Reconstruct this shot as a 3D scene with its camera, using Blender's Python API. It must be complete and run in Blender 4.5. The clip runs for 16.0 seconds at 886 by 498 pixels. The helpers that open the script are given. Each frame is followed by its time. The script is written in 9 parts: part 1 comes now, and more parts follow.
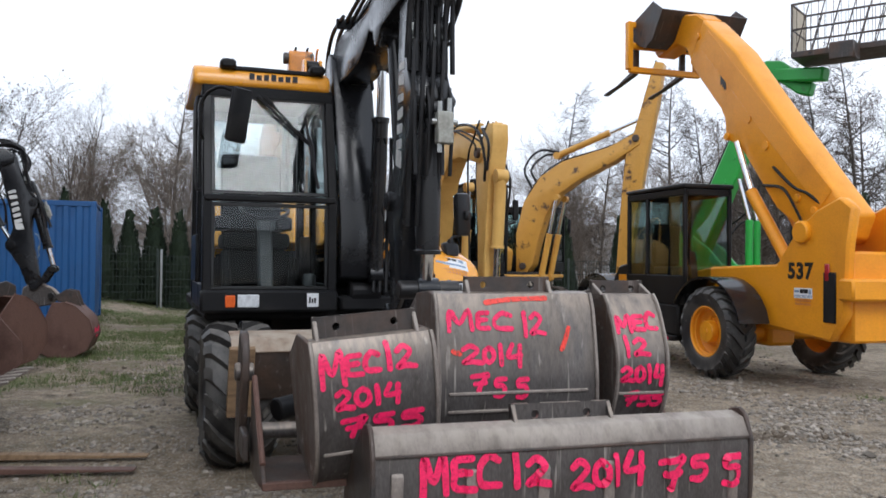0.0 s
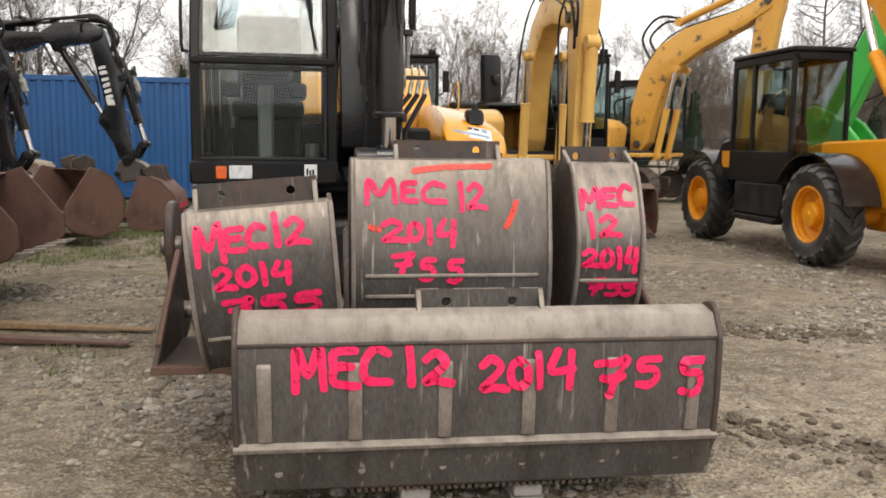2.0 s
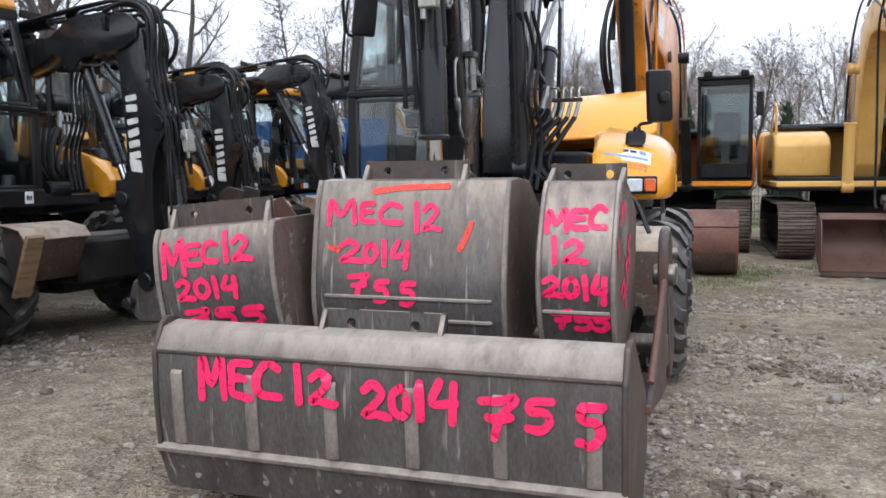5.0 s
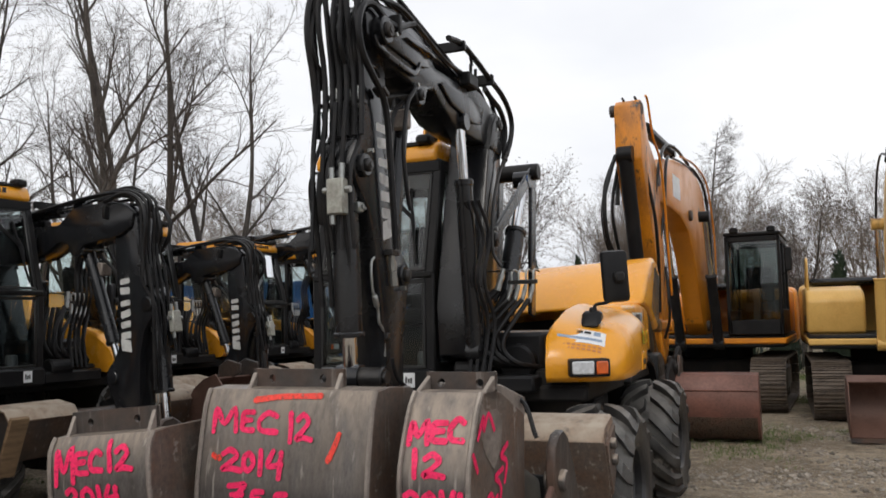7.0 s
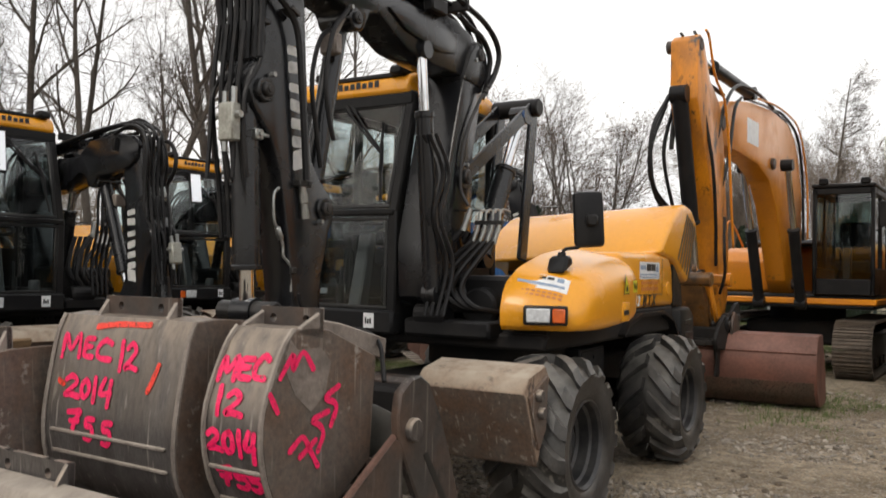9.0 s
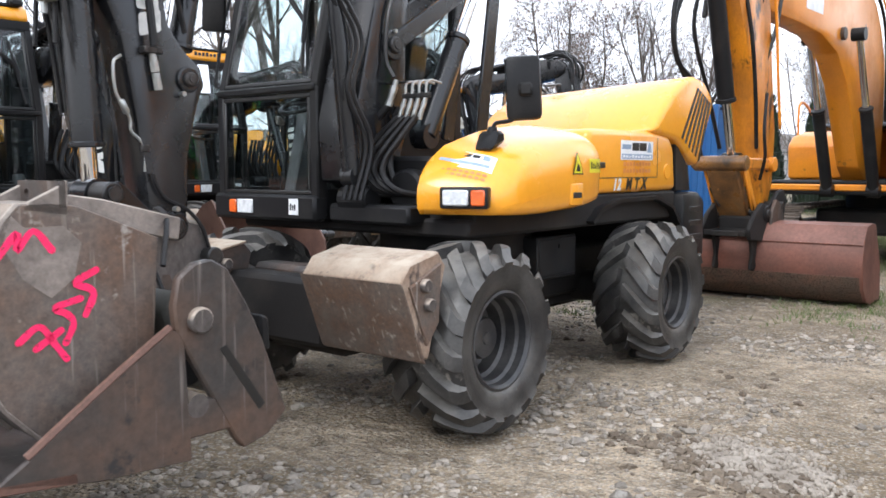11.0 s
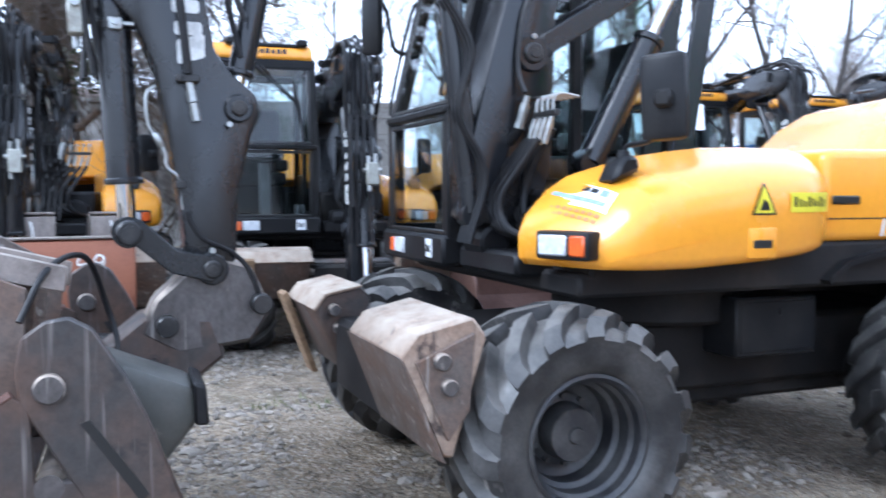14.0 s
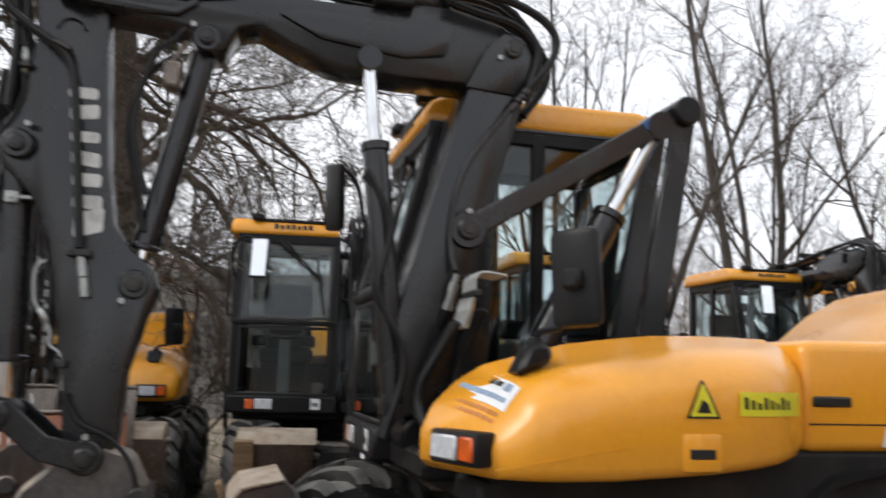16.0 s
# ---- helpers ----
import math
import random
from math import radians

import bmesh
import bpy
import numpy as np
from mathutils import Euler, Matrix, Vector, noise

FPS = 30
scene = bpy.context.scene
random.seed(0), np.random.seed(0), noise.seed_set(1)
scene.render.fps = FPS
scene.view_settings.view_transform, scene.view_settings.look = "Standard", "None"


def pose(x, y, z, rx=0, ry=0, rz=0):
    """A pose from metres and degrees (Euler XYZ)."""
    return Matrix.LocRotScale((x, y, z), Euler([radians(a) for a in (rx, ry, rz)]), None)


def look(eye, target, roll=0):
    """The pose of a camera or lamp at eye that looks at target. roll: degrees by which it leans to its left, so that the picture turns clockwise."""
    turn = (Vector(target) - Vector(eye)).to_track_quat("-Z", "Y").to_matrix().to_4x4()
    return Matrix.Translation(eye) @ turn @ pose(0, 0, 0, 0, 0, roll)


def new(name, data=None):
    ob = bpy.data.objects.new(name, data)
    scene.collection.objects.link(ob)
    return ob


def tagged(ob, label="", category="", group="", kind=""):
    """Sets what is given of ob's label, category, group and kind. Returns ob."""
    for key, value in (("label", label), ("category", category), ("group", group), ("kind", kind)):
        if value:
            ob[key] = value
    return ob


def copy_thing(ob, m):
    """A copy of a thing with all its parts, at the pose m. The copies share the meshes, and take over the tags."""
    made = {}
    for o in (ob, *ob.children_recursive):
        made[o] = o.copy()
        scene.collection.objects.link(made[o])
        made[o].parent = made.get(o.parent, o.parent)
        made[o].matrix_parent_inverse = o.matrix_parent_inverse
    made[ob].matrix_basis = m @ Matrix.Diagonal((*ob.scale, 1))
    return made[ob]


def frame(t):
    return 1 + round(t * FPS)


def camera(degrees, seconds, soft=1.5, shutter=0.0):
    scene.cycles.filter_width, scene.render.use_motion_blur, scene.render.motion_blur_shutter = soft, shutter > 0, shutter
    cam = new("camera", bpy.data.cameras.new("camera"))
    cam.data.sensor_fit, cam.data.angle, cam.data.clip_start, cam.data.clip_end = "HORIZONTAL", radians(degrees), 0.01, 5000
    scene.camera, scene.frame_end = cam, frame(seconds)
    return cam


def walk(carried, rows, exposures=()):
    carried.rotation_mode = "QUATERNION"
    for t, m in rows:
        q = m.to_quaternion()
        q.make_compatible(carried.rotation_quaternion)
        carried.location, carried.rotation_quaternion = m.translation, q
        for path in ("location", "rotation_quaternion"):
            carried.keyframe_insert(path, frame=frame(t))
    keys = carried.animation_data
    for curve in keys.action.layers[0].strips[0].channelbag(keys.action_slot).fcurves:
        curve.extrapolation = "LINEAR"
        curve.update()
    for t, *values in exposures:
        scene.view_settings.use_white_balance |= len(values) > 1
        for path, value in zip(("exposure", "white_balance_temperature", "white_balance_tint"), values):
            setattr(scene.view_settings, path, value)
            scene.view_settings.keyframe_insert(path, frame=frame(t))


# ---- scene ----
cam = camera(54.8, 16.0, soft=1.6, shutter=0.3)
METRES, EYE, TILT, LEAN, TURN = 10.0, 1.52, 0.0, 0.0, 0.0
ROWS = [
    (0.0, 0.0, 0.0, 0.0, -0.01, 0.91, -0.57),
    (0.5, 0.0194, 0.0257, 0.004, 1.52, 2.42, 0.0),
    (1.0, 0.0512, 0.037, 0.0016, 4.12, 1.37, -0.12),
    (1.5, 0.0753, 0.0483, -0.002, 6.31, -2.77, -0.9),
    (2.0, 0.0959, 0.0712, -0.0077, 9.73, -7.13, -0.63),
    (2.5, 0.124, 0.082, -0.0101, 13.35, -8.37, -0.75),
    (3.0, 0.1515, 0.1009, -0.011, 15.83, -8.61, -1.42),
    (3.5, 0.1711, 0.1326, -0.013, 19.02, -9.15, -1.89),
    (4.0, 0.2011, 0.1469, -0.0145, 27.64, -8.27, -1.89),
    (6.5, 0.322, 0.1769, 0.0044, 40.33, 1.09, 0.89),
    (7.0, 0.3338, 0.2016, 0.0127, 41.32, 4.81, 1.27),
    (7.5, 0.3534, 0.2284, 0.0124, 45.4, 6.2, -0.28),
    (8.0, 0.3663, 0.2568, 0.0097, 47.8, 5.68, -1.23),
    (8.5, 0.3728, 0.2876, 0.0106, 47.43, 4.15, -0.52),
    (9.0, 0.3964, 0.3097, 0.0067, 50.17, 1.4, -0.98),
    (9.5, 0.41, 0.3359, 0.0028, 52.15, -1.98, -1.08),
    (12.0, 0.4235, 0.516, -0.0073, 60.57, -6.43, 0.5),
    (12.5, 0.4163, 0.5515, -0.0076, 61.84, -7.04, 0.51),
    (13.0, 0.4027, 0.5837, -0.0045, 64.67, -6.58, 1.19),
    (13.5, 0.3922, 0.6167, -0.0033, 74.31, -5.29, 0.79),
    (14.0, 0.3833, 0.6394, 0.0006, 87.1, -3.67, -0.02),
    (14.5, 0.368, 0.6559, 0.0048, 97.04, -0.55, -1.85),
    (15.0, 0.3643, 0.678, 0.0088, 99.51, 8.16, -2.04),
    (15.5, 0.359, 0.7061, 0.0105, 101.46, 9.57, -1.59),
    (16.0, 0.3404, 0.7313, 0.0071, 94.82, 7.98, -1.56),
]
walk(cam, [(t, pose(0, 0, EYE, TILT, LEAN, TURN) @ pose(METRES * x, METRES * y, METRES * z, 90 + pitch, roll, yaw)) for t, x, y, z, yaw, pitch, roll in ROWS],
     exposures=[(0.0, 0.50, 5950, 10), (0.5, 0.15, 6600, 10), (1.0, 0.02, 7100, 10), (1.5, 0.10, 7300, 10), (2.0, 0.90, 7000, 10), (2.5, 1.18, 5950, 10), (3.5, 1.18, 5900, 10), (4.0, 1.10, 5900, 10), (6.5, 0.58, 6300, 10), (7.0, 0.25, 6600, 10), (8.0, 0.20, 6800, 10), (9.0, 0.48, 7000, 10), (9.5, 1.05, 7000, 10), (12.0, 1.55, 5350, 10), (13.0, 1.58, 5250, 10), (13.8, 1.72, 5100, 10), (14.5, 1.90, 4950, 10), (15.0, 1.50, 5650, 10), (15.5, 0.80, 6500, 10), (16.0, 0.65, 6500, 10)])

# ---- light: overcast sky with a wide, weak sun ----
world = bpy.data.worlds.new("world")
scene.world = world
world.use_nodes = True
wn, wl = world.node_tree.nodes, world.node_tree.links
wn.clear()
w_out = wn.new("ShaderNodeOutputWorld")
w_bg = wn.new("ShaderNodeBackground")
w_sky = wn.new("ShaderNodeTexSky")
w_sky.sky_type = "NISHITA"
w_sky.sun_disc = False
w_sky.sun_elevation, w_sky.sun_rotation = radians(32), radians(200)
w_sky.air_density, w_sky.dust_density, w_sky.ozone_density = 1.0, 4.0, 1.0
# cloud layer: soft grey-white cloud laid over the clear sky
w_tc = wn.new("ShaderNodeTexCoord")
w_map = wn.new("ShaderNodeMapping")
w_map.inputs["Scale"].default_value = (1.0, 1.0, 2.6)
w_noise = wn.new("ShaderNodeTexNoise")
w_noise.inputs["Scale"].default_value = 1.7
w_noise.inputs["Detail"].default_value = 5
w_noise.inputs["Roughness"].default_value = 0.5
w_ramp = wn.new("ShaderNodeValToRGB")
w_ramp.color_ramp.elements[0].position, w_ramp.color_ramp.elements[0].color = 0.3, (6.9, 7.2, 7.9, 1)
w_ramp.color_ramp.elements[1].position, w_ramp.color_ramp.elements[1].color = 0.72, (9.6, 9.7, 9.9, 1)
w_mix = wn.new("ShaderNodeMixRGB")
w_mix.inputs[0].default_value = 0.93
w_bg.inputs["Strength"].default_value = 0.1
wl.new(w_tc.outputs["Generated"], w_map.inputs[0])
wl.new(w_map.outputs[0], w_noise.inputs["Vector"])
wl.new(w_noise.outputs["Fac"], w_ramp.inputs[0])
wl.new(w_sky.outputs[0], w_mix.inputs[1])
wl.new(w_ramp.outputs[0], w_mix.inputs[2])
wl.new(w_mix.outputs[0], w_bg.inputs[0])
wl.new(w_bg.outputs[0], w_out.inputs[0])
sun_data = bpy.data.lights.new("sun", "SUN")
sun_data.energy, sun_data.angle, sun_data.color = 0.8, radians(25), (1.0, 0.96, 0.9)
sun = new("sun", sun_data)
sun.matrix_world = look((6, -14, 14), (0, 0, 0))


# ---- materials ----
def shader(name, base, rough=0.6, metal=0.0, second=None, scale=3.0, amount=0.5, grain=60.0, grain_amount=0.12,
           bump=0.0, bump_scale=80.0, stretch=(1, 1, 1), third=None, third_at=0.62, third_scale=1.3, spec=0.5, coat=0.0, vary=0.0, scratch=None, holes=0.0, dust_sheen=None, dust_sheen_from=0.0, dust_sheen_to=0.5):
    """Painted, rusty or rubber surface: a base colour, a second one in stains, fine grain, a third one in patches, and relief."""
    m = bpy.data.materials.new(name)
    m.use_nodes = True
    n, l = m.node_tree.nodes, m.node_tree.links
    b = n["Principled BSDF"]
    tc = n.new("ShaderNodeTexCoord")
    mp = n.new("ShaderNodeMapping")
    mp.inputs["Scale"].default_value = stretch
    l.new(tc.outputs["Object"], mp.inputs[0])
    second = second or tuple(c * 0.6 for c in base)
    def noise_tex(sc, detail=5, rg=0.6):
        t = n.new("ShaderNodeTexNoise")
        t.inputs["Scale"].default_value, t.inputs["Detail"].default_value, t.inputs["Roughness"].default_value = sc, detail, rg
        l.new(mp.outputs[0], t.inputs["Vector"])
        return t
    def ramp(src, a, c):
        r = n.new("ShaderNodeMapRange")
        r.inputs[1].default_value, r.inputs[2].default_value = a, c
        l.new(src, r.inputs[0])
        return r.outputs[0]
    def mix(f, a, c, mode="MIX"):
        x = n.new("ShaderNodeMixRGB")
        x.blend_type = mode
        for i, v in ((0, f), (1, a), (2, c)):
            if isinstance(v, (tuple, float, int)):
                x.inputs[i].default_value = v if i == 0 else (*v, 1)
            else:
                l.new(v, x.inputs[i])
        return x.outputs[0]
    big = ramp(noise_tex(scale).outputs["Fac"], 0.62 - 0.3 * amount, 0.72)
    col = mix(big, base, second)
    fine = noise_tex(grain, 6, 0.7)
    g = ramp(fine.outputs["Fac"], 0.3, 0.7)
    lo = 1 - grain_amount
    hi = 1 + grain_amount
    gm = n.new("ShaderNodeMapRange")
    gm.inputs[3].default_value, gm.inputs[4].default_value = lo, hi
    l.new(g, gm.inputs[0])
    gv = n.new("ShaderNodeCombineXYZ")
    for i in range(3):
        l.new(gm.outputs[0], gv.inputs[i])
    col = mix(1.0, col, gv.outputs[0], "MULTIPLY")
    if third:
        t = ramp(noise_tex(third_scale, 8, 0.65).outputs["Fac"], third_at, third_at + 0.07)
        col = mix(t, col, third)
    if scratch:
        sm = n.new("ShaderNodeMapping")
        sm.inputs["Scale"].default_value = (34, 34, 1.5)
        sm.inputs["Rotation"].default_value = (0.06, 0.04, 0.0)
        l.new(tc.outputs["Object"], sm.inputs[0])
        st = n.new("ShaderNodeTexNoise")
        st.inputs["Scale"].default_value, st.inputs["Detail"].default_value, st.inputs["Roughness"].default_value = 1.0, 3, 0.5
        l.new(sm.outputs[0], st.inputs["Vector"])
        col = mix(ramp(st.outputs["Fac"], 0.63, 0.74), col, scratch)
    if dust_sheen:
        # dry dust on upward faces, in uneven patches; for rubber also painted-in sky sheen
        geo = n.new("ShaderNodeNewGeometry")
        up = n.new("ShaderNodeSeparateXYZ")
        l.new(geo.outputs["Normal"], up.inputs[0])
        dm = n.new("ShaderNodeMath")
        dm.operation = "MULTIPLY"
        l.new(ramp(up.outputs[2], dust_sheen_from, dust_sheen_to), dm.inputs[0])
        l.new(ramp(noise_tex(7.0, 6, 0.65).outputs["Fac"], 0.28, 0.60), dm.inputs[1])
        col = mix(dm.outputs[0], col, dust_sheen)
    if vary:
        oi = n.new("ShaderNodeObjectInfo")
        vm = n.new("ShaderNodeMapRange")
        vm.inputs[3].default_value, vm.inputs[4].default_value = 1 - vary, 1 + vary
        l.new(oi.outputs["Random"], vm.inputs[0])
        vv = n.new("ShaderNodeCombineXYZ")
        for i in range(3):
            l.new(vm.outputs[0], vv.inputs[i])
        col = mix(1.0, col, vv.outputs[0], "MULTIPLY")
    l.new(col, b.inputs["Base Color"])
    rr = n.new("ShaderNodeMapRange")
    rr.inputs[3].default_value, rr.inputs[4].default_value = max(0.05, rough - 0.12), min(1, rough + 0.12)
    l.new(big, rr.inputs[0])
    l.new(rr.outputs[0], b.inputs["Roughness"])
    if holes:
        hn = noise_tex(55, 4, 0.7)
        hr = n.new("ShaderNodeMapRange")
        hr.inputs[1].default_value, hr.inputs[2].default_value = holes, holes + 0.12
        l.new(hn.outputs["Fac"], hr.inputs[0])
        l.new(hr.outputs[0], b.inputs["Alpha"])
    b.inputs["Metallic"].default_value = metal
    b.inputs["Specular IOR Level"].default_value = spec
    b.inputs["Coat Weight"].default_value = coat
    b.inputs["Coat Roughness"].default_value = 0.25
    if bump:
        bp = n.new("ShaderNodeBump")
        bp.inputs["Strength"].default_value, bp.inputs["Distance"].default_value = bump, 0.01
        l.new(noise_tex(bump_scale, 6, 0.65).outputs["Fac"], bp.inputs["Height"])
        l.new(bp.outputs[0], b.inputs["Normal"])
    return m


def glass_shader(name, tint=(0.86, 0.90, 0.90), alpha=0.035, rough=0.02):
    m = bpy.data.materials.new(name)
    m.use_nodes = True
    n, l = m.node_tree.nodes, m.node_tree.links
    n.remove(n["Principled BSDF"])
    tr = n.new("ShaderNodeBsdfTransparent")
    tr.inputs[0].default_value = (*tint, 1)
    gl = n.new("ShaderNodeBsdfGlossy")
    gl.inputs["Roughness"].default_value = rough
    fr = n.new("ShaderNodeLayerWeight")
    fr.inputs[0].default_value = 0.5
    pw = n.new("ShaderNodeMath")
    pw.operation = "POWER"
    pw.inputs[1].default_value = 4.0
    mr = n.new("ShaderNodeMapRange")
    mr.inputs[3].default_value, mr.inputs[4].default_value = alpha, 0.9
    mx = n.new("ShaderNodeMixShader")
    l.new(fr.outputs["Facing"], pw.inputs[0])
    l.new(pw.outputs[0], mr.inputs[0])
    l.new(mr.outputs[0], mx.inputs[0])
    l.new(tr.outputs[0], mx.inputs[1])
    l.new(gl.outputs[0], mx.inputs[2])
    l.new(mx.outputs[0], n["Material Output"].inputs[0])
    return m


AMBER = shader("amber_paint", (0.78, 0.33, 0.02), 0.36, second=(0.72, 0.30, 0.025), scale=2.0, amount=0.3, grain=25, grain_amount=0.05, coat=0.35, bump=0.02, bump_scale=15)
AMBER_OLD = shader("faded_yellow_paint", (0.70, 0.43, 0.12), 0.55, second=(0.58, 0.33, 0.08), scale=1.6, third=(0.18, 0.10, 0.05), third_at=0.64, grain_amount=0.12, bump=0.05)
AMBER_DEEP = shader("worn_amber_paint", (0.58, 0.305, 0.055), 0.5, second=(0.50, 0.25, 0.04), scale=1.4, third=(0.10, 0.055, 0.03), third_at=0.58, third_scale=3.2, grain_amount=0.2, bump=0.05)
ORANGE = shader("orange_paint", (0.70, 0.25, 0.015), 0.42, second=(0.55, 0.19, 0.02), scale=1.4, third=(0.10, 0.055, 0.03), third_at=0.64, third_scale=2.4, coat=0.15, bump=0.03)
ORANGE_WORN = shader("greasy_orange_paint", (0.70, 0.25, 0.015), 0.40, second=(0.30, 0.11, 0.02), scale=3.0, amount=0.7, stretch=(1, 1, 0.45), third=(0.035, 0.022, 0.014), third_at=0.57, third_scale=4.5, coat=0.1, bump=0.06)
GREASE = shader("greasy_rust", (0.20, 0.095, 0.03), 0.38, second=(0.025, 0.018, 0.013), scale=5.0, amount=0.9, third=(0.55, 0.26, 0.08), third_at=0.66, third_scale=6, grain_amount=0.3, bump=0.15, bump_scale=40)
JYELLOW = shader("loader_yellow_paint", (0.82, 0.325, 0.010), 0.45, spec=0.35, second=(0.68, 0.26, 0.012), scale=1.2, third=(0.25, 0.13, 0.04), third_at=0.72, coat=0.15, bump=0.02)
GREEN = shader("green_paint", (0.03, 0.36, 0.05), 0.45, second=(0.025, 0.27, 0.04), scale=1.2, third=(0.06, 0.10, 0.05), third_at=0.7)
CHARCOAL = shader("charcoal_paint", (0.0105, 0.0110, 0.0128), 0.30, spec=0.46, coat=0.10, second=(0.018, 0.0182, 0.019), scale=2.2, amount=0.5, third=(0.055, 0.048, 0.041), third_at=0.70, third_scale=3.5, grain=50, grain_amount=0.2, bump=0.05, bump_scale=40)
BLACK = shader("black_trim", (0.013, 0.013, 0.014), 0.45, spec=0.16, second=(0.024, 0.023, 0.022), scale=3.0, amount=0.5, bump=0.03)
DECK = shader("dirty_black_frame", (0.013, 0.012, 0.012), 0.75, spec=0.2, second=(0.036, 0.031, 0.027), scale=2.4, amount=0.5, bump=0.12, bump_scale=30)
# Upward lug faces carry dust and a painted sky sheen in their colour
RUBBER = shader("tyre_rubber", (0.017, 0.017, 0.018), 0.48, spec=0.5, second=(0.075, 0.071, 0.066), scale=4.0, amount=0.75, grain=70, grain_amount=0.3, third=(0.20, 0.185, 0.165), third_at=0.62, third_scale=6, bump=0.2, bump_scale=60, dust_sheen=(0.155, 0.145, 0.13), dust_sheen_from=0.05, dust_sheen_to=0.9)
RIM_DIRTY = shader("dusty_black_rim", (0.024, 0.024, 0.026), 0.45, spec=0.45, second=(0.075, 0.072, 0.068), scale=6.0, amount=0.7, grain=50, grain_amount=0.25, third=(0.13, 0.12, 0.105), third_at=0.68, third_scale=9, bump=0.08, bump_scale=60)
HOSE = shader("hose_rubber", (0.010, 0.010, 0.011), 0.5, spec=0.25, second=(0.024, 0.022, 0.021), scale=8)
STEEL = shader("worn_bucket_steel", (0.112, 0.102, 0.098), 0.46, metal=0.3, second=(0.060, 0.050, 0.045), scale=3.4, amount=0.85, grain=42, grain_amount=0.34, stretch=(2.2, 1, 0.7), third=(0.25, 0.225, 0.20), third_at=0.66, third_scale=11, bump=0.22, bump_scale=35, scratch=(0.33, 0.30, 0.27), dust_sheen=(0.31, 0.255, 0.205), dust_sheen_from=0.02, dust_sheen_to=0.42)
# Also stands in for light on the grading bucket's top rail and ribs
STEEL_PALE = shader("pale_dusty_steel", (0.235, 0.20, 0.175), 0.65, metal=0.15, second=(0.12, 0.098, 0.085), scale=5, amount=0.6, grain=50, grain_amount=0.25, stretch=(2, 1, 1), bump=0.12, bump_scale=50, dust_sheen=(0.36, 0.315, 0.265), dust_sheen_from=0.05, dust_sheen_to=0.7)
STEEL_DARK = shader("dark_bucket_steel", (0.046, 0.042, 0.040), 0.55, metal=0.2, second=(0.105, 0.062, 0.042), scale=2.6, amount=0.8, grain=24, grain_amount=0.25, third=(0.025, 0.024, 0.024), third_at=0.6, third_scale=4, bump=0.14, bump_scale=40, scratch=(0.17, 0.15, 0.135))
STEEL_RUSTY = shader("rust_stained_steel", (0.125, 0.105, 0.092), 0.6, metal=0.2, second=(0.125, 0.072, 0.046), scale=5.0, amount=0.9, grain=40, grain_amount=0.35, third=(0.32, 0.29, 0.26), third_at=0.60, third_scale=8, bump=0.15, bump_scale=40, scratch=(0.30, 0.27, 0.24))
RUST = shader("rusty_brown_steel", (0.12, 0.062, 0.045), 0.75, second=(0.075, 0.036, 0.027), scale=2.5, third=(0.20, 0.15, 0.12), third_at=0.66, third_scale=4, grain_amount=0.25, bump=0.15, bump_scale=40)
RED_RUST = shader("red_oxide_steel", (0.185, 0.072, 0.050), 0.6, second=(0.10, 0.048, 0.036), amount=0.8, grain=30, grain_amount=0.25, scale=1.6, third=(0.28, 0.19, 0.15), third_at=0.68, third_scale=3, bump=0.08)
BROWN_OXIDE = shader("orange_brown_oxide_steel", (0.30, 0.115, 0.062), 0.65, second=(0.22, 0.085, 0.05), scale=2.0, third=(0.36, 0.25, 0.18), third_at=0.66, third_scale=3, bump=0.08)
CLAY = shader("clay_covered_steel", (0.34, 0.265, 0.20), 0.85, second=(0.16, 0.085, 0.05), scale=4, amount=1.0, third=(0.05, 0.036, 0.03), third_at=0.56, third_scale=5, grain=30, grain_amount=0.3, bump=0.35, bump_scale=25, scratch=(0.10, 0.07, 0.055), dust_sheen=(0.40, 0.34, 0.27), dust_sheen_from=0.2, dust_sheen_to=0.8)
PIN = shader("dull_pin_steel", (0.030, 0.029, 0.029), 0.42, metal=0.45, second=(0.055, 0.050, 0.046), scale=7, grain=60, grain_amount=0.2, bump=0.05)
CHROME = shader("chromed_rod", (0.75, 0.76, 0.78), 0.16, metal=1.0, second=(0.65, 0.66, 0.68), grain_amount=0.03)
ZINC = shader("zinc_fitting", (0.36, 0.37, 0.36), 0.42, metal=0.75, second=(0.30, 0.30, 0.29), scale=9, grain_amount=0.15)
ZINC_DULL = shader("dull_zinc_block", (0.36, 0.36, 0.32), 0.6, metal=0.3, second=(0.24, 0.23, 0.20), scale=12, grain_amount=0.2)
GLASS = glass_shader("cab_glass")
GLASS_DARK = glass_shader("tinted_cab_glass", (0.70, 0.77, 0.76), 0.06)
WHITE = shader("white_sticker", (0.78, 0.79, 0.80), 0.5, second=(0.66, 0.67, 0.68), scale=8, grain_amount=0.04)
BLUE_INK = shader("blue_print", (0.03, 0.12, 0.35), 0.5, grain_amount=0.04)
GREY_BLUE = shader("faded_blue_print", (0.22, 0.30, 0.42), 0.5, second=(0.34, 0.40, 0.48), scale=30, grain_amount=0.1)
ORANGE_INK = shader("orange_print", (0.62, 0.22, 0.06), 0.5, grain_amount=0.04)
INK = shader("black_print", (0.012, 0.012, 0.012), 0.5, grain_amount=0.04)
LETTER = shader("pale_lettering", (0.62, 0.62, 0.60), 0.6, second=(0.35, 0.35, 0.34), scale=12, grain_amount=0.1)
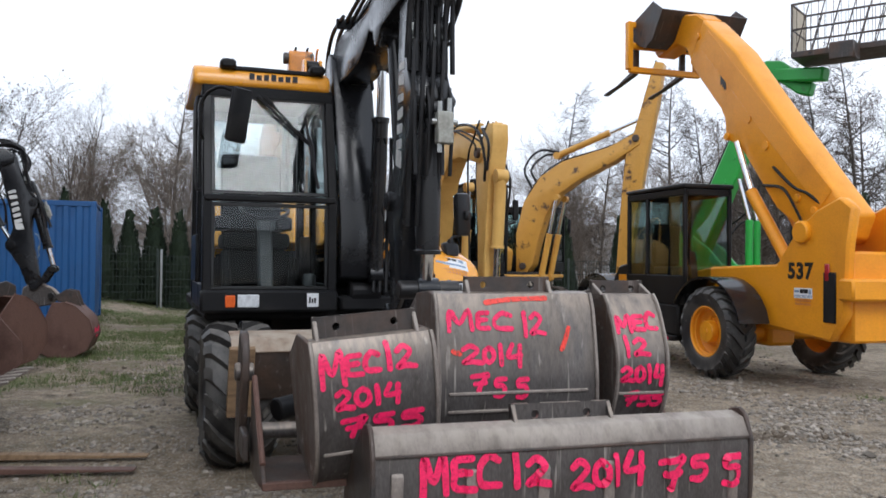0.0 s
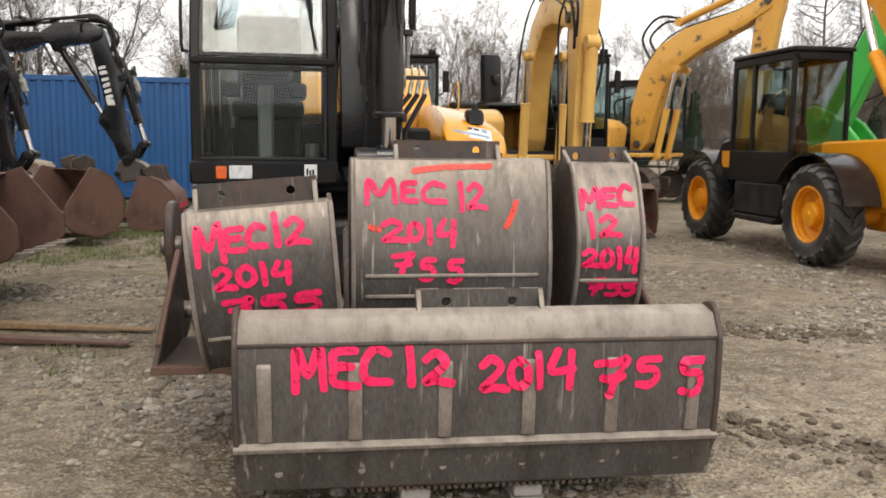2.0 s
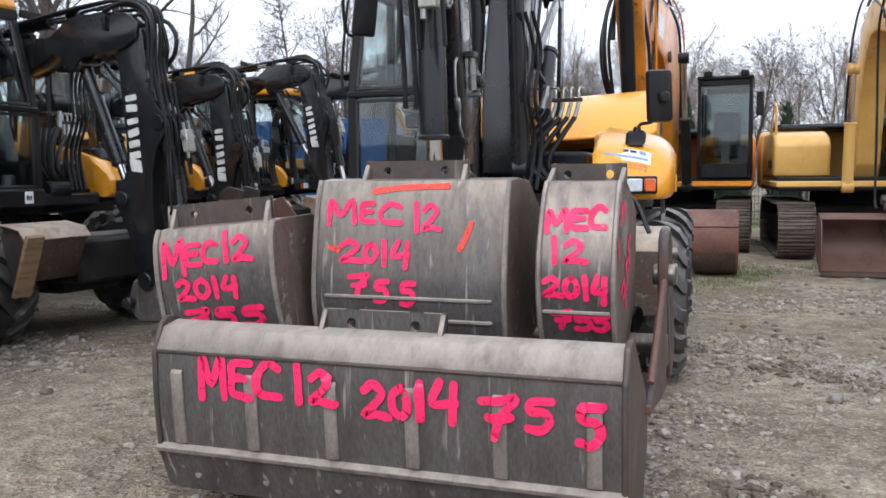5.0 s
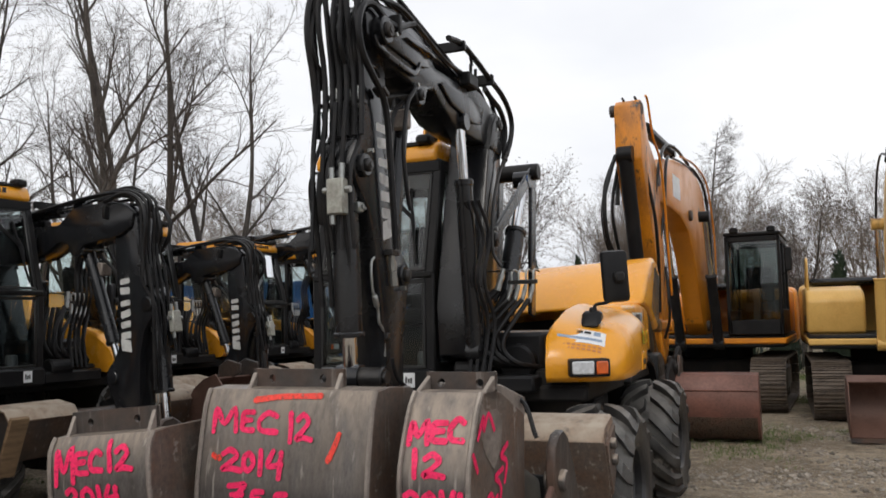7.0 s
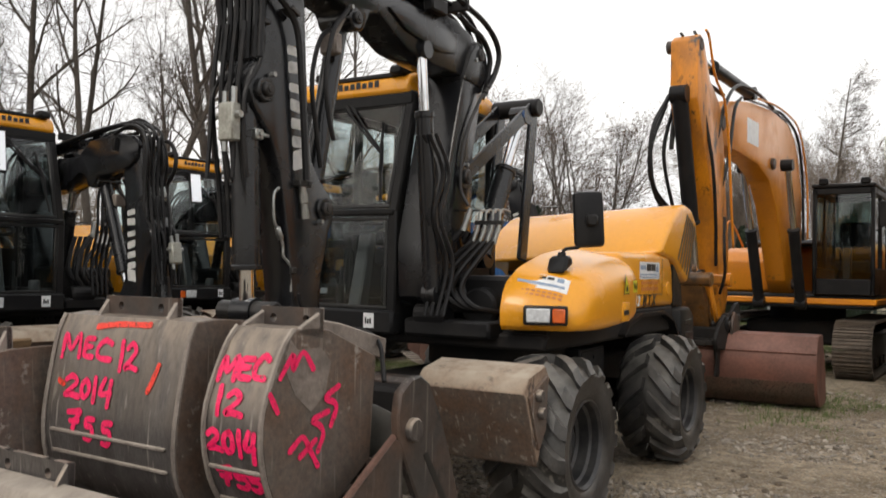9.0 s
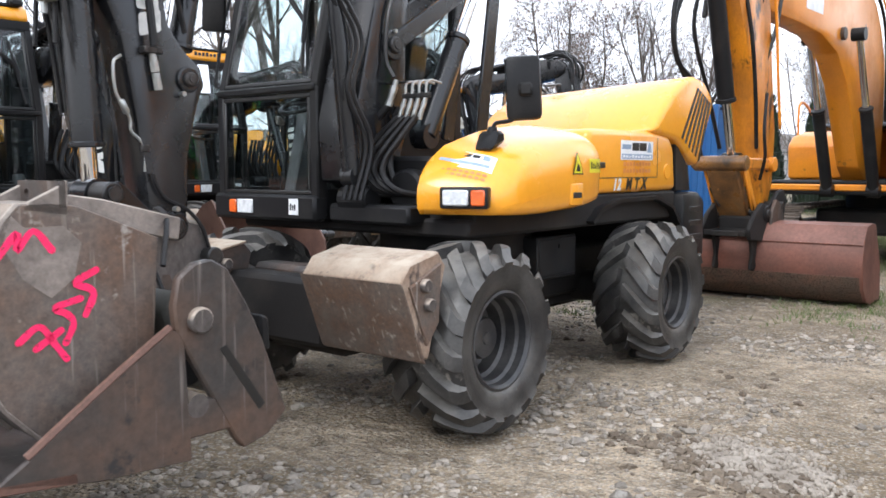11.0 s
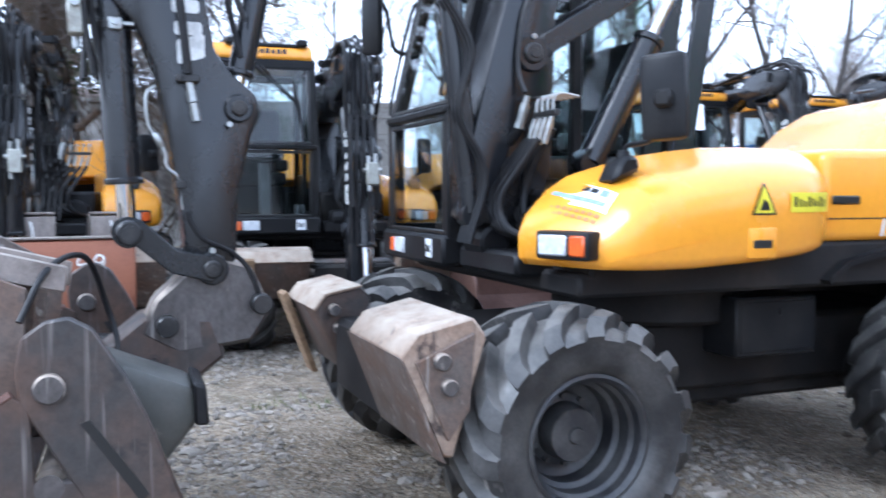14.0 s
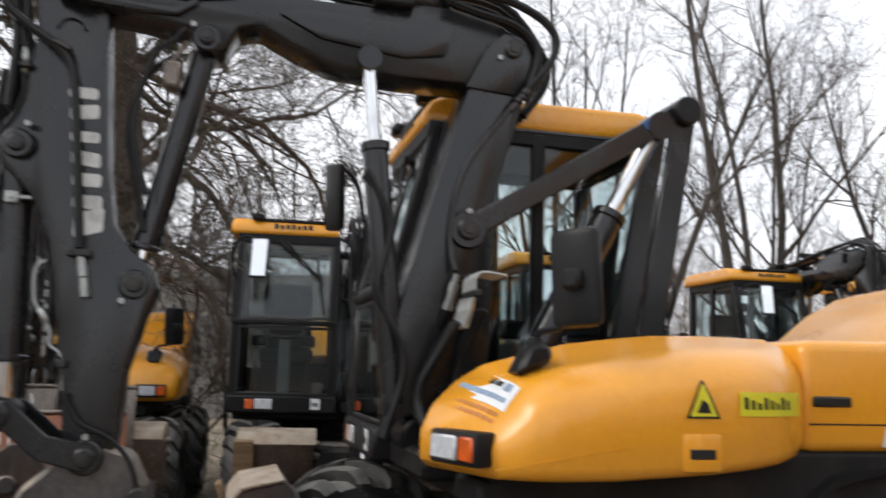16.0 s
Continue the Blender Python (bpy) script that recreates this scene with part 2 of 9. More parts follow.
YELLOW_TAPE = shader("yellow_sticker", (0.70, 0.62, 0.03), 0.5, grain_amount=0.05)
PINK = shader("pink_spray_paint", (0.90, 0.014, 0.12), 0.6, second=(0.72, 0.013, 0.09), scale=12, amount=0.6, grain=70, grain_amount=0.2, holes=0.30)
PINK_ORANGE = shader("orange_spray_paint", (0.82, 0.05, 0.03), 0.6, second=(0.62, 0.05, 0.035), scale=9, grain=70, grain_amount=0.2, holes=0.34)
CHALK = shader("pale_marker_paint", (0.66, 0.52, 0.33), 0.7, second=(0.5, 0.36, 0.2), scale=14)
CHALK_FAINT = shader("faint_chalk", (0.30, 0.19, 0.15), 0.8, second=(0.24, 0.13, 0.10), scale=14, holes=0.40)
LENS = shader("lamp_lens", (0.62, 0.64, 0.66), 0.12, second=(0.45, 0.47, 0.5), scale=20, grain=45, grain_amount=0.2, coat=0.8)
RED_LENS = shader("red_lamp_lens", (0.45, 0.02, 0.015), 0.2, coat=0.8)
ORANGE_LENS = shader("orange_lamp_lens", (0.72, 0.12, 0.015), 0.2, coat=0.8)
MIRROR = shader("mirror_glass", (0.8, 0.82, 0.84), 0.04, metal=1.0, second=(0.8, 0.82, 0.84), grain_amount=0.0)
SEAT = shader("seat_cloth", (0.011, 0.0115, 0.013), 0.9, second=(0.02, 0.02, 0.022), spec=0.2, grain=120, grain_amount=0.25, bump=0.1, bump_scale=150)
GREY_PLASTIC = shader("grey_plastic", (0.05, 0.052, 0.054), 0.6, second=(0.12, 0.12, 0.125))
BLUE = shader("container_blue", (0.014, 0.085, 0.245), 0.55, second=(0.012, 0.066, 0.19), scale=0.9, third=(0.10, 0.06, 0.05), third_at=0.74, third_scale=2, bump=0.03)
FENCE = shader("fence_green", (0.018, 0.028, 0.022), 0.6, second=(0.03, 0.035, 0.03))
GALV = shader("galvanised_steel", (0.34, 0.35, 0.35), 0.5, metal=0.5, second=(0.26, 0.27, 0.27), scale=12)
CONCRETE = shader("grey_block_wall", (0.20, 0.19, 0.175), 0.9, second=(0.14, 0.135, 0.125), scale=1.5, grain=30, grain_amount=0.15, bump=0.2, bump_scale=20, vary=0.12)
HOUSE_WALL = shader("cream_render", (0.50, 0.44, 0.34), 0.9, second=(0.42, 0.37, 0.29), scale=1.2)
ROOF = shader("brown_roof", (0.14, 0.10, 0.08), 0.85, second=(0.10, 0.075, 0.06), scale=2)
BARK = shader("grey_bark", (0.075, 0.063, 0.053), 0.95, second=(0.045, 0.037, 0.031), scale=4, stretch=(3, 3, 0.6), grain=25, grain_amount=0.35, bump=0.5, bump_scale=12)
BARK_BROWN = shader("ivy_grown_bark", (0.085, 0.060, 0.040), 0.95, second=(0.035, 0.030, 0.018), scale=5, stretch=(3, 3, 0.5), grain=18, grain_amount=0.45, third=(0.05, 0.06, 0.025), third_at=0.6, third_scale=3, bump=0.8, bump_scale=10)
TWIG = shader("twig_bark", (0.105, 0.088, 0.075), 0.95, second=(0.05, 0.042, 0.036), scale=2)
TWIG_PALE = shader("pale_twig_bark", (0.19, 0.155, 0.125), 0.95, second=(0.12, 0.095, 0.075), scale=0.6)
DRY_LEAF = shader("dry_leaf", (0.14, 0.085, 0.055), 0.9, second=(0.09, 0.05, 0.04), scale=1.0, vary=0.2)
MISTLETOE = shader("mistletoe_leaf", (0.055, 0.062, 0.028), 0.85, second=(0.035, 0.040, 0.02), scale=3)
THUJA = shader("conifer_leaf", (0.016, 0.030, 0.014), 0.9, second=(0.028, 0.045, 0.018), scale=2.0, grain=20, grain_amount=0.35)
GRASS = shader("grass_blade", (0.105, 0.145, 0.045), 0.8, second=(0.13, 0.13, 0.06), scale=1.2, amount=0.7)
STONE = shader("gravel_stone", (0.30, 0.265, 0.222), 0.9, second=(0.165, 0.138, 0.110), scale=5.0, amount=0.8, third=(0.42, 0.39, 0.35), third_at=0.62, third_scale=7, grain=60, grain_amount=0.2)
MUD = shader("dried_mud_film", (0.075, 0.052, 0.036), 0.9, second=(0.14, 0.075, 0.05), scale=3.5, amount=0.8, third=(0.035, 0.026, 0.02), third_at=0.6, third_scale=6, grain_amount=0.3, bump=0.2, bump_scale=30, holes=0.36)
CLOD = shader("damp_soil_clod", (0.135, 0.105, 0.075), 0.95, second=(0.075, 0.056, 0.04), scale=4, amount=0.8, grain=60, grain_amount=0.35, third=(0.24, 0.2, 0.15), third_at=0.64, third_scale=9, bump=0.4, bump_scale=60)
WOOD = shader("weathered_timber", (0.24, 0.155, 0.085), 0.85, second=(0.15, 0.095, 0.055), scale=3, stretch=(0.6, 8, 8), grain=30, grain_amount=0.3, bump=0.2, bump_scale=20)
GREY_WOOD = shader("grey_timber_block", (0.25, 0.235, 0.22), 0.85, second=(0.15, 0.14, 0.13), scale=3, stretch=(8, 0.6, 8), grain=30, grain_amount=0.25, bump=0.2, bump_scale=20)


# ---- mesh helpers ----
def v3(p):
    return Vector(p)


def bevel_new(bm, verts, off, seg=1):
    if off <= 0:
        return
    vs = set(verts)
    edges = list({e for v in verts for e in v.link_edges if e.verts[0] in vs and e.verts[1] in vs and (len(e.link_faces) != 2 or e.calc_face_angle(0) > 0.35)})
    bmesh.ops.bevel(bm, geom=edges, offset=off, segments=seg, affect="EDGES", profile=0.5, clamp_overlap=True)


def box(bm, x0, x1, y0, y1, z0, z1, bev=0.008, seg=1, m=None):
    vs = bmesh.ops.create_cube(bm, size=1.0)["verts"]
    for v in vs:
        v.co = Vector(((x0 + x1) / 2 + v.co.x * (x1 - x0), (y0 + y1) / 2 + v.co.y * (y1 - y0), (z0 + z1) / 2 + v.co.z * (z1 - z0)))
        if m:
            v.co = m @ v.co
    bevel_new(bm, vs, bev, seg)


def prism(bm, pts, x0, x1, bev=0.008, seg=1, m=None, axis="x", taper=None):
    """A polygon in the y-z plane (or x-z, or x-y) drawn out along the remaining axis. taper: maps (a, b) of the second face."""
    def at(a, b, c):
        p = Vector((c, a, b)) if axis == "x" else Vector((a, c, b)) if axis == "y" else Vector((a, b, c))
        return m @ p if m else p
    lo = [bm.verts.new(at(a, b, x0)) for a, b in pts]
    hi = [bm.verts.new(at(*(taper(a, b) if taper else (a, b)), x1)) for a, b in pts]
    k = len(pts)
    faces = [bm.faces.new(lo), bm.faces.new(hi[::-1])]
    for i in range(k):
        j = (i + 1) % k
        faces.append(bm.faces.new((lo[j], lo[i], hi[i], hi[j])))
    bmesh.ops.recalc_face_normals(bm, faces=faces)
    bevel_new(bm, lo + hi, bev, seg)


def basis(p0, p1, up=(0, 0, 1)):
    """Matrix whose z axis runs from p0 to p1, at p0."""
    z = (v3(p1) - v3(p0)).normalized()
    u = Vector(up)
    if abs(z.dot(u)) > 0.97:
        u = Vector((0, 1, 0)) if abs(z.y) < 0.9 else Vector((1, 0, 0))
    x = u.cross(z).normalized()
    y = z.cross(x)
    return Matrix(((x.x, y.x, z.x, p0[0]), (x.y, y.y, z.y, p0[1]), (x.z, y.z, z.z, p0[2]), (0, 0, 0, 1)))


def cyl(bm, p0, p1, r, r2=None, seg=16, bev=0.0):
    h = (v3(p1) - v3(p0)).length
    m = basis(p0, p1) @ Matrix.Translation((0, 0, h / 2))
    vs = bmesh.ops.create_cone(bm, cap_ends=True, segments=seg, radius1=r, radius2=r if r2 is None else r2, depth=h, matrix=m)["verts"]
    bevel_new(bm, vs, bev)


def beam(bm, p0, p1, w, h, bev=0.006, w1=None, h1=None):
    """A bar of width w (sideways) and height h from p0 to p1."""
    d = (v3(p1) - v3(p0)).length
    m = basis(p0, p1)
    w1, h1 = w if w1 is None else w1, h if h1 is None else h1
    vs = [bm.verts.new(m @ Vector((sx * a / 2, sy * b / 2, z))) for z, a, b in ((0, w, h), (d, w1, h1)) for sx, sy in ((-1, -1), (1, -1), (1, 1), (-1, 1))]
    fs = [bm.faces.new([vs[i] for i in q]) for q in ((3, 2, 1, 0), (4, 5, 6, 7), (0, 1, 5, 4), (1, 2, 6, 5), (2, 3, 7, 6), (3, 0, 4, 7))]
    bmesh.ops.recalc_face_normals(bm, faces=fs)
    bevel_new(bm, vs, bev)


def spline(pts, per=6):
    p = [v3(q) for q in pts]
    p = [2 * p[0] - p[1]] + p + [2 * p[-1] - p[-2]]
    out = []
    for i in range(1, len(p) - 2):
        for k in range(per):
            t = k / per
            a, b, c, d = p[i - 1], p[i], p[i + 1], p[i + 2]
            out.append(0.5 * (2 * b + (c - a) * t + (2 * a - 5 * b + 4 * c - d) * t * t + (3 * b - a - 3 * c + d) * t ** 3))
    out.append(p[-2])
    return out


def tube(bm, pts, r, seg=7, per=5, r1=None, curve=True):
    path = spline(pts, per) if curve else [v3(q) for q in pts]
    k = len(path)
    rings = []
    side = None
    for i, p in enumerate(path):
        t = (path[min(i + 1, k - 1)] - path[max(i - 1, 0)]).normalized()
        if side is None:
            side = t.orthogonal().normalized()
        side = (side - t * side.dot(t))
        side = side.normalized() if side.length > 1e-6 else t.orthogonal().normalized()
        o = t.cross(side)
        rr = r if r1 is None else r + (r1 - r) * i / (k - 1)
        rings.append([bm.verts.new(p + rr * (math.cos(2 * math.pi * j / seg) * side + math.sin(2 * math.pi * j / seg) * o)) for j in range(seg)])
    for a, b in zip(rings, rings[1:]):
        for j in range(seg):
            bm.faces.new((a[j], a[(j + 1) % seg], b[(j + 1) % seg], b[j]))
    bm.faces.new(rings[0][::-1])
    bm.faces.new(rings[-1])


def lathe(bm, prof, seg=32, m=None, closed=False):
    """Turns (radius, along) about the x axis."""
    m = m or Matrix()
    rings = [[bm.verts.new(m @ Vector((a, r * math.cos(2 * math.pi * j / seg), r * math.sin(2 * math.pi * j / seg)))) for j in range(seg)] for r, a in prof]
    pairs = list(zip(rings, rings[1:])) + ([(rings[-1], rings[0])] if closed else [])
    for a, b in pairs:
        for j in range(seg):
            bm.faces.new((a[j], b[j], b[(j + 1) % seg], a[(j + 1) % seg]))
    if not closed:
        bm.faces.new(rings[0])
        bm.faces.new(rings[-1][::-1])


def shell(bm, line, x0, x1, thick, bev=0.0):
    """A bent plate: the polyline line of (y, z), as thick as given towards its left side, from x0 to x1."""
    k = len(line)
    off = []
    for i in range(k):
        a, b = line[max(i - 1, 0)], line[min(i + 1, k - 1)]
        d = Vector((b[0] - a[0], b[1] - a[1])).normalized()
        off.append((line[i][0] - d.y * thick, line[i][1] + d.x * thick))
    loop = list(line) + off[::-1]
    lo = [bm.verts.new((x0, a, b)) for a, b in loop]
    hi = [bm.verts.new((x1, a, b)) for a, b in loop]
    n = len(loop)
    fs = []
    for i in range(n):
        j = (i + 1) % n
        fs.append(bm.faces.new((lo[i], lo[j], hi[j], hi[i])))
    for i in range(k - 1):
        fs.append(bm.faces.new((lo[i], lo[i + 1], lo[n - 2 - i], lo[n - 1 - i])))
        fs.append(bm.faces.new((hi[i + 1], hi[i], hi[n - 1 - i], hi[n - 2 - i])))
    bmesh.ops.recalc_face_normals(bm, faces=fs)


def mesh_of(name, bm, material, smooth=38):
    me = bpy.data.meshes.new(name)
    bm.normal_update()
    bm.to_mesh(me)
    bm.free()
    me.materials.append(material)
    me.polygons.foreach_set("use_smooth", [True] * len(me.polygons))
    me.set_sharp_from_angle(angle=radians(smooth))
    return me


def part(name, bm, material, parent, label="", smooth=38, m=None):
    """Links a bmesh (or a ready mesh) as one mesh object under a thing or a part."""
    me = bm if isinstance(bm, bpy.types.Mesh) else mesh_of(name, bm, material, smooth)
    ob = new(name, me)
    ob.parent = parent
    if m is not None:
        ob.matrix_basis = m
    if label:
        ob["label"] = label
    return ob


def thing(name, m, label, category, group="", kind=""):
    ob = new(name)
    ob.empty_display_size = 0.2
    ob.matrix_basis = m
    return tagged(ob, label, category, group, kind)


def solo(name, bm, material, label, category="", group="", kind="", m=None, smooth=38):
    ob = new(name, mesh_of(name, bm, material, smooth))
    if m is not None:
        ob.matrix_basis = m
    return tagged(ob, label, category, group, kind)


def B():
    return bmesh.new()


def smoothstep(a, b, x):
    t = max(0.0, min(1.0, (x - a) / (b - a)))
    return t * t * (3 - 2 * t)


# ---- ground ----
def lie(x, y):
    """Height of the yard: level, rising a little towards the far fence."""
    return 0.42 * smoothstep(-6.5, -11.0, x) * smoothstep(15.0, 21.0, y) if y > 15 else 0.0


def rough_ground(x, y):
    near = 1 - smoothstep(14, 26, math.hypot(x, y - 7))
    h = 0.016 * noise.noise(Vector((x * 0.9, y * 0.9, 0))) + 0.010 * noise.noise(Vector((x * 2.7, y * 2.7, 3))) + 0.006 * noise.noise(Vector((x * 7, y * 7, 9)))
    return lie(x, y) - 0.012 + h * near


def gravel_shader():
    m = bpy.data.materials.new("gravel_yard")
    m.use_nodes = True
    n, l = m.node_tree.nodes, m.node_tree.links
    b = n["Principled BSDF"]
    tc = n.new("ShaderNodeTexCoord")
    def tex(kind, sc, **kw):
        t = n.new(kind)
        t.inputs["Scale"].default_value = sc
        for k, v in kw.items():
            t.inputs[k].default_value = v
        l.new(tc.outputs["Object"], t.inputs["Vector"])
        return t
    def rng(src, a, c, lo=0.0, hi=1.0):
        r = n.new("ShaderNodeMapRange")
        for i, v in ((1, a), (2, c), (3, lo), (4, hi)):
            r.inputs[i].default_value = v
        l.new(src, r.inputs[0])
        return r.outputs[0]
    def mix(f, a, c, mode="MIX"):
        x = n.new("ShaderNodeMixRGB")
        x.blend_type = mode
        for i, v in ((0, f), (1, a), (2, c)):
            if isinstance(v, (tuple, float)):
                x.inputs[i].default_value = v if i == 0 else (*v, 1)
            else:
                l.new(v, x.inputs[i])
        return x.outputs[0]
    stones = tex("ShaderNodeTexVoronoi", 26)
    pebbles = tex("ShaderNodeTexVoronoi", 70)
    patch = tex("ShaderNodeTexNoise", 0.75, Detail=6, Roughness=0.6)
    patch2 = tex("ShaderNodeTexNoise", 1.5, Detail=7, Roughness=0.65)
    fine = tex("ShaderNodeTexNoise", 45, Detail=6, Roughness=0.75)
    green = tex("ShaderNodeTexNoise", 0.8, Detail=7, Roughness=0.7)
    soil = mix(rng(patch.outputs["Fac"], 0.44, 0.58), (0.190, 0.150, 0.104), (0.325, 0.266, 0.196))
    soil = mix(rng(patch2.outputs["Fac"], 0.55, 0.68), soil, (0.105, 0.083, 0.061))
    sep = n.new("ShaderNodeSeparateColor")
    l.new(stones.outputs["Color"], sep.inputs[0])
    stone_col = mix(sep.outputs[0], (0.17, 0.150, 0.128), (0.48, 0.445, 0.395))
    is_stone = n.new("ShaderNodeMath")
    is_stone.operation = "MULTIPLY"
    pick = n.new("ShaderNodeMath")
    pick.operation = "MULTIPLY"
    l.new(rng(stones.outputs["Distance"], 0.42, 0.30), pick.inputs[0])
    l.new(rng(sep.outputs[1], 0.45, 0.55), pick.inputs[1])
    l.new(pick.outputs[0], is_stone.inputs[0])
    l.new(rng(patch2.outputs["Fac"], 0.56, 0.42, 0.0, 0.65), is_stone.inputs[1])
    col = mix(is_stone.outputs[0], soil, stone_col)
    sep2 = n.new("ShaderNodeSeparateColor")
    l.new(pebbles.outputs["Color"], sep2.inputs[0])
    col = mix(rng(sep2.outputs[0], 0.55, 0.68, 0.0, 0.65), col, mix(sep2.outputs[1], (0.12, 0.104, 0.086), (0.44, 0.405, 0.35)))
    col = mix(1.0, col, mix(rng(fine.outputs["Fac"], 0.3, 0.7), (0.58, 0.58, 0.58), (1.34, 1.34, 1.34)), "MULTIPLY")
    clods = tex("ShaderNodeTexNoise", 6.5, Detail=6, Roughness=0.6, Distortion=0.4)
    col = mix(1.0, col, mix(rng(clods.outputs["Fac"], 0.36, 0.64), (0.80, 0.78, 0.75), (1.32, 1.30, 1.26)), "MULTIPLY")
    # moss and short grass towards the machines' row
    pos = n.new("ShaderNodeSeparateXYZ")
    l.new(tc.outputs["Object"], pos.inputs[0])
    side = rng(pos.outputs[0], -1.5, -3.8)
    gm = n.new("ShaderNodeMath")
    gm.operation = "MULTIPLY"
    strip = n.new("ShaderNodeMath")
    strip.operation = "MULTIPLY"
    l.new(side, strip.inputs[0])
    l.new(rng(pos.outputs[1], 8.0, 11.0, 0.35, 1.0), strip.inputs[1])
    l.new(strip.outputs[0], gm.inputs[0])
    l.new(rng(green.outputs["Fac"], 0.50, 0.62, 0.0, 0.70), gm.inputs[1])
    col = mix(gm.outputs[0], col, (0.125, 0.150, 0.058))
    l.new(col, b.inputs["Base Color"])
    b.inputs["Roughness"].default_value = 0.92
    b.inputs["Specular IOR Level"].default_value = 0.25
    h1 = rng(stones.outputs["Distance"], 0.0, 0.5, 1.0, 0.0)
    h2 = rng(pebbles.outputs["Distance"], 0.0, 0.5, 0.4, 0.0)
    add = n.new("ShaderNodeMath")
    l.new(h1, add.inputs[0])
    l.new(h2, add.inputs[1])
    bp = n.new("ShaderNodeBump")
    bp.inputs["Strength"].default_value, bp.inputs["Distance"].default_value = 1.0, 0.018
    lumps = n.new("ShaderNodeMath")
    l.new(add.outputs[0], lumps.inputs[0])
    l.new(rng(clods.outputs["Fac"], 0.3, 0.7, 0.0, 2.2), lumps.inputs[1])
    l.new(lumps.outputs[0], bp.inputs["Height"])
    l.new(bp.outputs[0], b.inputs["Normal"])
    return m


def graded(a, b, step, far):
    xs = [a + (b - a) * i / round((b - a) / step) for i in range(round((b - a) / step) + 1)]
    d, x = step, b
    while x < far:
        d *= 1.28
        x += d
        xs.append(x)
    d, x = step, a
    while x > -far:
        d *= 1.28
        x -= d
        xs.insert(0, x)
    return xs


gx, gy = graded(-7, 7, 0.11, 600), graded(0, 17, 0.11, 600)
verts = [(x, y, rough_ground(x, y)) for y in gy for x in gx]
k = len(gx)
faces = [(j * k + i, j * k + i + 1, (j + 1) * k + i + 1, (j + 1) * k + i) for j in range(len(gy) - 1) for i in range(k - 1)]
me = bpy.data.meshes.new("ground")
me.from_pydata(verts, [], faces)
me.polygons.foreach_set("use_smooth", [True] * len(me.polygons))
me.materials.append(gravel_shader())
ground = tagged(new("ground", me), "trodden gravel yard with mud, loose stones and moss", "ground", kind="structure")


# ---- container, fence, wall, house, far hill ----
def sea_container(m, length=6.06, depth=2.44, high=2.59):
    """Front long side in the plane y = 0, from x = -length to 0."""
    c = thing("shipping_container", m, "blue corrugated steel shipping container standing on timber sleepers", "container")
    bm = B()
    pts, n = [], 22
    for i in range(n):
        x = -length + 0.12 + (length - 0.24) * i / n
        w = (length - 0.24) / n
        pts += [(x, 0.0), (x + w * 0.34, 0.0), (x + w * 0.5, 0.036), (x + w * 0.84, 0.036)]
    pts.append((-0.12, 0.0))
    back = [(a, b + 0.02) for a, b in pts[::-1]]
    prism(bm, pts + back, 0.16, high - 0.11, 0, axis="z")
    part("front_wall", bm, BLUE, c, smooth=20)
    for nm, args in (("side_wall", (-0.06, 0.0 - 0.03, 0.05, depth - 0.05, 0.16, high - 0.11)), ("side_wall", (-length + 0.03, -length + 0.06, 0.05, depth - 0.05, 0.16, high - 0.11)),
                     ("back_wall", (-length + 0.06, -0.06, depth - 0.05, depth - 0.02, 0.16, high - 0.11)), ("roof", (-length + 0.02, -0.02, 0.02, depth - 0.02, high - 0.05, high - 0.01)), ("floor_frame", (-length + 0.05, -0.05, 0.05, depth - 0.05, 0.02, 0.13))):
        bm = B()
        box(bm, *args, bev=0.004)
        part(nm, bm, BLUE, c)
    for x in (-0.12, -length):
        for y in (-0.012, depth - 0.12):
            bm = B()
            box(bm, x, x + 0.12, y, y + 0.12, 0, high, bev=0.008)
            part("corner_post", bm, BLUE, c)
    for z0, z1 in ((0.0, 0.16), (high - 0.11, high)):
        bm = B()
        box(bm, -length + 0.12, -0.12, -0.008, 0.07, z0, z1, bev=0.006)
        part("side_rail", bm, BLUE, c)
    for x in (-0.122, -length - 0.002):
        for z in (0.0, high - 0.12):
            bm = B()
            box(bm, x, x + 0.124, -0.018, 0.1, z, z + 0.12, bev=0.012)
            part("corner_casting", bm, BLUE, c)
    return c


box_m = pose(-7.45, 18.35, 0.17, 0, 0, 19)
sea_container(box_m)
sea_container(box_m @ pose(-6.5, 0.1, 0, 0, 0, 0))
for x in (-0.6, -5.4, -7.2, -12.0):
    bm = B()
    box(bm, -0.12, 0.12, -0.1, 2.5, -0.25, 0.0, 0.015)
    solo("timber_sleeper", bm, WOOD, "weathered timber sleeper under a blue container", "timber", group="sleepers", m=box_m @ Matrix.Translation((x, 0, -0.002)))


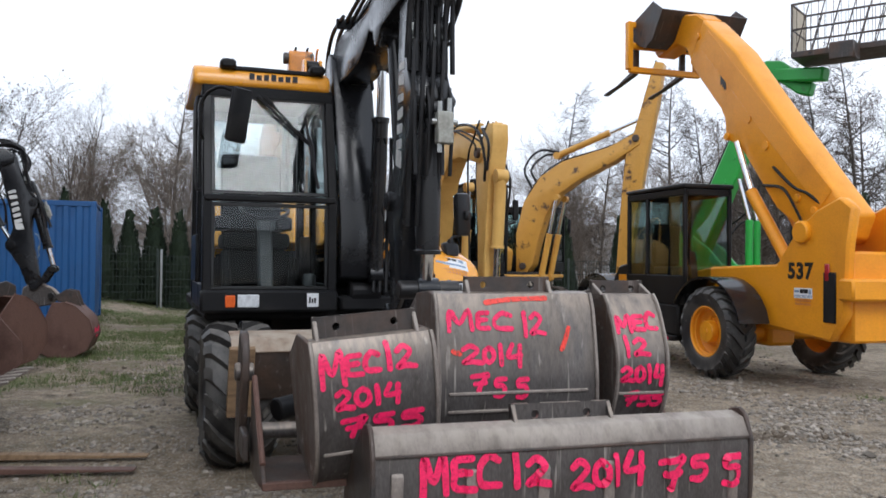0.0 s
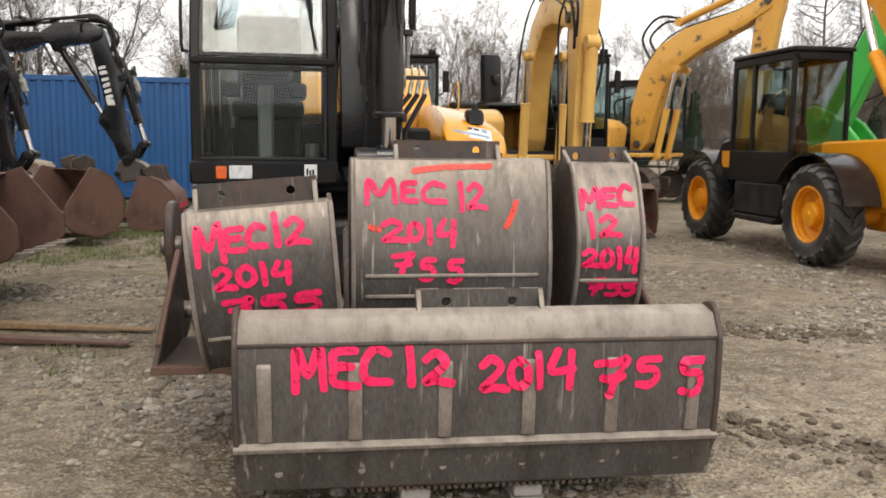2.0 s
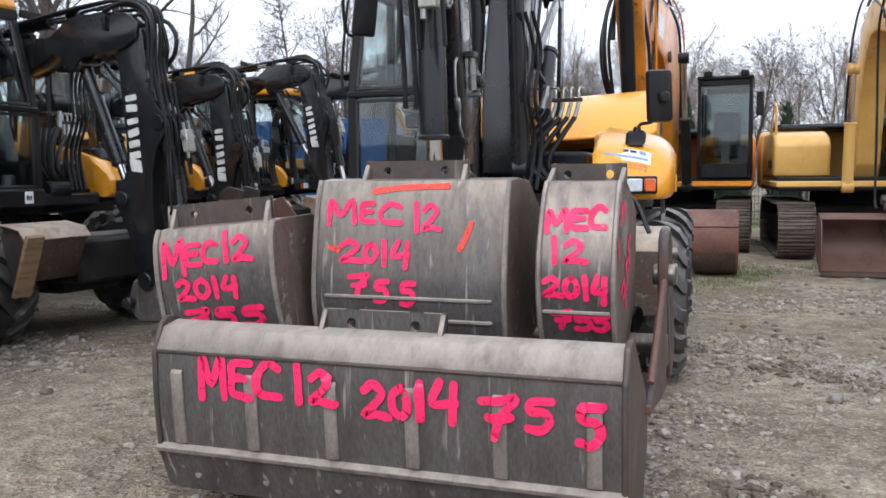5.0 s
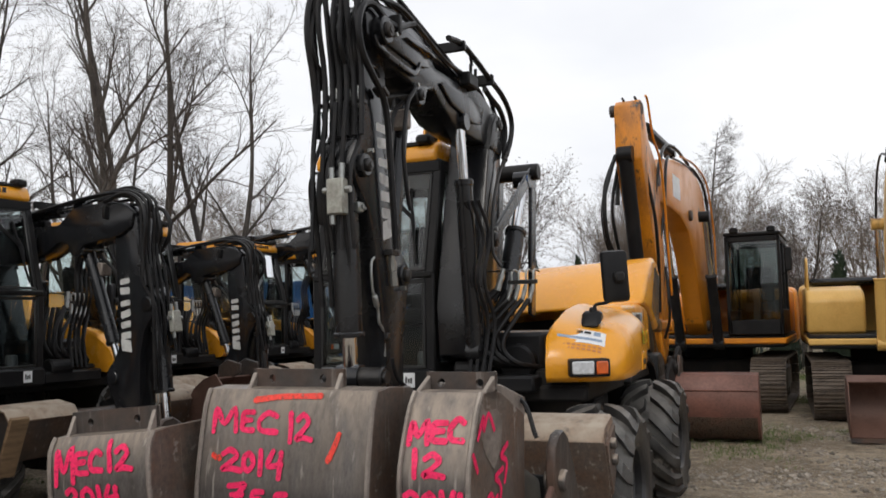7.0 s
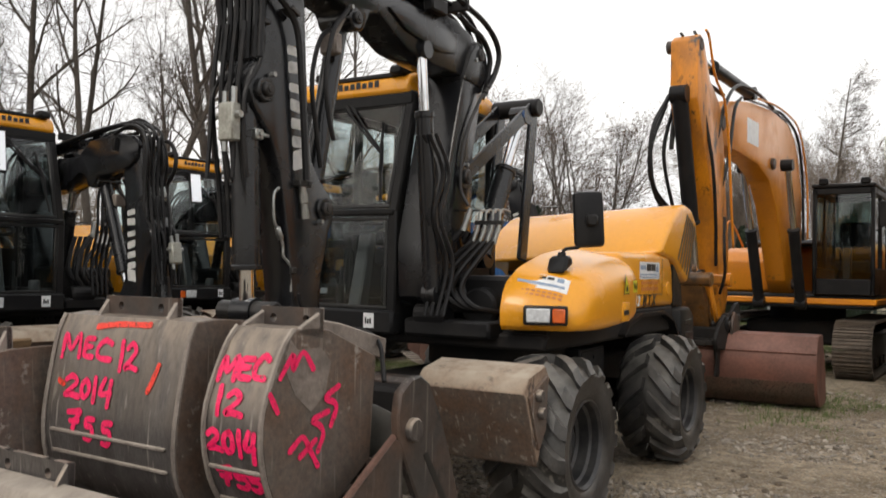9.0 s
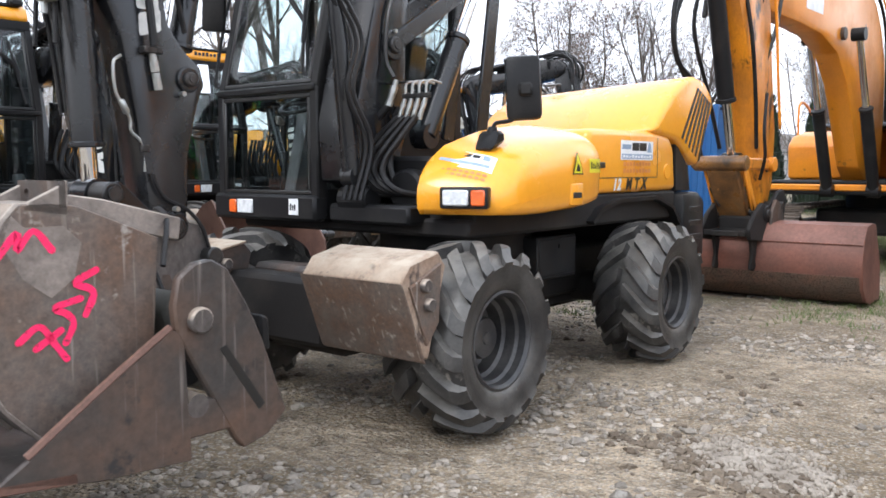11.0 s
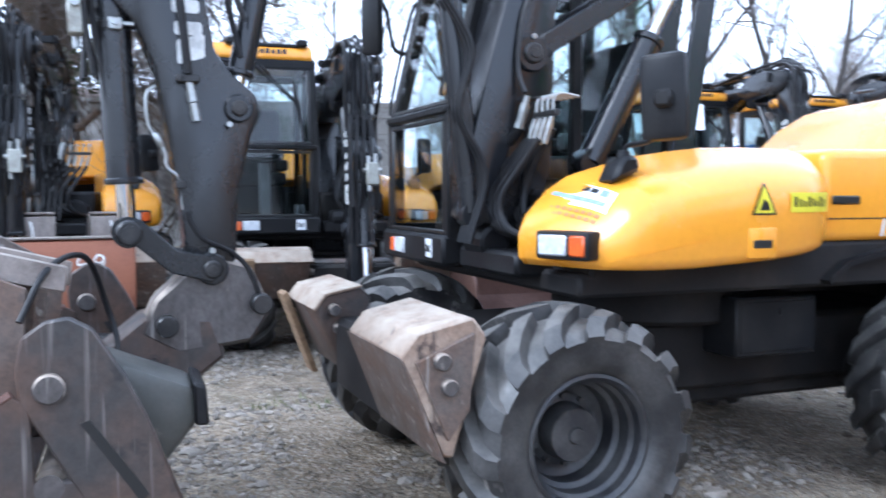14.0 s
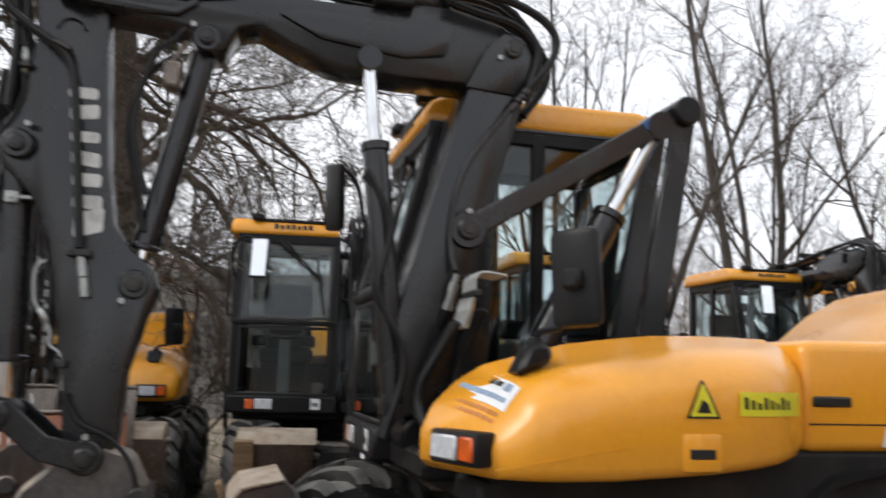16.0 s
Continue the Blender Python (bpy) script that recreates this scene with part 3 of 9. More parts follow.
def fence_run(a, b, high=1.65):
    """Double-wire panel fence with posts from a to b."""
    a, b = Vector(a), Vector(b)
    d = b - a
    n = max(1, round(d.length / 2.5))
    yaw = math.degrees(math.atan2(d.y, d.x))
    f = thing("panel_fence", pose(a.x, a.y, 0, 0, 0, yaw), "dark green welded wire panel fence with galvanised posts", "fence")
    w = d.length / n
    for i in range(n + 1):
        p = a + d * i / n
        z = lie(p.x, p.y)
        bm = B()
        box(bm, i * w - 0.03, i * w + 0.03, -0.03, 0.03, z - 0.2, z + high + 0.05, 0.006)
        part("post", bm, GALV if i % 3 == 0 else FENCE, f)
        if i == n:
            break
        q = a + d * (i + 0.5) / n
        z = lie(q.x, q.y)
        bm = B()
        m = int(w / 0.1)
        for j in range(m + 1):
            x = i * w + 0.04 + (w - 0.08) * j / m
            box(bm, x - 0.005, x + 0.005, 0.002, 0.012, z + 0.05, z + high, 0)
        for j in range(8):
            zz = z + 0.08 + (high - 0.14) * j / 7
            box(bm, i * w + 0.03, (i + 1) * w - 0.03, -0.012, 0.002, zz, zz + 0.014, 0)
        part("wire_panel", bm, FENCE, f)["kind"] = "stuff"
    return f


fence_run((-27, 17.5), (-8.2, 24.6))
fence_run((-8.1, 24.6), (14, 31.5))
fence_run((14.1, 31.5), (34, 33))

# grey block wall and cream house far off behind the row
wall = thing("boundary_wall", pose(-22.5, 6.5, 0, 0, 0, -83), "weathered grey concrete block boundary wall", "wall", kind="structure")
block = B()
box(block, 0, 0.985, 0, 0.2, 0, 0.465, 0.012)
block = mesh_of("concrete_block", block, CONCRETE)
for j in range(9):
    for i in range(22):
        part("concrete_block", block, None, wall, m=Matrix.Translation((i + (0.5 if j % 2 else 0), 0.004 * ((i * 7 + j * 3) % 5), j * 0.475)))
bm = B()
box(bm, 0.0, 22.5, 0.04, 0.17, 0, 4.27, 0)
part("mortar_core", bm, CONCRETE, wall)


def house(m):
    h = thing("house", m, "cream rendered house with a brown pitched roof", "house")
    bm = B()
    prism(bm, [(-4, 0), (4, 0), (4, 2.8), (0, 5.4), (-4, 2.8)], -5, 5, 0.02, axis="y")
    part("wall", bm, HOUSE_WALL, h)
    for s in (-1, 1):
        bm = B()
        prism(bm, [(s * 4.5, 2.55), (0, 5.5), (0, 5.68), (s * 4.6, 2.7)], -5.5, 5.5, 0.01, axis="y")
        part("roof", bm, ROOF, h)
    for x in (-1.8, 1.8):
        bm = B()
        box(bm, x - 0.5, x + 0.5, -5.03, -4.99, 1.0, 2.3, 0.005)
        w = part("window", bm, WHITE, h)
        bm = B()
        box(bm, x - 0.42, x + 0.42, -5.045, -5.03, 1.08, 2.22, 0.003)
        part("pane", bm, GLASS_DARK, w)
    return h


house(pose(-29, -6.5, 0, 0, 0, 70))


def far_hill():
    verts, faces = [], []
    rs, n = (70, 95, 130, 180, 260), 160
    for j, r in enumerate(rs):
        for i in range(n):
            a = 2 * math.pi * i / n
            h = (0.0, 2.4, 6.5, 9.5, 6.0)[j] * (0.85 + 0.5 * noise.noise(Vector((math.cos(a) * 2.2, math.sin(a) * 2.2, j))))
            rag = 0.7 * noise.noise(Vector((math.cos(a) * 40, math.sin(a) * 40, j * 5))) if 0 < j < 4 else 0
            verts.append((r * math.cos(a), r * math.sin(a) + 8, h + rag - 0.1))
    for j in range(len(rs) - 1):
        for i in range(n):
            faces.append((j * n + i, j * n + (i + 1) % n, (j + 1) * n + (i + 1) % n, (j + 1) * n + i))
    me = bpy.data.meshes.new("far_hill")
    me.from_pydata(verts, [], faces)
    me.polygons.foreach_set("use_smooth", [True] * len(me.polygons))
    me.materials.append(shader("far_woods", (0.135, 0.125, 0.115), 1.0, second=(0.095, 0.095, 0.085), scale=0.08, grain=0.6, grain_amount=0.35, stretch=(1, 1, 0.3), third=(0.16, 0.145, 0.125), third_at=0.6, third_scale=0.2))
    return tagged(new("far_hill", me), "distant hill covered with bare grey-brown woods", "hill", kind="structure")


far_hill()


# ---- spray-painted lettering: strokes in a unit box, a to the right, b up ----
GLYPH = {
    "M": [[(0, 0), (0.05, 0.95), (0.45, 0.35), (0.85, 1), (1, 0.05)]],
    "E": [[(0.9, 0.95), (0.1, 0.9), (0.05, 0.5), (0.1, 0.08), (1, 0.02)], [(0.1, 0.52), (0.75, 0.55)]],
    "C": [[(0.95, 0.85), (0.5, 1), (0.08, 0.6), (0.2, 0.12), (1, 0.05)]],
    "1": [[(0.3, 1), (0.5, 0.5), (0.55, 0)]],
    "2": [[(0.05, 0.8), (0.4, 1), (0.75, 0.75), (0.45, 0.4), (0.05, 0.08), (0.5, 0.12), (1, 0.05)]],
    "0": [[(0.5, 1), (0.1, 0.75), (0.1, 0.25), (0.5, 0), (0.9, 0.3), (0.85, 0.75), (0.5, 1)]],
    "4": [[(0.35, 1), (0.1, 0.45), (0.9, 0.5)], [(0.85, 0.95), (0.8, 0.0)]],
    "5": [[(0.95, 0.95), (0.2, 0.9), (0.15, 0.6), (0.7, 0.6), (0.9, 0.3), (0.55, 0.02), (0.05, 0.05)]],
    "7": [[(0, 0.85), (0.5, 0.9), (1, 0.95), (0.6, 0.5), (0.4, 0)], [(0.2, 0.45), (0.85, 0.5)]],
    "/": [[(0.9, 1), (0.55, 0.5), (0.1, 0)]],
    "-": [[(0, 0.2), (0.4, 0.7), (1, 0.9)]],
    ".": [[(0.2, 0.6), (0.5, 0.5), (0.8, 0.45)]],
    "9": [[(0.9, 0.65), (0.5, 0.5), (0.15, 0.7), (0.45, 1), (0.85, 0.85), (0.85, 0.4), (0.6, 0)]],
}


def stroke(bm, pts, width, onto):
    """A flat painted stroke along pts (a, b), laid on a surface by onto(a, b)."""
    path = spline([(a, b, 0) for a, b in pts], 6)
    k = len(path)
    left, right = [], []
    for i, p in enumerate(path):
        t = path[min(i + 1, k - 1)] - path[max(i - 1, 0)]
        t = t.normalized() if t.length > 1e-7 else Vector((1, 0, 0))
        w = width / 2 * (1 + 0.22 * noise.noise(p * 25 + Vector((0, 0, pts[0][0] * 9))))
        left.append((p.x - t.y * w, p.y + t.x * w))
        right.append((p.x + t.y * w, p.y - t.x * w))
    def cap(i, s):
        p, q = path[i], path[1 if i == 0 else k - 2]
        t = (p - q).normalized()
        out = []
        for a in (-60, -30, 0, 30, 60):
            c, d = math.cos(radians(a)), math.sin(radians(a))
            out.append((p.x + width / 2 * (t.x * c - t.y * d), p.y + width / 2 * (t.y * c + t.x * d)))
        return out
    vl = [bm.verts.new(onto(*q)) for q in left]
    vr = [bm.verts.new(onto(*q)) for q in right]
    for i in range(k - 1):
        bm.faces.new((vr[i], vr[i + 1], vl[i + 1], vl[i]))
    c1 = [bm.verts.new(onto(*q)) for q in cap(k - 1, 1)]
    bm.faces.new([vr[-1]] + c1 + [vl[-1]])
    c0 = [bm.verts.new(onto(*q)) for q in cap(0, -1)]
    bm.faces.new([vl[0]] + c0 + [vr[0]])


def lettering(parent, text_boxes, width, onto, material=None, label="hand-sprayed pink lettering"):
    n = 0
    for g, a0, a1, b0, b1 in text_boxes:
        accent = g in "/-."
        for s in GLYPH[g]:
            n += 1
            lift = 0.0004 * (n % 4)
            bm = B()
            stroke(bm, [(a0 + u * (a1 - a0), b0 + v * (b1 - b0)) for u, v in s], width, lambda a, b, q=lift: onto(a, b, q))
            bmesh.ops.recalc_face_normals(bm, faces=bm.faces)
            part("spray_mark" if accent else "spray_lettering", bm, material or (PINK_ORANGE if accent else PINK), parent, "orange-red spray daub" if accent else label)


def along(prof, z):
    """y of the profile [(y, z)...] at height z, z falling."""
    for (y0, z0), (y1, z1) in zip(prof, prof[1:]):
        if z0 >= z >= z1 and z0 != z1:
            return y0 + (y1 - y0) * (z0 - z) / (z0 - z1)
    return prof[0][0] if z > prof[0][1] else prof[-1][0]


def holed_plate(bm, x0, x1, z0, z1, y0, y1, holes, n=14):
    """An upright plate from y0 to y1 with round holes (x, r) at mid-height, built as cells."""
    zc = (z0 + z1) / 2
    edges = [x0]
    for hx, r in holes:
        edges += [hx - r * 1.5, hx + r * 1.5]
    edges.append(x1)
    for i in range(len(edges) - 1):
        a, b = edges[i], edges[i + 1]
        if i % 2 == 0:
            if b - a > 0.004:
                box(bm, a, b, y0, y1, z0, z1, 0.0)
            continue
        hx, r = holes[i // 2]
        outer = []
        for j in range(n):
            t = 2 * math.pi * (j + 0.5) / n
            c, s = math.cos(t), math.sin(t)
            kx = (b - a) / 2 / max(abs(c), 1e-6)
            kz = (z1 - z0) / 2 / max(abs(s), 1e-6)
            kk = min(kx, kz)
            outer.append((hx + c * kk, zc + s * kk))
        inner = [(hx + r * math.cos(2 * math.pi * (j + 0.5) / n), zc + r * math.sin(2 * math.pi * (j + 0.5) / n)) for j in range(n)]
        for corner in ((a, z0), (b, z0), (a, z1), (b, z1)):
            j = min(range(n), key=lambda q: (outer[q][0] - corner[0]) ** 2 + (outer[q][1] - corner[1]) ** 2)
            outer[j] = corner
        rows = [[bm.verts.new((px, y, pz)) for px, pz in ring] for ring, y in ((outer, y0), (inner, y0), (inner, y1), (outer, y1))]
        for ra, rb in zip(rows, rows[1:]):
            for j in range(n):
                bm.faces.new((ra[j], ra[(j + 1) % n], rb[(j + 1) % n], rb[j]))
    bmesh.ops.recalc_face_normals(bm, faces=bm.faces)


# ---- loose buckets in front of the excavator ----
CM = pose(-0.307, 3.593, 0, 0, 0, 17)


def digging_bucket(m, width, prof, mouth, ear, label, texts, face_mat=None, bars=(), letter_w=0.025):
    """Back plate bent along prof (top to bottom), side plates closed by the mouth's corners, a hinge plate with holes on top."""
    b = thing("excavator_bucket", m, label, "bucket", group="loose digging buckets")
    bm = B()
    shell(bm, [(y, z) for y, z in prof], 0.012, width - 0.012, 0.016)
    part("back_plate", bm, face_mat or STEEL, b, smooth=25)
    for x in (0.0, width - 0.02):
        bm = B()
        prism(bm, list(prof) + list(mouth), x, x + 0.02, 0.004)
        part("side_plate", bm, STEEL_RUSTY, b, smooth=25)
        bm = B()
        rim = [(x + 0.01, y - 0.004, z) for y, z in prof[1:]]
        tube(bm, rim, 0.011, 6, 2)
        part("weld_rim", bm, STEEL_PALE, b)
    x0, x1, y, z0, z1 = ear
    bm = B()
    r = 0.018
    holed_plate(bm, x0, x1, z0, z1, y, y + 0.022, [(x0 + (x1 - x0) * 0.22, r), (x0 + (x1 - x0) * 0.78, r)])
    part("hinge_plate", bm, STEEL_DARK, b, "dark hinge plate with two holes")
    for x in (x0 + 0.0, x1 - 0.02):
        bm = B()
        prism(bm, [(y + 0.03, z1 + 0.004), (y - 0.005, z1 - 0.02), (prof[1][0] + 0.03, prof[0][1] + 0.004), (prof[1][0] + 0.005, prof[1][1] - 0.02), (y + 0.03, z0 - 0.03)], x, x + 0.02, 0.004)
        part("hinge_ear", bm, STEEL_PALE, b)
    bm = B()
    (ya, za), (yb, zb) = mouth[-1], prof[0]
    lip = mouth[0]
    box(bm, 0.0, width, lip[0] - 0.02, lip[0] + 0.02, lip[1] - 0.06, lip[1], 0.004)
    part("cutting_edge", bm, STEEL_DARK, b)
    for z in bars:
        bm = B()
        yy = along(prof, z)
        box(bm, width * 0.07, width * 0.93, yy - 0.012, yy + 0.012, z - 0.008, z + 0.008, 0.004)
        part("wear_bar", bm, STEEL_PALE, b)
    onto = lambda a, c, q: (a, along(prof, c) - 0.0045 - q, c)
    lettering(b, texts, letter_w, onto)
    return b


mid_prof = [(0.66, 1.375), (0.56, 1.365), (0.525, 1.29), (0.495, 1.14), (0.47, 0.98), (0.465, 0.86), (0.485, 0.74), (0.55, 0.63), (0.66, 0.55)]
sub = lambda prof, y, z: [(a - y, c - z) for a, c in prof]
shift_text = lambda tx, dx, dz: [(g, a - dx, b - dx, c - dz, d - dz) for g, a, b, c, d in tx]
mid_text = [("M", 0.51, 0.631, 1.184, 1.284), ("E", 0.661, 0.72, 1.192, 1.274), ("C", 0.743, 0.842, 1.186, 1.268), ("1", 0.901, 0.929, 1.154, 1.269), ("2", 0.944, 1.019, 1.159, 1.265),
            ("2", 0.572, 0.678, 1.021, 1.109), ("0", 0.685, 0.742, 1.027, 1.098), ("1", 0.768, 0.785, 1.015, 1.11), ("4", 0.808, 0.891, 1.004, 1.111),
            ("7", 0.62, 0.703, 0.883, 0.972), ("5", 0.738, 0.798, 0.859, 0.948), ("5", 0.857, 0.917, 0.848, 0.944), ("/", 1.104, 1.159, 1.084, 1.189), ("-", 0.712, 1.041, 1.315, 1.345), (".", 0.514, 0.572, 1.038, 1.113)]
digging_bucket(CM @ Matrix.Translation((0.44, 0.47, 0.55)), 0.87, sub(mid_prof, 0.47, 0.55), sub([(1.12, 0.74), (1.16, 1.18), (0.86, 1.36)], 0.47, 0.55),
               (0.19, 0.66, 0.16, 0.815, 0.90), "wide worn steel digging bucket sprayed with pink numbers, leaning upright", shift_text(mid_text, 0.44, 0.55), bars=(0.325, 0.235))
narrow_prof = [(0.74, 1.36), (0.65, 1.355), (0.60, 1.30), (0.55, 1.20), (0.50, 1.07), (0.49, 0.95), (0.515, 0.82), (0.58, 0.69), (0.72, 0.54)]
narrow_text = [("M", 1.459, 1.539, 1.161, 1.245), ("E", 1.556, 1.617, 1.173, 1.246), ("C", 1.629, 1.69, 1.174, 1.258), ("1", 1.48, 1.514, 1.039, 1.136), ("2", 1.536, 1.623, 1.04, 1.125),
               ("2", 1.456, 1.53, 0.905, 0.978), ("0", 1.539, 1.594, 0.905, 0.979), ("1", 1.609, 1.638, 0.898, 0.986), ("4", 1.649, 1.705, 0.881, 0.987),
               ("7", 1.49, 1.565, 0.775, 0.845), ("5", 1.578, 1.646, 0.77, 0.835), ("5", 1.655, 1.71, 0.77, 0.835)]
narrow = digging_bucket(CM @ Matrix.Translation((1.425, 0.49, 0.54)), 0.315, sub(narrow_prof, 0.49, 0.54), sub([(1.11, 0.80), (1.14, 1.22), (0.84, 1.345)], 0.49, 0.54),
                        (0.0, 0.315, 0.29, 0.80, 0.89), "narrow worn steel trenching bucket sprayed with pink numbers", shift_text(narrow_text, 1.425, 0.54), bars=(0.30, 0.17))
# numbers on the narrow bucket's side, over a scuffed pale patch
bm = B()
prism(bm, [(0.13, 0.78), (0.17, 0.74), (0.30, 0.74), (0.36, 0.68), (0.33, 0.56), (0.25, 0.50), (0.16, 0.57), (0.10, 0.68)], 0.3155, 0.3165, 0)
part("scuffed_patch", bm, STEEL_PALE, narrow, "pale scuffed patch")
onto_side = lambda a, c, q: (0.3185 + q, a, c)
for s in ([(0.079, 0.643), (0.144, 0.721), (0.145, 0.669), (0.199, 0.728), (0.257, 0.661)], [(0.136, 0.366), (0.204, 0.409), (0.25, 0.35), (0.292, 0.288)], [(0.191, 0.337), (0.276, 0.388)],
          [(0.348, 0.489), (0.26, 0.466), (0.30, 0.44), (0.32, 0.404), (0.291, 0.343)], [(0.408, 0.582), (0.332, 0.545), (0.38, 0.52), (0.394, 0.494), (0.364, 0.431)], [(0.028, 0.586), (0.067, 0.521)]):
    bm = B()
    stroke(bm, s, 0.024, lambda a, c: onto_side(a, c, 0.0))
    bmesh.ops.recalc_face_normals(bm, faces=bm.faces)
    part("spray_lettering", bm, PINK, narrow, "hand-sprayed pink lettering")
for x in (0.03, 0.255):
    bm = B()
    prism(bm, [(0.28, 0.80), (0.33, 0.845), (0.46, 0.825), (0.77, 0.745), (0.76, 0.66), (0.40, 0.74)], x, x + 0.025, 0.005)
    part("hinge_ear", bm, STEEL_PALE, narrow, "pale scuffed hinge bracket plate")
bm = B()
prism(bm, [(0.34, 0.80), (0.36, 0.825), (0.75, 0.72), (0.74, 0.69)], 0.056, 0.254, 0.004)
part("bracket_web", bm, CLAY, narrow, "clay-smeared bracket web")
left_prof = [(0.12, 1.225), (0.03, 1.215), (-0.005, 1.15), (-0.015, 1.0), (0.0, 0.86), (0.035, 0.74), (0.11, 0.62), (0.22, 0.53)]
left_text = [("M", 0.058, 0.159, 0.978, 1.133), ("E", 0.171, 0.24, 1.021, 1.112), ("C", 0.252, 0.321, 1.028, 1.114), ("1", 0.351, 0.384, 1.03, 1.149), ("2", 0.402, 0.489, 1.027, 1.128),
             ("2", 0.114, 0.189, 0.872, 0.957), ("0", 0.201, 0.271, 0.882, 0.957), ("1", 0.294, 0.313, 0.882, 0.962), ("4", 0.334, 0.41, 0.878, 0.962),
             ("7", 0.138, 0.244, 0.745, 0.83), ("5", 0.279, 0.373, 0.75, 0.83), ("5", 0.408, 0.514, 0.75, 0.83)]
LM = pose(-0.49, 3.81, -0.056, 0, -5, 18)
digging_bucket(LM @ Matrix.Translation((0, 0, 0.53)), 0.585, sub(left_prof, 0, 0.53), sub([(0.60, 0.66), (0.68, 1.10), (0.36, 1.23)], 0, 0.53),
               (0.04, 0.53, 0.10, 0.69, 0.79), "worn steel digging bucket sprayed with pink numbers, leaning askew", shift_text(left_text, 0.01, 0.495), bars=(0.17,), letter_w=0.026)


def grading_bucket(m):
    """Wide ditching bucket seen from its back, on two timber blocks."""
    w = 1.86
    g = thing("grading_bucket", m, "wide worn steel grading bucket with pink sprayed numbers, on timber blocks", "bucket")
    prof = [(0.075, 0.807), (0.0, 0.787), (-0.045, 0.705), (-0.05, 0.60), (-0.045, 0.45), (-0.025, 0.31)]
    bm = B()
    shell(bm, prof[1:], 0.015, w - 0.015, 0.014)
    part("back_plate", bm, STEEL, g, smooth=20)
    bm = B()
    prism(bm, [(0.09, 0.812), (-0.004, 0.794), (-0.052, 0.712), (-0.046, 0.706), (0.0, 0.765), (0.09, 0.792)], 0.012, w - 0.012, 0.003)
    # Light on this up-facing strip is put into a paler steel
    part("top_rail", bm, STEEL_PALE, g, "pale top rail")
    bm = B()
    box(bm, 0.02, w - 0.02, -0.056, -0.046, 0.698, 0.71, 0.004)
    part("weld_seam", bm, STEEL_DARK, g)
    bm = B()
    prism(bm, [(-0.045, 0.315), (-0.005, 0.32), (0.06, 0.14), (0.03, 0.125), (-0.03, 0.285)], 0.0, w, 0.004)
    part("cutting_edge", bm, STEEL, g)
    bm = B()
    prism(bm, [(-0.06, 0.318), (-0.02, 0.335), (-0.015, 0.318), (-0.05, 0.298)], 0.0, w, 0.003)
    part("edge_ledge", bm, STEEL_PALE, g, "clay-smeared ledge of the cutting edge")
    for x in (0.0, w - 0.022):
        bm = B()
        prism(bm, [(-0.062, 0.70), (-0.012, 0.812), (0.03, 0.835), (0.10, 0.822), (0.50, 0.54), (0.56, 0.34), (0.42, 0.15), (0.05, 0.13), (-0.04, 0.29), (-0.06, 0.5)], x, x + 0.022, 0.006)
        part("side_plate", bm, STEEL_DARK, g)
    bm = B()
    shell(bm, [(0.05, 0.15), (0.25, 0.13), (0.42, 0.16)], 0.02, w - 0.02, 0.014)
    part("floor_plate", bm, STEEL_DARK, g)
    for x in (0.115, 0.445, 0.78, 1.10, 1.425, 1.75):
        bm = B()
        prism(bm, [(along(prof, 0.64) - 0.004, 0.64), (along(prof, 0.62) - 0.018, 0.625), (along(prof, 0.34) - 0.016, 0.34), (along(prof, 0.34) + 0.005, 0.335)], x - 0.026, x + 0.026, 0.004)
        # Rib highlights painted in as a paler steel than the plate
        part("back_rib", bm, STEEL_PALE, g)
    for x, z in ((0.16, 0.2), (0.47, 0.205), (0.78, 0.21), (1.09, 0.215), (1.41, 0.215), (1.71, 0.22)):
        bm = B()
        y = 0.03 + (0.3 - z) * 0.1 - 0.035
        cyl(bm, (x, y - 0.006, z), (x, y + 0.02, z), 0.018, 0.018, 10, 0.004)
        part("edge_bolt", bm, STEEL_PALE, g)
    bm = B()
    holed_plate(bm, 0.68, 1.18, 0.78, 0.88, 0.10, 0.125, [(0.80, 0.02), (1.06, 0.02)])
    part("hinge_plate", bm, STEEL, g, "hinge plate with two holes")
    for x in (0.68, 1.16):
        bm = B()
        prism(bm, [(0.13, 0.88), (0.10, 0.88), (0.05, 0.80), (0.13, 0.78)], x, x + 0.02, 0.003)
        part("hinge_ear", bm, STEEL, g)
    bm = B()
    box(bm, 0.38, 1.48, 0.05, 0.075, 0.112, 0.14, 0.003)
    for i in range(40):
        x = 0.4 + i * 0.027
        box(bm, x, x + 0.015, 0.045, 0.075, 0.098, 0.114, 0)
    part("serrated_strip", bm, STEEL_DARK, g)
    text = [("M", 0.228, 0.33, 0.535, 0.7), ("E", 0.361, 0.453, 0.551, 0.689), ("C", 0.469, 0.57, 0.555, 0.689), ("1", 0.633, 0.669, 0.55, 0.688), ("2", 0.7, 0.803, 0.55, 0.667),
            ("2", 0.914, 1.013, 0.516, 0.641), ("0", 1.023, 1.097, 0.531, 0.634), ("1", 1.124, 1.149, 0.53, 0.655), ("4", 1.17, 1.276, 0.526, 0.666),
            ("7", 1.362, 1.48, 0.492, 0.633), ("5", 1.522, 1.608, 0.524, 0.633), ("5", 1.695, 1.781, 0.49, 0.632)]
    def onto(a, c, q):
        rib = min(abs(a - x) for x in (0.115, 0.445, 0.78, 1.10, 1.425, 1.75)) < 0.030 and c < 0.645
        return (a, along(prof, c) - (0.0225 if rib else 0.006) - q, c)
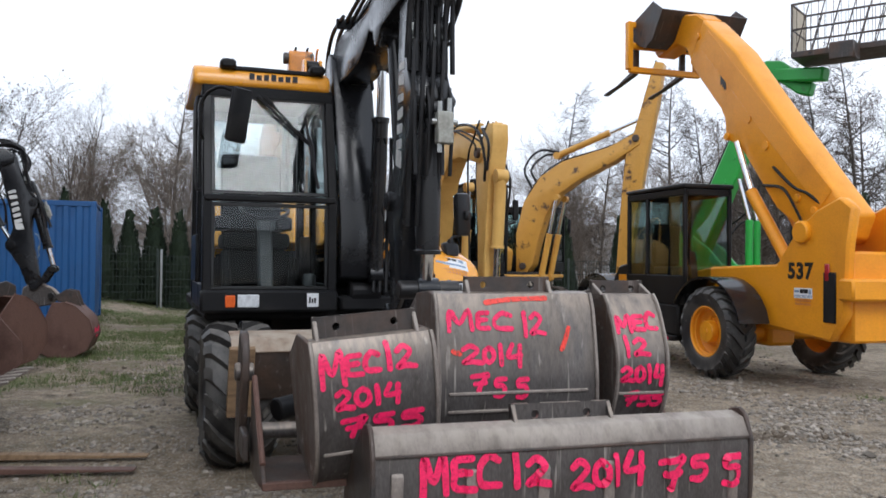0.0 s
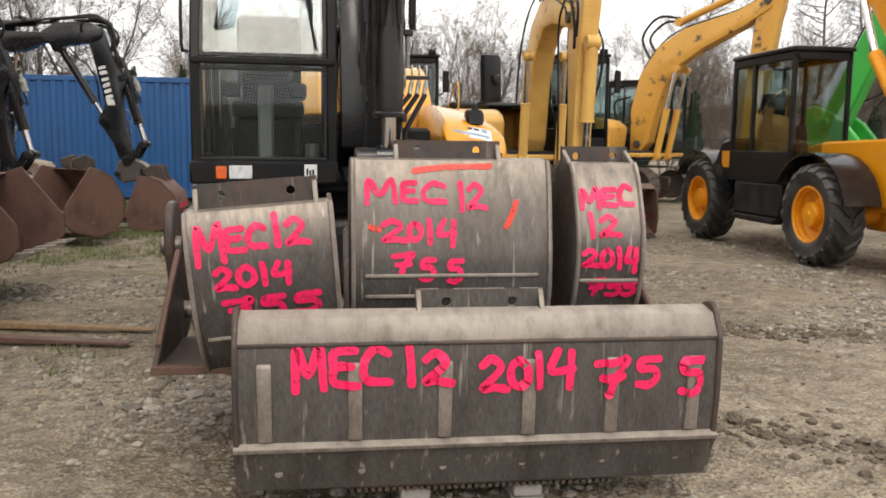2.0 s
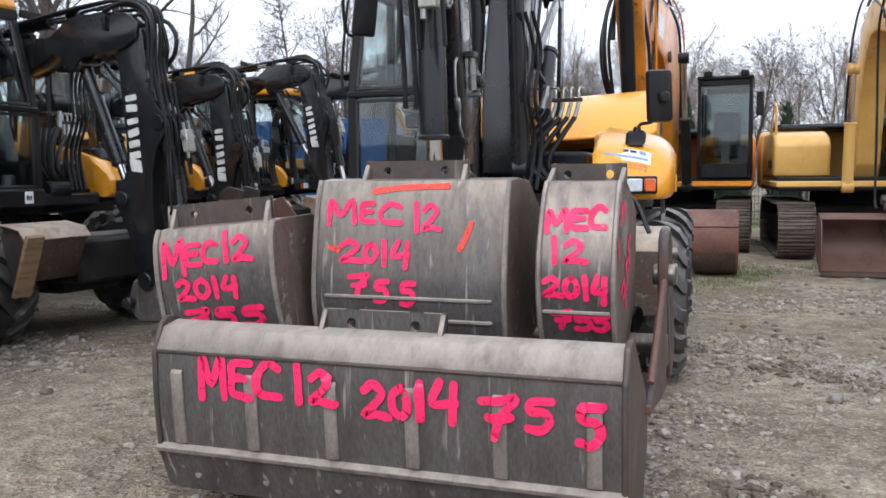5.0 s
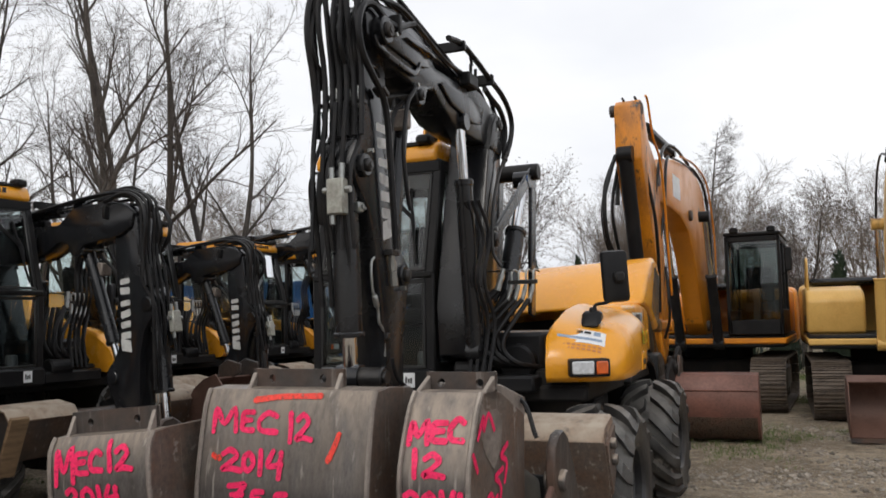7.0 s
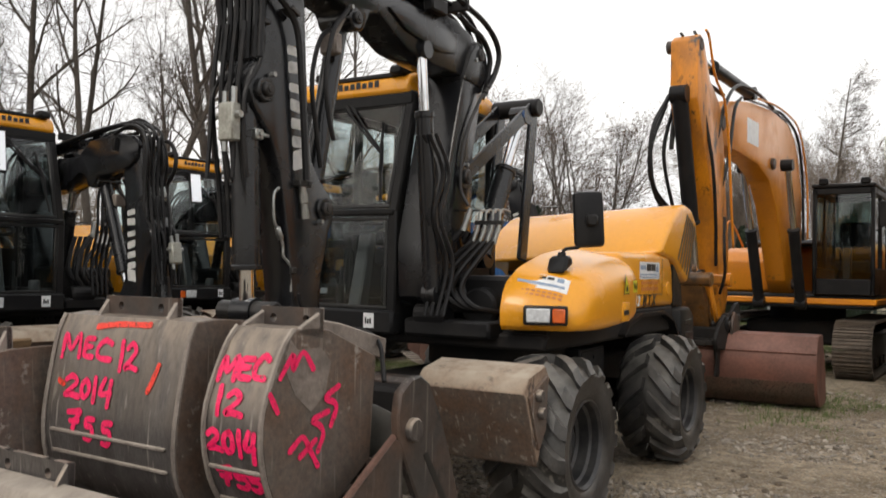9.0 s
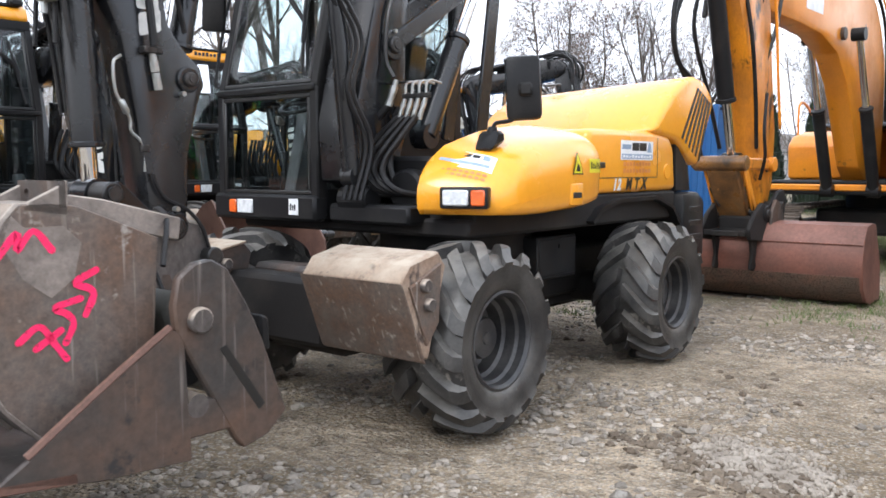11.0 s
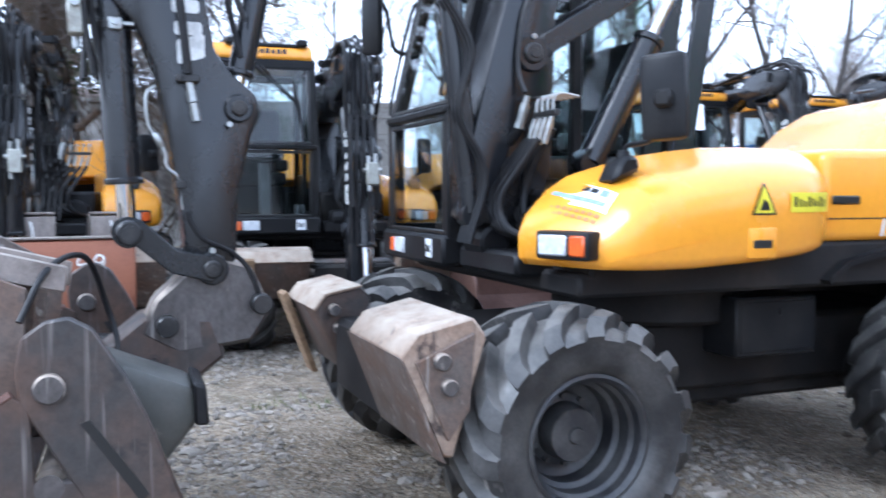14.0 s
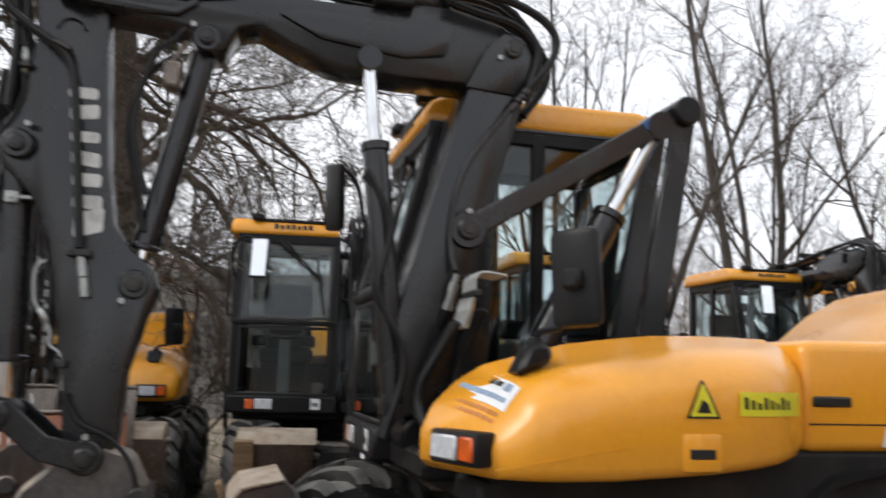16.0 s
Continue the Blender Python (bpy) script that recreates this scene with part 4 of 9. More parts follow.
    lettering(g, text, 0.032, onto)
    return g


grading_bucket(CM)
for x in (0.62, 1.07):
    bm = B()
    box(bm, 0, 0.125, 0, 0.34, 0, 0.042, 0.006)
    box(bm, 0.004, 0.121, 0.004, 0.336, 0.046, 0.098, 0.006)
    solo("timber_block", bm, GREY_WOOD, "grey weathered timber block under the grading bucket", "timber", group="blocks under the bucket", m=CM @ Matrix.Translation((x, 0.06, -0.003)))


OLIVE = shader("olive_grey_steel", (0.055, 0.055, 0.048), 0.55, second=(0.085, 0.08, 0.07), scale=4, third=(0.16, 0.14, 0.12), third_at=0.68, third_scale=5, bump=0.06)


def clamshell_bucket(m):
    """The shallow open bucket coupled to the excavator, in which the loose buckets stand."""
    x0, x1 = -0.39, 1.88
    g = thing("wide_bucket", m, "wide dark shallow steel bucket holding loose buckets, coupled to the excavator", "bucket")
    floor = [(0.52, 0.475), (0.80, 0.455), (0.95, 0.45), (1.10, 0.46)]
    bm = B()
    shell(bm, floor, x0 + 0.01, x1 - 0.01, 0.02)
    part("floor_plate", bm, STEEL_DARK, g, smooth=40)
    bm = B()
    prism(bm, [(0.46, 0.50), (0.74, 0.475), (0.74, 0.435), (0.46, 0.465)], x0, x1, 0.004)
    part("cutting_edge", bm, RUST, g, "rusty straight cutting edge")
    for x in (x0, x1 - 0.024):
        bm = B()
        prism(bm, [(0.47, 0.485), (0.59, 0.56), (0.69, 0.63), (0.88, 0.76), (1.10, 0.90), (1.15, 0.87), (1.17, 0.40), (0.81, 0.42)], x, x + 0.024, 0.005)
        part("side_plate", bm, STEEL_DARK, g)
        bm = B()
        tube(bm, [(x + 0.012, 0.58, 0.56), (x + 0.012, 0.88, 0.765), (x + 0.012, 1.10, 0.905)], 0.015, 6, 2)
        part("rim", bm, RUST, g)
    for x in (x0 - 0.035, x1 - 0.02):
        bm = B()
        prism(bm, [(1.12, 0.88), (1.11, 0.98), (1.13, 1.08), (1.20, 1.13), (1.27, 1.14), (1.34, 1.10), (1.43, 0.95), (1.50, 0.80), (1.61, 0.50), (1.52, 0.42), (1.40, 0.39), (1.36, 0.44)], x - 0.022, x + 0.022, 0.008)
        arm = part("jaw_arm", bm, STEEL_DARK, g, "dark slotted jaw arm with a pin")
        bm = B()
        prism(bm, [(1.295, 0.80), (1.325, 0.81), (1.50, 0.55), (1.47, 0.53)], x - 0.0235, x + 0.0235, 0)
        part("slot", bm, INK, arm)
        bm = B()
        cyl(bm, (x - 0.05, 1.21, 0.92), (x + 0.05, 1.21, 0.92), 0.05, seg=16, bev=0.008)
        part("pin", bm, STEEL, arm)
        bm = B()
        box(bm, x - 0.018, x + 0.018, 1.0, 1.36, 0.48, 0.62, 0.01)
        part("arm_foot", bm, STEEL_DARK, g)
    bm = B()
    cyl(bm, (x0, 1.20, 0.60), (x1, 1.20, 0.60), 0.045)
    part("cross_shaft", bm, STEEL, g)
    bm = B()
    prism(bm, [(1.02, 0.46), (1.05, 0.62), (1.50, 0.98), (1.80, 0.96), (1.86, 0.78), (1.50, 0.50)], 0.42, 0.76, 0.02)
    part("coupling_bracket", bm, STEEL_DARK, g)
    bm = B()
    prism(bm, [(1.20, 0.92), (1.27, 1.0), (1.66, 0.84), (1.68, 0.72), (1.52, 0.52), (1.28, 0.62)], 1.36, 1.64, 0.03, 2)
    house = part("cylinder_housing", bm, OLIVE, g, "olive-grey steel cylinder housing")
    bm = B()
    cyl(bm, (1.635, 1.5, 0.66), (1.642, 1.5, 0.66), 0.03, seg=14)
    part("hole", bm, INK, house)
    bm = B()
    prism(bm, [(1.655, 0.86), (1.70, 0.84), (1.71, 0.70), (1.66, 0.70)], 1.34, 1.66, 0.01)
    part("end_flange", bm, BLACK, house)
    for xa, xb in ((1.74, 0.80), (-0.25, 0.38)):
        bm = B()
        xm = (xa + xb) / 2
        cyl(bm, (xa, 1.25, 0.70), (xm, 1.40, 0.74), 0.065, seg=20, bev=0.008)
        c = part("jaw_cylinder", bm, BLACK, g)
        bm = B()
        cyl(bm, (xm, 1.40, 0.74), (xb, 1.54, 0.78), 0.035, seg=14)
        part("piston_rod", bm, CHROME, c, "bright chromed piston rod")
    bm = B()
    tube(bm, [(1.80, 1.12, 1.12), (1.7, 1.2, 1.28), (1.45, 1.3, 1.3), (1.3, 1.36, 1.12), (1.35, 1.4, 0.92), (1.6, 1.30, 0.74)], 0.011, 7, 6)
    part("hydraulic_hose", bm, HOSE, g)
    return g


clamshell_bucket(CM)
# pallet forks lying beside
for dx, dy in ((0, 0), (0.06, -0.44)):
    bm = B()
    prism(bm, [(0, 0.0), (1.28, 0.012), (1.28, 0.026), (0.05, 0.05), (0.05, 0.74), (0, 0.74)], -0.05, 0.05, 0.004)
    solo("pallet_fork", bm, RUST if dx else WOOD, "rusty tan steel pallet fork tine on the gravel", "fork", group="pallet forks", m=pose(-3.52 + dx, 6.45 + dy, 0.0, 0, 0, -84))


# ---- wheels ----
def tyre_mesh(R, W, rim_r, lugs, lug_h, name="tyre"):
    """Lug tyre about the x axis, from x = -W/2 to W/2: one moulded skin, its grid running along the slanted lugs."""
    h, base = W / 2, R - lug_h
    wall = base - rim_r
    # across: share of the half width, radius of the casing, share of the lug's height
    half = ((0.0, base + 0.004, 0.0), (0.06, base + 0.004, 0.0), (0.10, base + 0.003, 1.0), (0.35, base, 1.0), (0.62, base - 0.004, 0.97), (0.86, base - 0.018, 0.9), (0.97, base - 0.045, 0.75), (1.03, base - wall * 0.26, 0.30),
            (1.015, base - wall * 0.31, 0.0), (1.01, base - wall * 0.5, 0.0), (0.97, base - wall * 0.75, 0.0), (0.90, rim_r + 0.022, 0.0), (0.80, rim_r, 0.0))
    rows = [(-u, r, k) for u, r, k in half[:0:-1]] + list(half)
    marks = (0.0, 0.045, 0.25, 0.455, 0.5, 0.545, 0.75, 0.955)
    step = 2 * math.pi / lugs
    verts, faces = [], []
    for u, r, k in rows:
        reach = min(abs(u), 1.0)
        slant = step * (0.95 * reach + 0.25 * reach ** 2)
        for i in range(lugs):
            for q in marks:
                on = 0.02 < q < 0.48 if u < 0 else 0.52 < q < 0.98
                a = step * (i + q) + slant
                rr = r + (lug_h * k if on else 0.0)
                x = h * u + (0.012 * (1 if u > 0 else -1) if on and abs(u) > 1.02 else 0.0)
                verts.append((x, rr * math.cos(a), rr * math.sin(a)))
    n = lugs * len(marks)
    for j in range(len(rows) - 1):
        for i in range(n):
            faces.append((j * n + i, (j + 1) * n + i, (j + 1) * n + (i + 1) % n, j * n + (i + 1) % n))
    last = len(rows) - 1
    for i in range(n):
        faces.append((last * n + i, i, (i + 1) % n, last * n + (i + 1) % n))
    me = bpy.data.meshes.new(name)
    me.from_pydata(verts, [], faces)
    me.materials.append(RUBBER)
    me.polygons.foreach_set("use_smooth", [True] * len(me.polygons))
    me.set_sharp_from_angle(angle=radians(34))
    return me


def rim_mesh(rim_r, W, dish, material, name="rim"):
    h = W / 2
    bm = B()
    lathe(bm, [(rim_r + 0.012, h * 0.82), (rim_r + 0.018, h * 0.90), (rim_r + 0.004, h * 0.92), (rim_r - 0.012, h * 0.84), (rim_r - 0.014, h * 0.66), (rim_r - 0.030, h * 0.60), (rim_r - 0.032, h * 0.34), (rim_r - 0.052, h * 0.28), (rim_r - 0.056, dish + 0.012),
               (rim_r - 0.075, dish), (rim_r * 0.55, dish - 0.01), (rim_r * 0.5, dish - 0.01), (rim_r * 0.5, dish - 0.05), (rim_r - 0.06, dish - 0.06), (rim_r + 0.012, -h * 0.8)], 44, closed=True)
    bmesh.ops.recalc_face_normals(bm, faces=bm.faces)
    return mesh_of(name, bm, material, 30)


def hub_mesh(rim_r, dish, material, name="hub"):
    bm = B()
    lathe(bm, [(rim_r * 0.60, dish - 0.03), (rim_r * 0.60, dish + 0.012), (rim_r * 0.52, dish + 0.02), (rim_r * 0.47, dish + 0.024), (rim_r * 0.45, dish + 0.11), (rim_r * 0.42, dish + 0.125), (rim_r * 0.14, dish + 0.13), (rim_r * 0.12, dish + 0.14), (0.012, dish + 0.142)], 32)
    for i in range(10):
        a = 2 * math.pi * i / 10
        y, z = rim_r * 0.555 * math.cos(a), rim_r * 0.555 * math.sin(a)
        cyl(bm, (dish, y, z), (dish + 0.04, y, z), 0.012, seg=6)
    bmesh.ops.recalc_face_normals(bm, faces=bm.faces)
    return mesh_of(name, bm, material, 30)


EX_TYRE = tyre_mesh(0.535, 0.50, 0.262, 15, 0.060)
EX_RIM = rim_mesh(0.262, 0.50, -0.02, RIM_DIRTY)
EX_HUB = hub_mesh(0.262, -0.02, RIM_DIRTY)


def wheel(parent, place, outward, tyre, rim, hub, spin=0.0):
    m = Matrix.Translation(place) @ pose(0, 0, 0, spin, 0, 0 if outward > 0 else 180)
    t = part("tyre", tyre, None, parent, m=m)
    part("rim", rim, None, t)
    part("hub", hub, None, t)
    return t


def bars_text(bm, x0, x1, z0, z1, n, gap=0.25, m=None, wobble=True):
    """n short upright bars in a row, in the plane y = 0, towards -y."""
    w = (x1 - x0) / n
    for i in range(n):
        k = 0.12 * ((i * 5) % 3) if wobble else 0
        box(bm, x0 + i * w, x0 + (i + 1 - gap) * w, -0.0015, 0.0, z0, z1 - (z1 - z0) * k, 0, m=m)


def sticker(parent, m, w, h):
    """White hire-company sticker: plain shapes for its mark, bars for its writing."""
    bm = B()
    box(bm, 0, w, -0.001, 0.0, h * 0.42, h, 0.0, m=m)
    s = part("sticker", bm, WHITE, parent, "white printed sticker")
    for a, c in ((0.34, 0.54), (0.56, 0.78)):
        bm = B()
        box(bm, w * a, w * c, -0.003, -0.0015, h * 0.70, h * 0.94, 0, m=m)
        part("mark", bm, INK, s)
    bm = B()
    prism(bm, [(w * 0.8, h * 0.66), (w * 0.95, h * 0.66), (w * 0.92, h * 0.9), (w * 0.86, h * 0.97)], -0.003, -0.0015, 0, m=m, axis="y")
    part("mark", bm, GREY_BLUE, s)
    bm = B()
    box(bm, w * 0.04, w * 0.30, -0.003, -0.0015, h * 0.74, h * 0.88, 0, m=m)
    part("mark", bm, GREY_BLUE, s)
    bm = B()
    box(bm, w * 0.03, w * 0.97, -0.003, -0.0015, h * 0.46, h * 0.60, 0, m=m)
    part("mark", bm, GREY_BLUE, s, "faded blue printed strip")
    for i in range(10):
        bm = B()
        box(bm, w * (0.06 + 0.09 * i), w * (0.12 + 0.09 * i), -0.0045, -0.003, h * 0.49, h * (0.57 - 0.015 * (i % 3)), 0, m=m)
        part("printed_bar", bm, WHITE, s)
    bm = B()
    for z in (0.24, 0.04):
        bars_text(bm, w * 0.08, w * 0.95, h * z, h * (z + 0.13), 9, 0.3, m @ Matrix.Translation((0, -0.0012, 0)))
    part("printed_bars", bm, ORANGE_INK, s)


def frame_rect(bm, x0, x1, z0, z1, y, w, d, r=0.0):
    """A window frame in the x-z plane."""
    box(bm, x0, x1, y, y + d, z1 - w, z1, 0.006)
    box(bm, x0, x1, y, y + d, z0, z0 + w, 0.006)
    box(bm, x0, x0 + w, y, y + d, z0 + w, z1 - w, 0.006)
    box(bm, x1 - w, x1, y, y + d, z0 + w, z1 - w, 0.006)


def cab_of(ex, beacon=True):
    """Upright cab at the machine's right: x from -1.25 to -0.22, front near y = -1.15."""
    x0, x1, yf, yr = -1.25, -0.22, -1.17, 0.36
    bm = B()
    lean = 0.22
    knee = 1.98
    def post(xa, ya, xb, yb, w=0.075, d=0.09):
        beam(bm, (xa, ya, 1.16), (xb, yb, 2.86), w, d, 0.012)
    for x in (x0 + 0.05, x1 - 0.04):
        beam(bm, (x, yf + 0.05, 1.16), (x, yf + 0.05, knee + 0.02), 0.075, 0.09, 0.012)
        beam(bm, (x, yf + 0.05, knee - 0.02), (x, yf + 0.05 + lean, 2.86), 0.075, 0.09, 0.012)
    post(x0 + 0.05, yr - 0.05, x0 + 0.05, yr - 0.05)
    post(x1 - 0.04, yr - 0.05, x1 - 0.04, yr - 0.05)
    post(x1 - 0.04, -0.35, x1 - 0.04, -0.35, 0.06, 0.07)
    post(x0 + 0.05, -0.30, x0 + 0.05, -0.30, 0.06, 0.07)
    box(bm, x0, x1, yf - 0.03, yf + 0.09, 1.13, 1.30, 0.02)
    box(bm, x0 + 0.02, x1 - 0.02, yf - 0.012, yf + 0.06, 1.965, 2.015, 0.012)
    box(bm, x0 + 0.01, x1 - 0.01, yf + 0.20, yf + 0.30, 2.78, 2.88, 0.012)
    for x in (x0 + 0.02, x1 - 0.08):
        box(bm, x, x + 0.06, yf + 0.27, yr - 0.08, 2.79, 2.87, 0.01)
        box(bm, x, x + 0.06, yf + 0.09, yr - 0.05, 1.14, 1.34, 0.01)
    box(bm, x0 + 0.02, x1 - 0.02, yr - 0.10, yr - 0.02, 2.79, 2.87, 0.01)
    box(bm, x0 + 0.02, x1 - 0.02, yr - 0.10, yr - 0.02, 1.14, 1.55, 0.01)
    body = part("cab_frame", bm, BLACK, ex, "black cab frame")
    bm = B()
    box(bm, x0 + 0.06, x1 - 0.06, yf + 0.06, yr - 0.06, 1.12, 1.17, 0.01)
    part("cab_floor", bm, DECK, body)
    # glazing
    def pane(name, quad, mat=GLASS):
        b = B()
        n = (v3(quad[1]) - v3(quad[0])).cross(v3(quad[3]) - v3(quad[0])).normalized() * 0.005
        lo = [b.verts.new(v3(q)) for q in quad]
        hi = [b.verts.new(v3(q) + n) for q in quad]
        fs = [b.faces.new(lo[::-1]), b.faces.new(hi)] + [b.faces.new((lo[i], lo[(i + 1) % 4], hi[(i + 1) % 4], hi[i])) for i in range(4)]
        ob = part(name, b, mat, body)
        ob.visible_shadow = False
        return ob
    f = lambda z: yf + lean * max(0.0, z - knee) / (2.86 - knee) + 0.02
    pane("upper_windscreen", [(x0 + 0.08, f(2.01), 2.01), (x1 - 0.08, f(2.01), 2.01), (x1 - 0.08, f(2.79), 2.79), (x0 + 0.08, f(2.79), 2.79)])
    pane("lower_windscreen", [(x0 + 0.08, f(1.30), 1.30), (x1 - 0.08, f(1.30), 1.30), (x1 - 0.08, f(1.97), 1.97), (x0 + 0.08, f(1.97), 1.97)])
    for x, y in ((x0 + 0.05, 1), (x1 - 0.045, -1)):
        pane("front_side_window", [(x, yf + 0.10, 1.34), (x, -0.38, 1.34), (x, -0.38, 2.80), (x, yf + 0.30, 2.80)])
        pane("rear_side_window", [(x, -0.32, 1.75), (x, yr - 0.09, 1.75), (x, yr - 0.09, 2.80), (x, -0.32, 2.80)])
    pane("rear_window", [(x1 - 0.1, yr - 0.06, 1.56), (x0 + 0.1, yr - 0.06, 1.56), (x0 + 0.1, yr - 0.06, 2.79), (x1 - 0.1, yr - 0.06, 2.79)])
    for z0, z1 in ((1.30, 1.955), (2.02, 2.80)):
        bm = B()
        frame_rect(bm, x0 + 0.075, x1 - 0.075, z0, z1, 0, 0.028, 0.014)
        for v in bm.verts:
            v.co.y += f(v.co.z) - 0.012
        part("windscreen_seal", bm, INK, body)
    for x in (x0 + 0.012, x1 - 0.05):
        bm = B()
        box(bm, x, x + 0.035, -0.36, yr - 0.06, 1.34, 1.74, 0.01)
        part("lower_side_panel", bm, BLACK, body)
    # roof
    bm = B()
    prism(bm, [(yf + 0.19, 2.86), (yf + 0.18, 2.93), (yf + 0.22, 3.0), (yf + 0.32, 3.04), (yr - 0.1, 3.05), (yr + 0.02, 3.0), (yr + 0.03, 2.88)], x0 - 0.06, x1 - 0.03, 0.035, 3)
    roof = part("roof", bm, AMBER, ex, "amber-yellow cab roof", smooth=50)
    bm = B()
    box(bm, x0 + 0.02, x1 - 0.02, yf + 0.21, yr, 2.865, 2.885, 0.005)
    part("roof_lining", bm, GREY_PLASTIC, roof)
    bm = B()
    box(bm, x0 + 0.24, x1 - 0.17, yf + 0.21, yf + 0.27, 2.995, 3.03, 0.008)
    part("light_bar", bm, BLACK, roof)
    for x in (x0 + 0.20, x1 - 0.14):
        bm = B()
        box(bm, x - 0.06, x + 0.06, yf + 0.16, yf + 0.29, 3.0, 3.075, 0.02)
        part("work_lamp", bm, BLACK, roof)
    bm = B()
    bars_text(bm, x0 + 0.36, x1 - 0.28, 2.925, 2.975, 7, 0.3, Matrix.Translation((0, yf + 0.182, 0)))
    part("roof_logo", bm, INK, roof)
    if beacon:
        bm = B()
        cyl(bm, (x1 - 0.19, yf + 0.42, 3.11), (x1 - 0.09, yf + 0.42, 3.11), 0.055, seg=18, bev=0.008)
        lug = part("work_lamp", bm, BLACK, roof, "round black lamp between amber lugs")
        for x in (x1 - 0.215, x1 - 0.087):
            bm = B()
            prism(bm, [(yf + 0.34, 3.03), (yf + 0.36, 3.15), (yf + 0.40, 3.175), (yf + 0.44, 3.175), (yf + 0.48, 3.15), (yf + 0.50, 3.03)], x, x + 0.022, 0.006)
            part("lamp_lug", bm, AMBER, lug)
        bm = B()
        tube(bm, [(x0 + 0.2, yf + 0.66, 3.03), (x0 + 0.2, yf + 0.66, 3.14)], 0.008, 5, 2)
        part("antenna", bm, BLACK, roof)
    # lamps and plate below the windscreen
    bm = B()
    box(bm, x0 + 0.27, x0 + 0.43, yf - 0.045, yf - 0.028, 1.17, 1.265, 0.006)
    part("front_lamp", bm, LENS, body, "clear front lamp")
    bm = B()
    box(bm, x0 + 0.18, x0 + 0.255, yf - 0.042, yf - 0.028, 1.17, 1.26, 0.006)
    part("indicator", bm, ORANGE_LENS, body, "orange indicator lamp")
    bm = B()
    box(bm, x1 - 0.24, x1 - 0.15, yf - 0.036, yf - 0.03, 1.17, 1.275, 0.003)
    st = part("number_sticker", bm, WHITE, body, "white number sticker")
    bm = B()
    bars_text(bm, x1 - 0.225, x1 - 0.165, 1.2, 1.245, 3, 0.3, Matrix.Translation((0, yf - 0.0365, 0)))
    part("printed_bars", bm, INK, st)
    # wiper: two parallel arms and a hanging blade
    for d in (0.0, 0.05):
        bm = B()
        tube(bm, [(x0 + 0.43 + d, f(2.80) - 0.03, 2.80), (x0 + 0.50 + d, f(2.73) - 0.04, 2.725)], 0.017, 6, 2)
        tube(bm, [(x0 + 0.50 + d, f(2.73) - 0.04, 2.725), (x0 + 0.66 + d * 0.6, f(2.58) - 0.04, 2.57), (x1 - 0.205, f(2.42) - 0.035, 2.42 + d * 0.4)], 0.010, 6, 3)
        part("wiper_arm", bm, BLACK, body)
    bm = B()
    tube(bm, [(x1 - 0.235, f(2.66) - 0.022, 2.66), (x1 - 0.205, f(2.40) - 0.03, 2.40), (x1 - 0.15, f(2.08) - 0.022, 2.08)], 0.011, 6, 3)
    tube(bm, [(x1 - 0.215, f(2.5) - 0.03, 2.50), (x1 - 0.19, f(2.40) - 0.04, 2.40), (x1 - 0.185, f(2.28) - 0.03, 2.28)], 0.016, 6, 3)
    part("wiper_blade", bm, BLACK, body)
    # right-hand mirror
    bm = B()
    tube(bm, [(x0 + 0.03, yf + 0.19, 2.45), (x0 - 0.0, yf + 0.06, 2.46), (x0 + 0.0, yf + 0.0, 2.70), (x0 + 0.10, yf - 0.10, 2.79), (x0 + 0.20, yf - 0.15, 2.77)], 0.014, 7, 4)
    part("mirror_arm", bm, BLACK, ex)
    bm = B()
    box(bm, -0.085, 0.085, -0.02, 0.03, -0.20, 0.20, 0.03, 2)
    mm = Matrix.Translation((x0 + 0.25, yf - 0.18, 2.58)) @ (pose(0, 0, 0, 6, 6, 25) if beacon else pose(0, 0, 0, 9, 0, 172))
    mr = part("mirror", bm, BLACK, ex, "black wing mirror", m=mm)
    bm = B()
    box(bm, -0.07, 0.07, 0.031, 0.034, -0.18, 0.18, 0.01)
    part("mirror_glass", bm, MIRROR, mr)
    # grab rails
    bm = B()
    tube(bm, [(x0 + 0.0, yf + 0.06, 2.05), (x0 - 0.04, yf + 0.04, 2.1), (x0 - 0.04, yf + 0.18, 2.7), (x0 + 0.02, yf + 0.24, 2.78)], 0.012, 6, 3)
    part("grab_rail", bm, BLACK, body)
    # inside: seat, column, wheel, levers
    bm = B()
    box(bm, -1.02, -0.45, -0.32, 0.18, 1.62, 1.76, 0.04, 2)
    prism(bm, [(0.05, 1.74), (0.17, 1.74), (0.26, 2.42), (0.2, 2.5), (0.12, 2.42)], -1.0, -0.47, 0.04, 2)
    box(bm, -1.0, -0.47, -0.25, 0.12, 1.3, 1.62, 0.02)
    part("seat", bm, SEAT, body, "dark cloth driver's seat")
    bm = B()
    prism(bm, [(-1.0, 1.17), (-0.86, 1.17), (-0.74, 1.85), (-0.82, 1.88)], -0.79, -0.68, 0.015)
    part("steering_column", bm, GREY_PLASTIC, body)
    bm = B()
    c = Vector((-0.735, -0.78, 1.93))
    ring = [c + Vector((0.19 * math.cos(t), 0.17 * math.sin(t), 0.08 * math.sin(t))) for t in [2 * math.pi * i / 20 for i in range(21)]]
    tube(bm, ring, 0.016, 6, 1, curve=False)
    tube(bm, [c + Vector((-0.18, 0, 0)), c, c + Vector((0.18, 0, 0))], 0.014, 5, 2)
    part("steering_wheel", bm, BLACK, body)
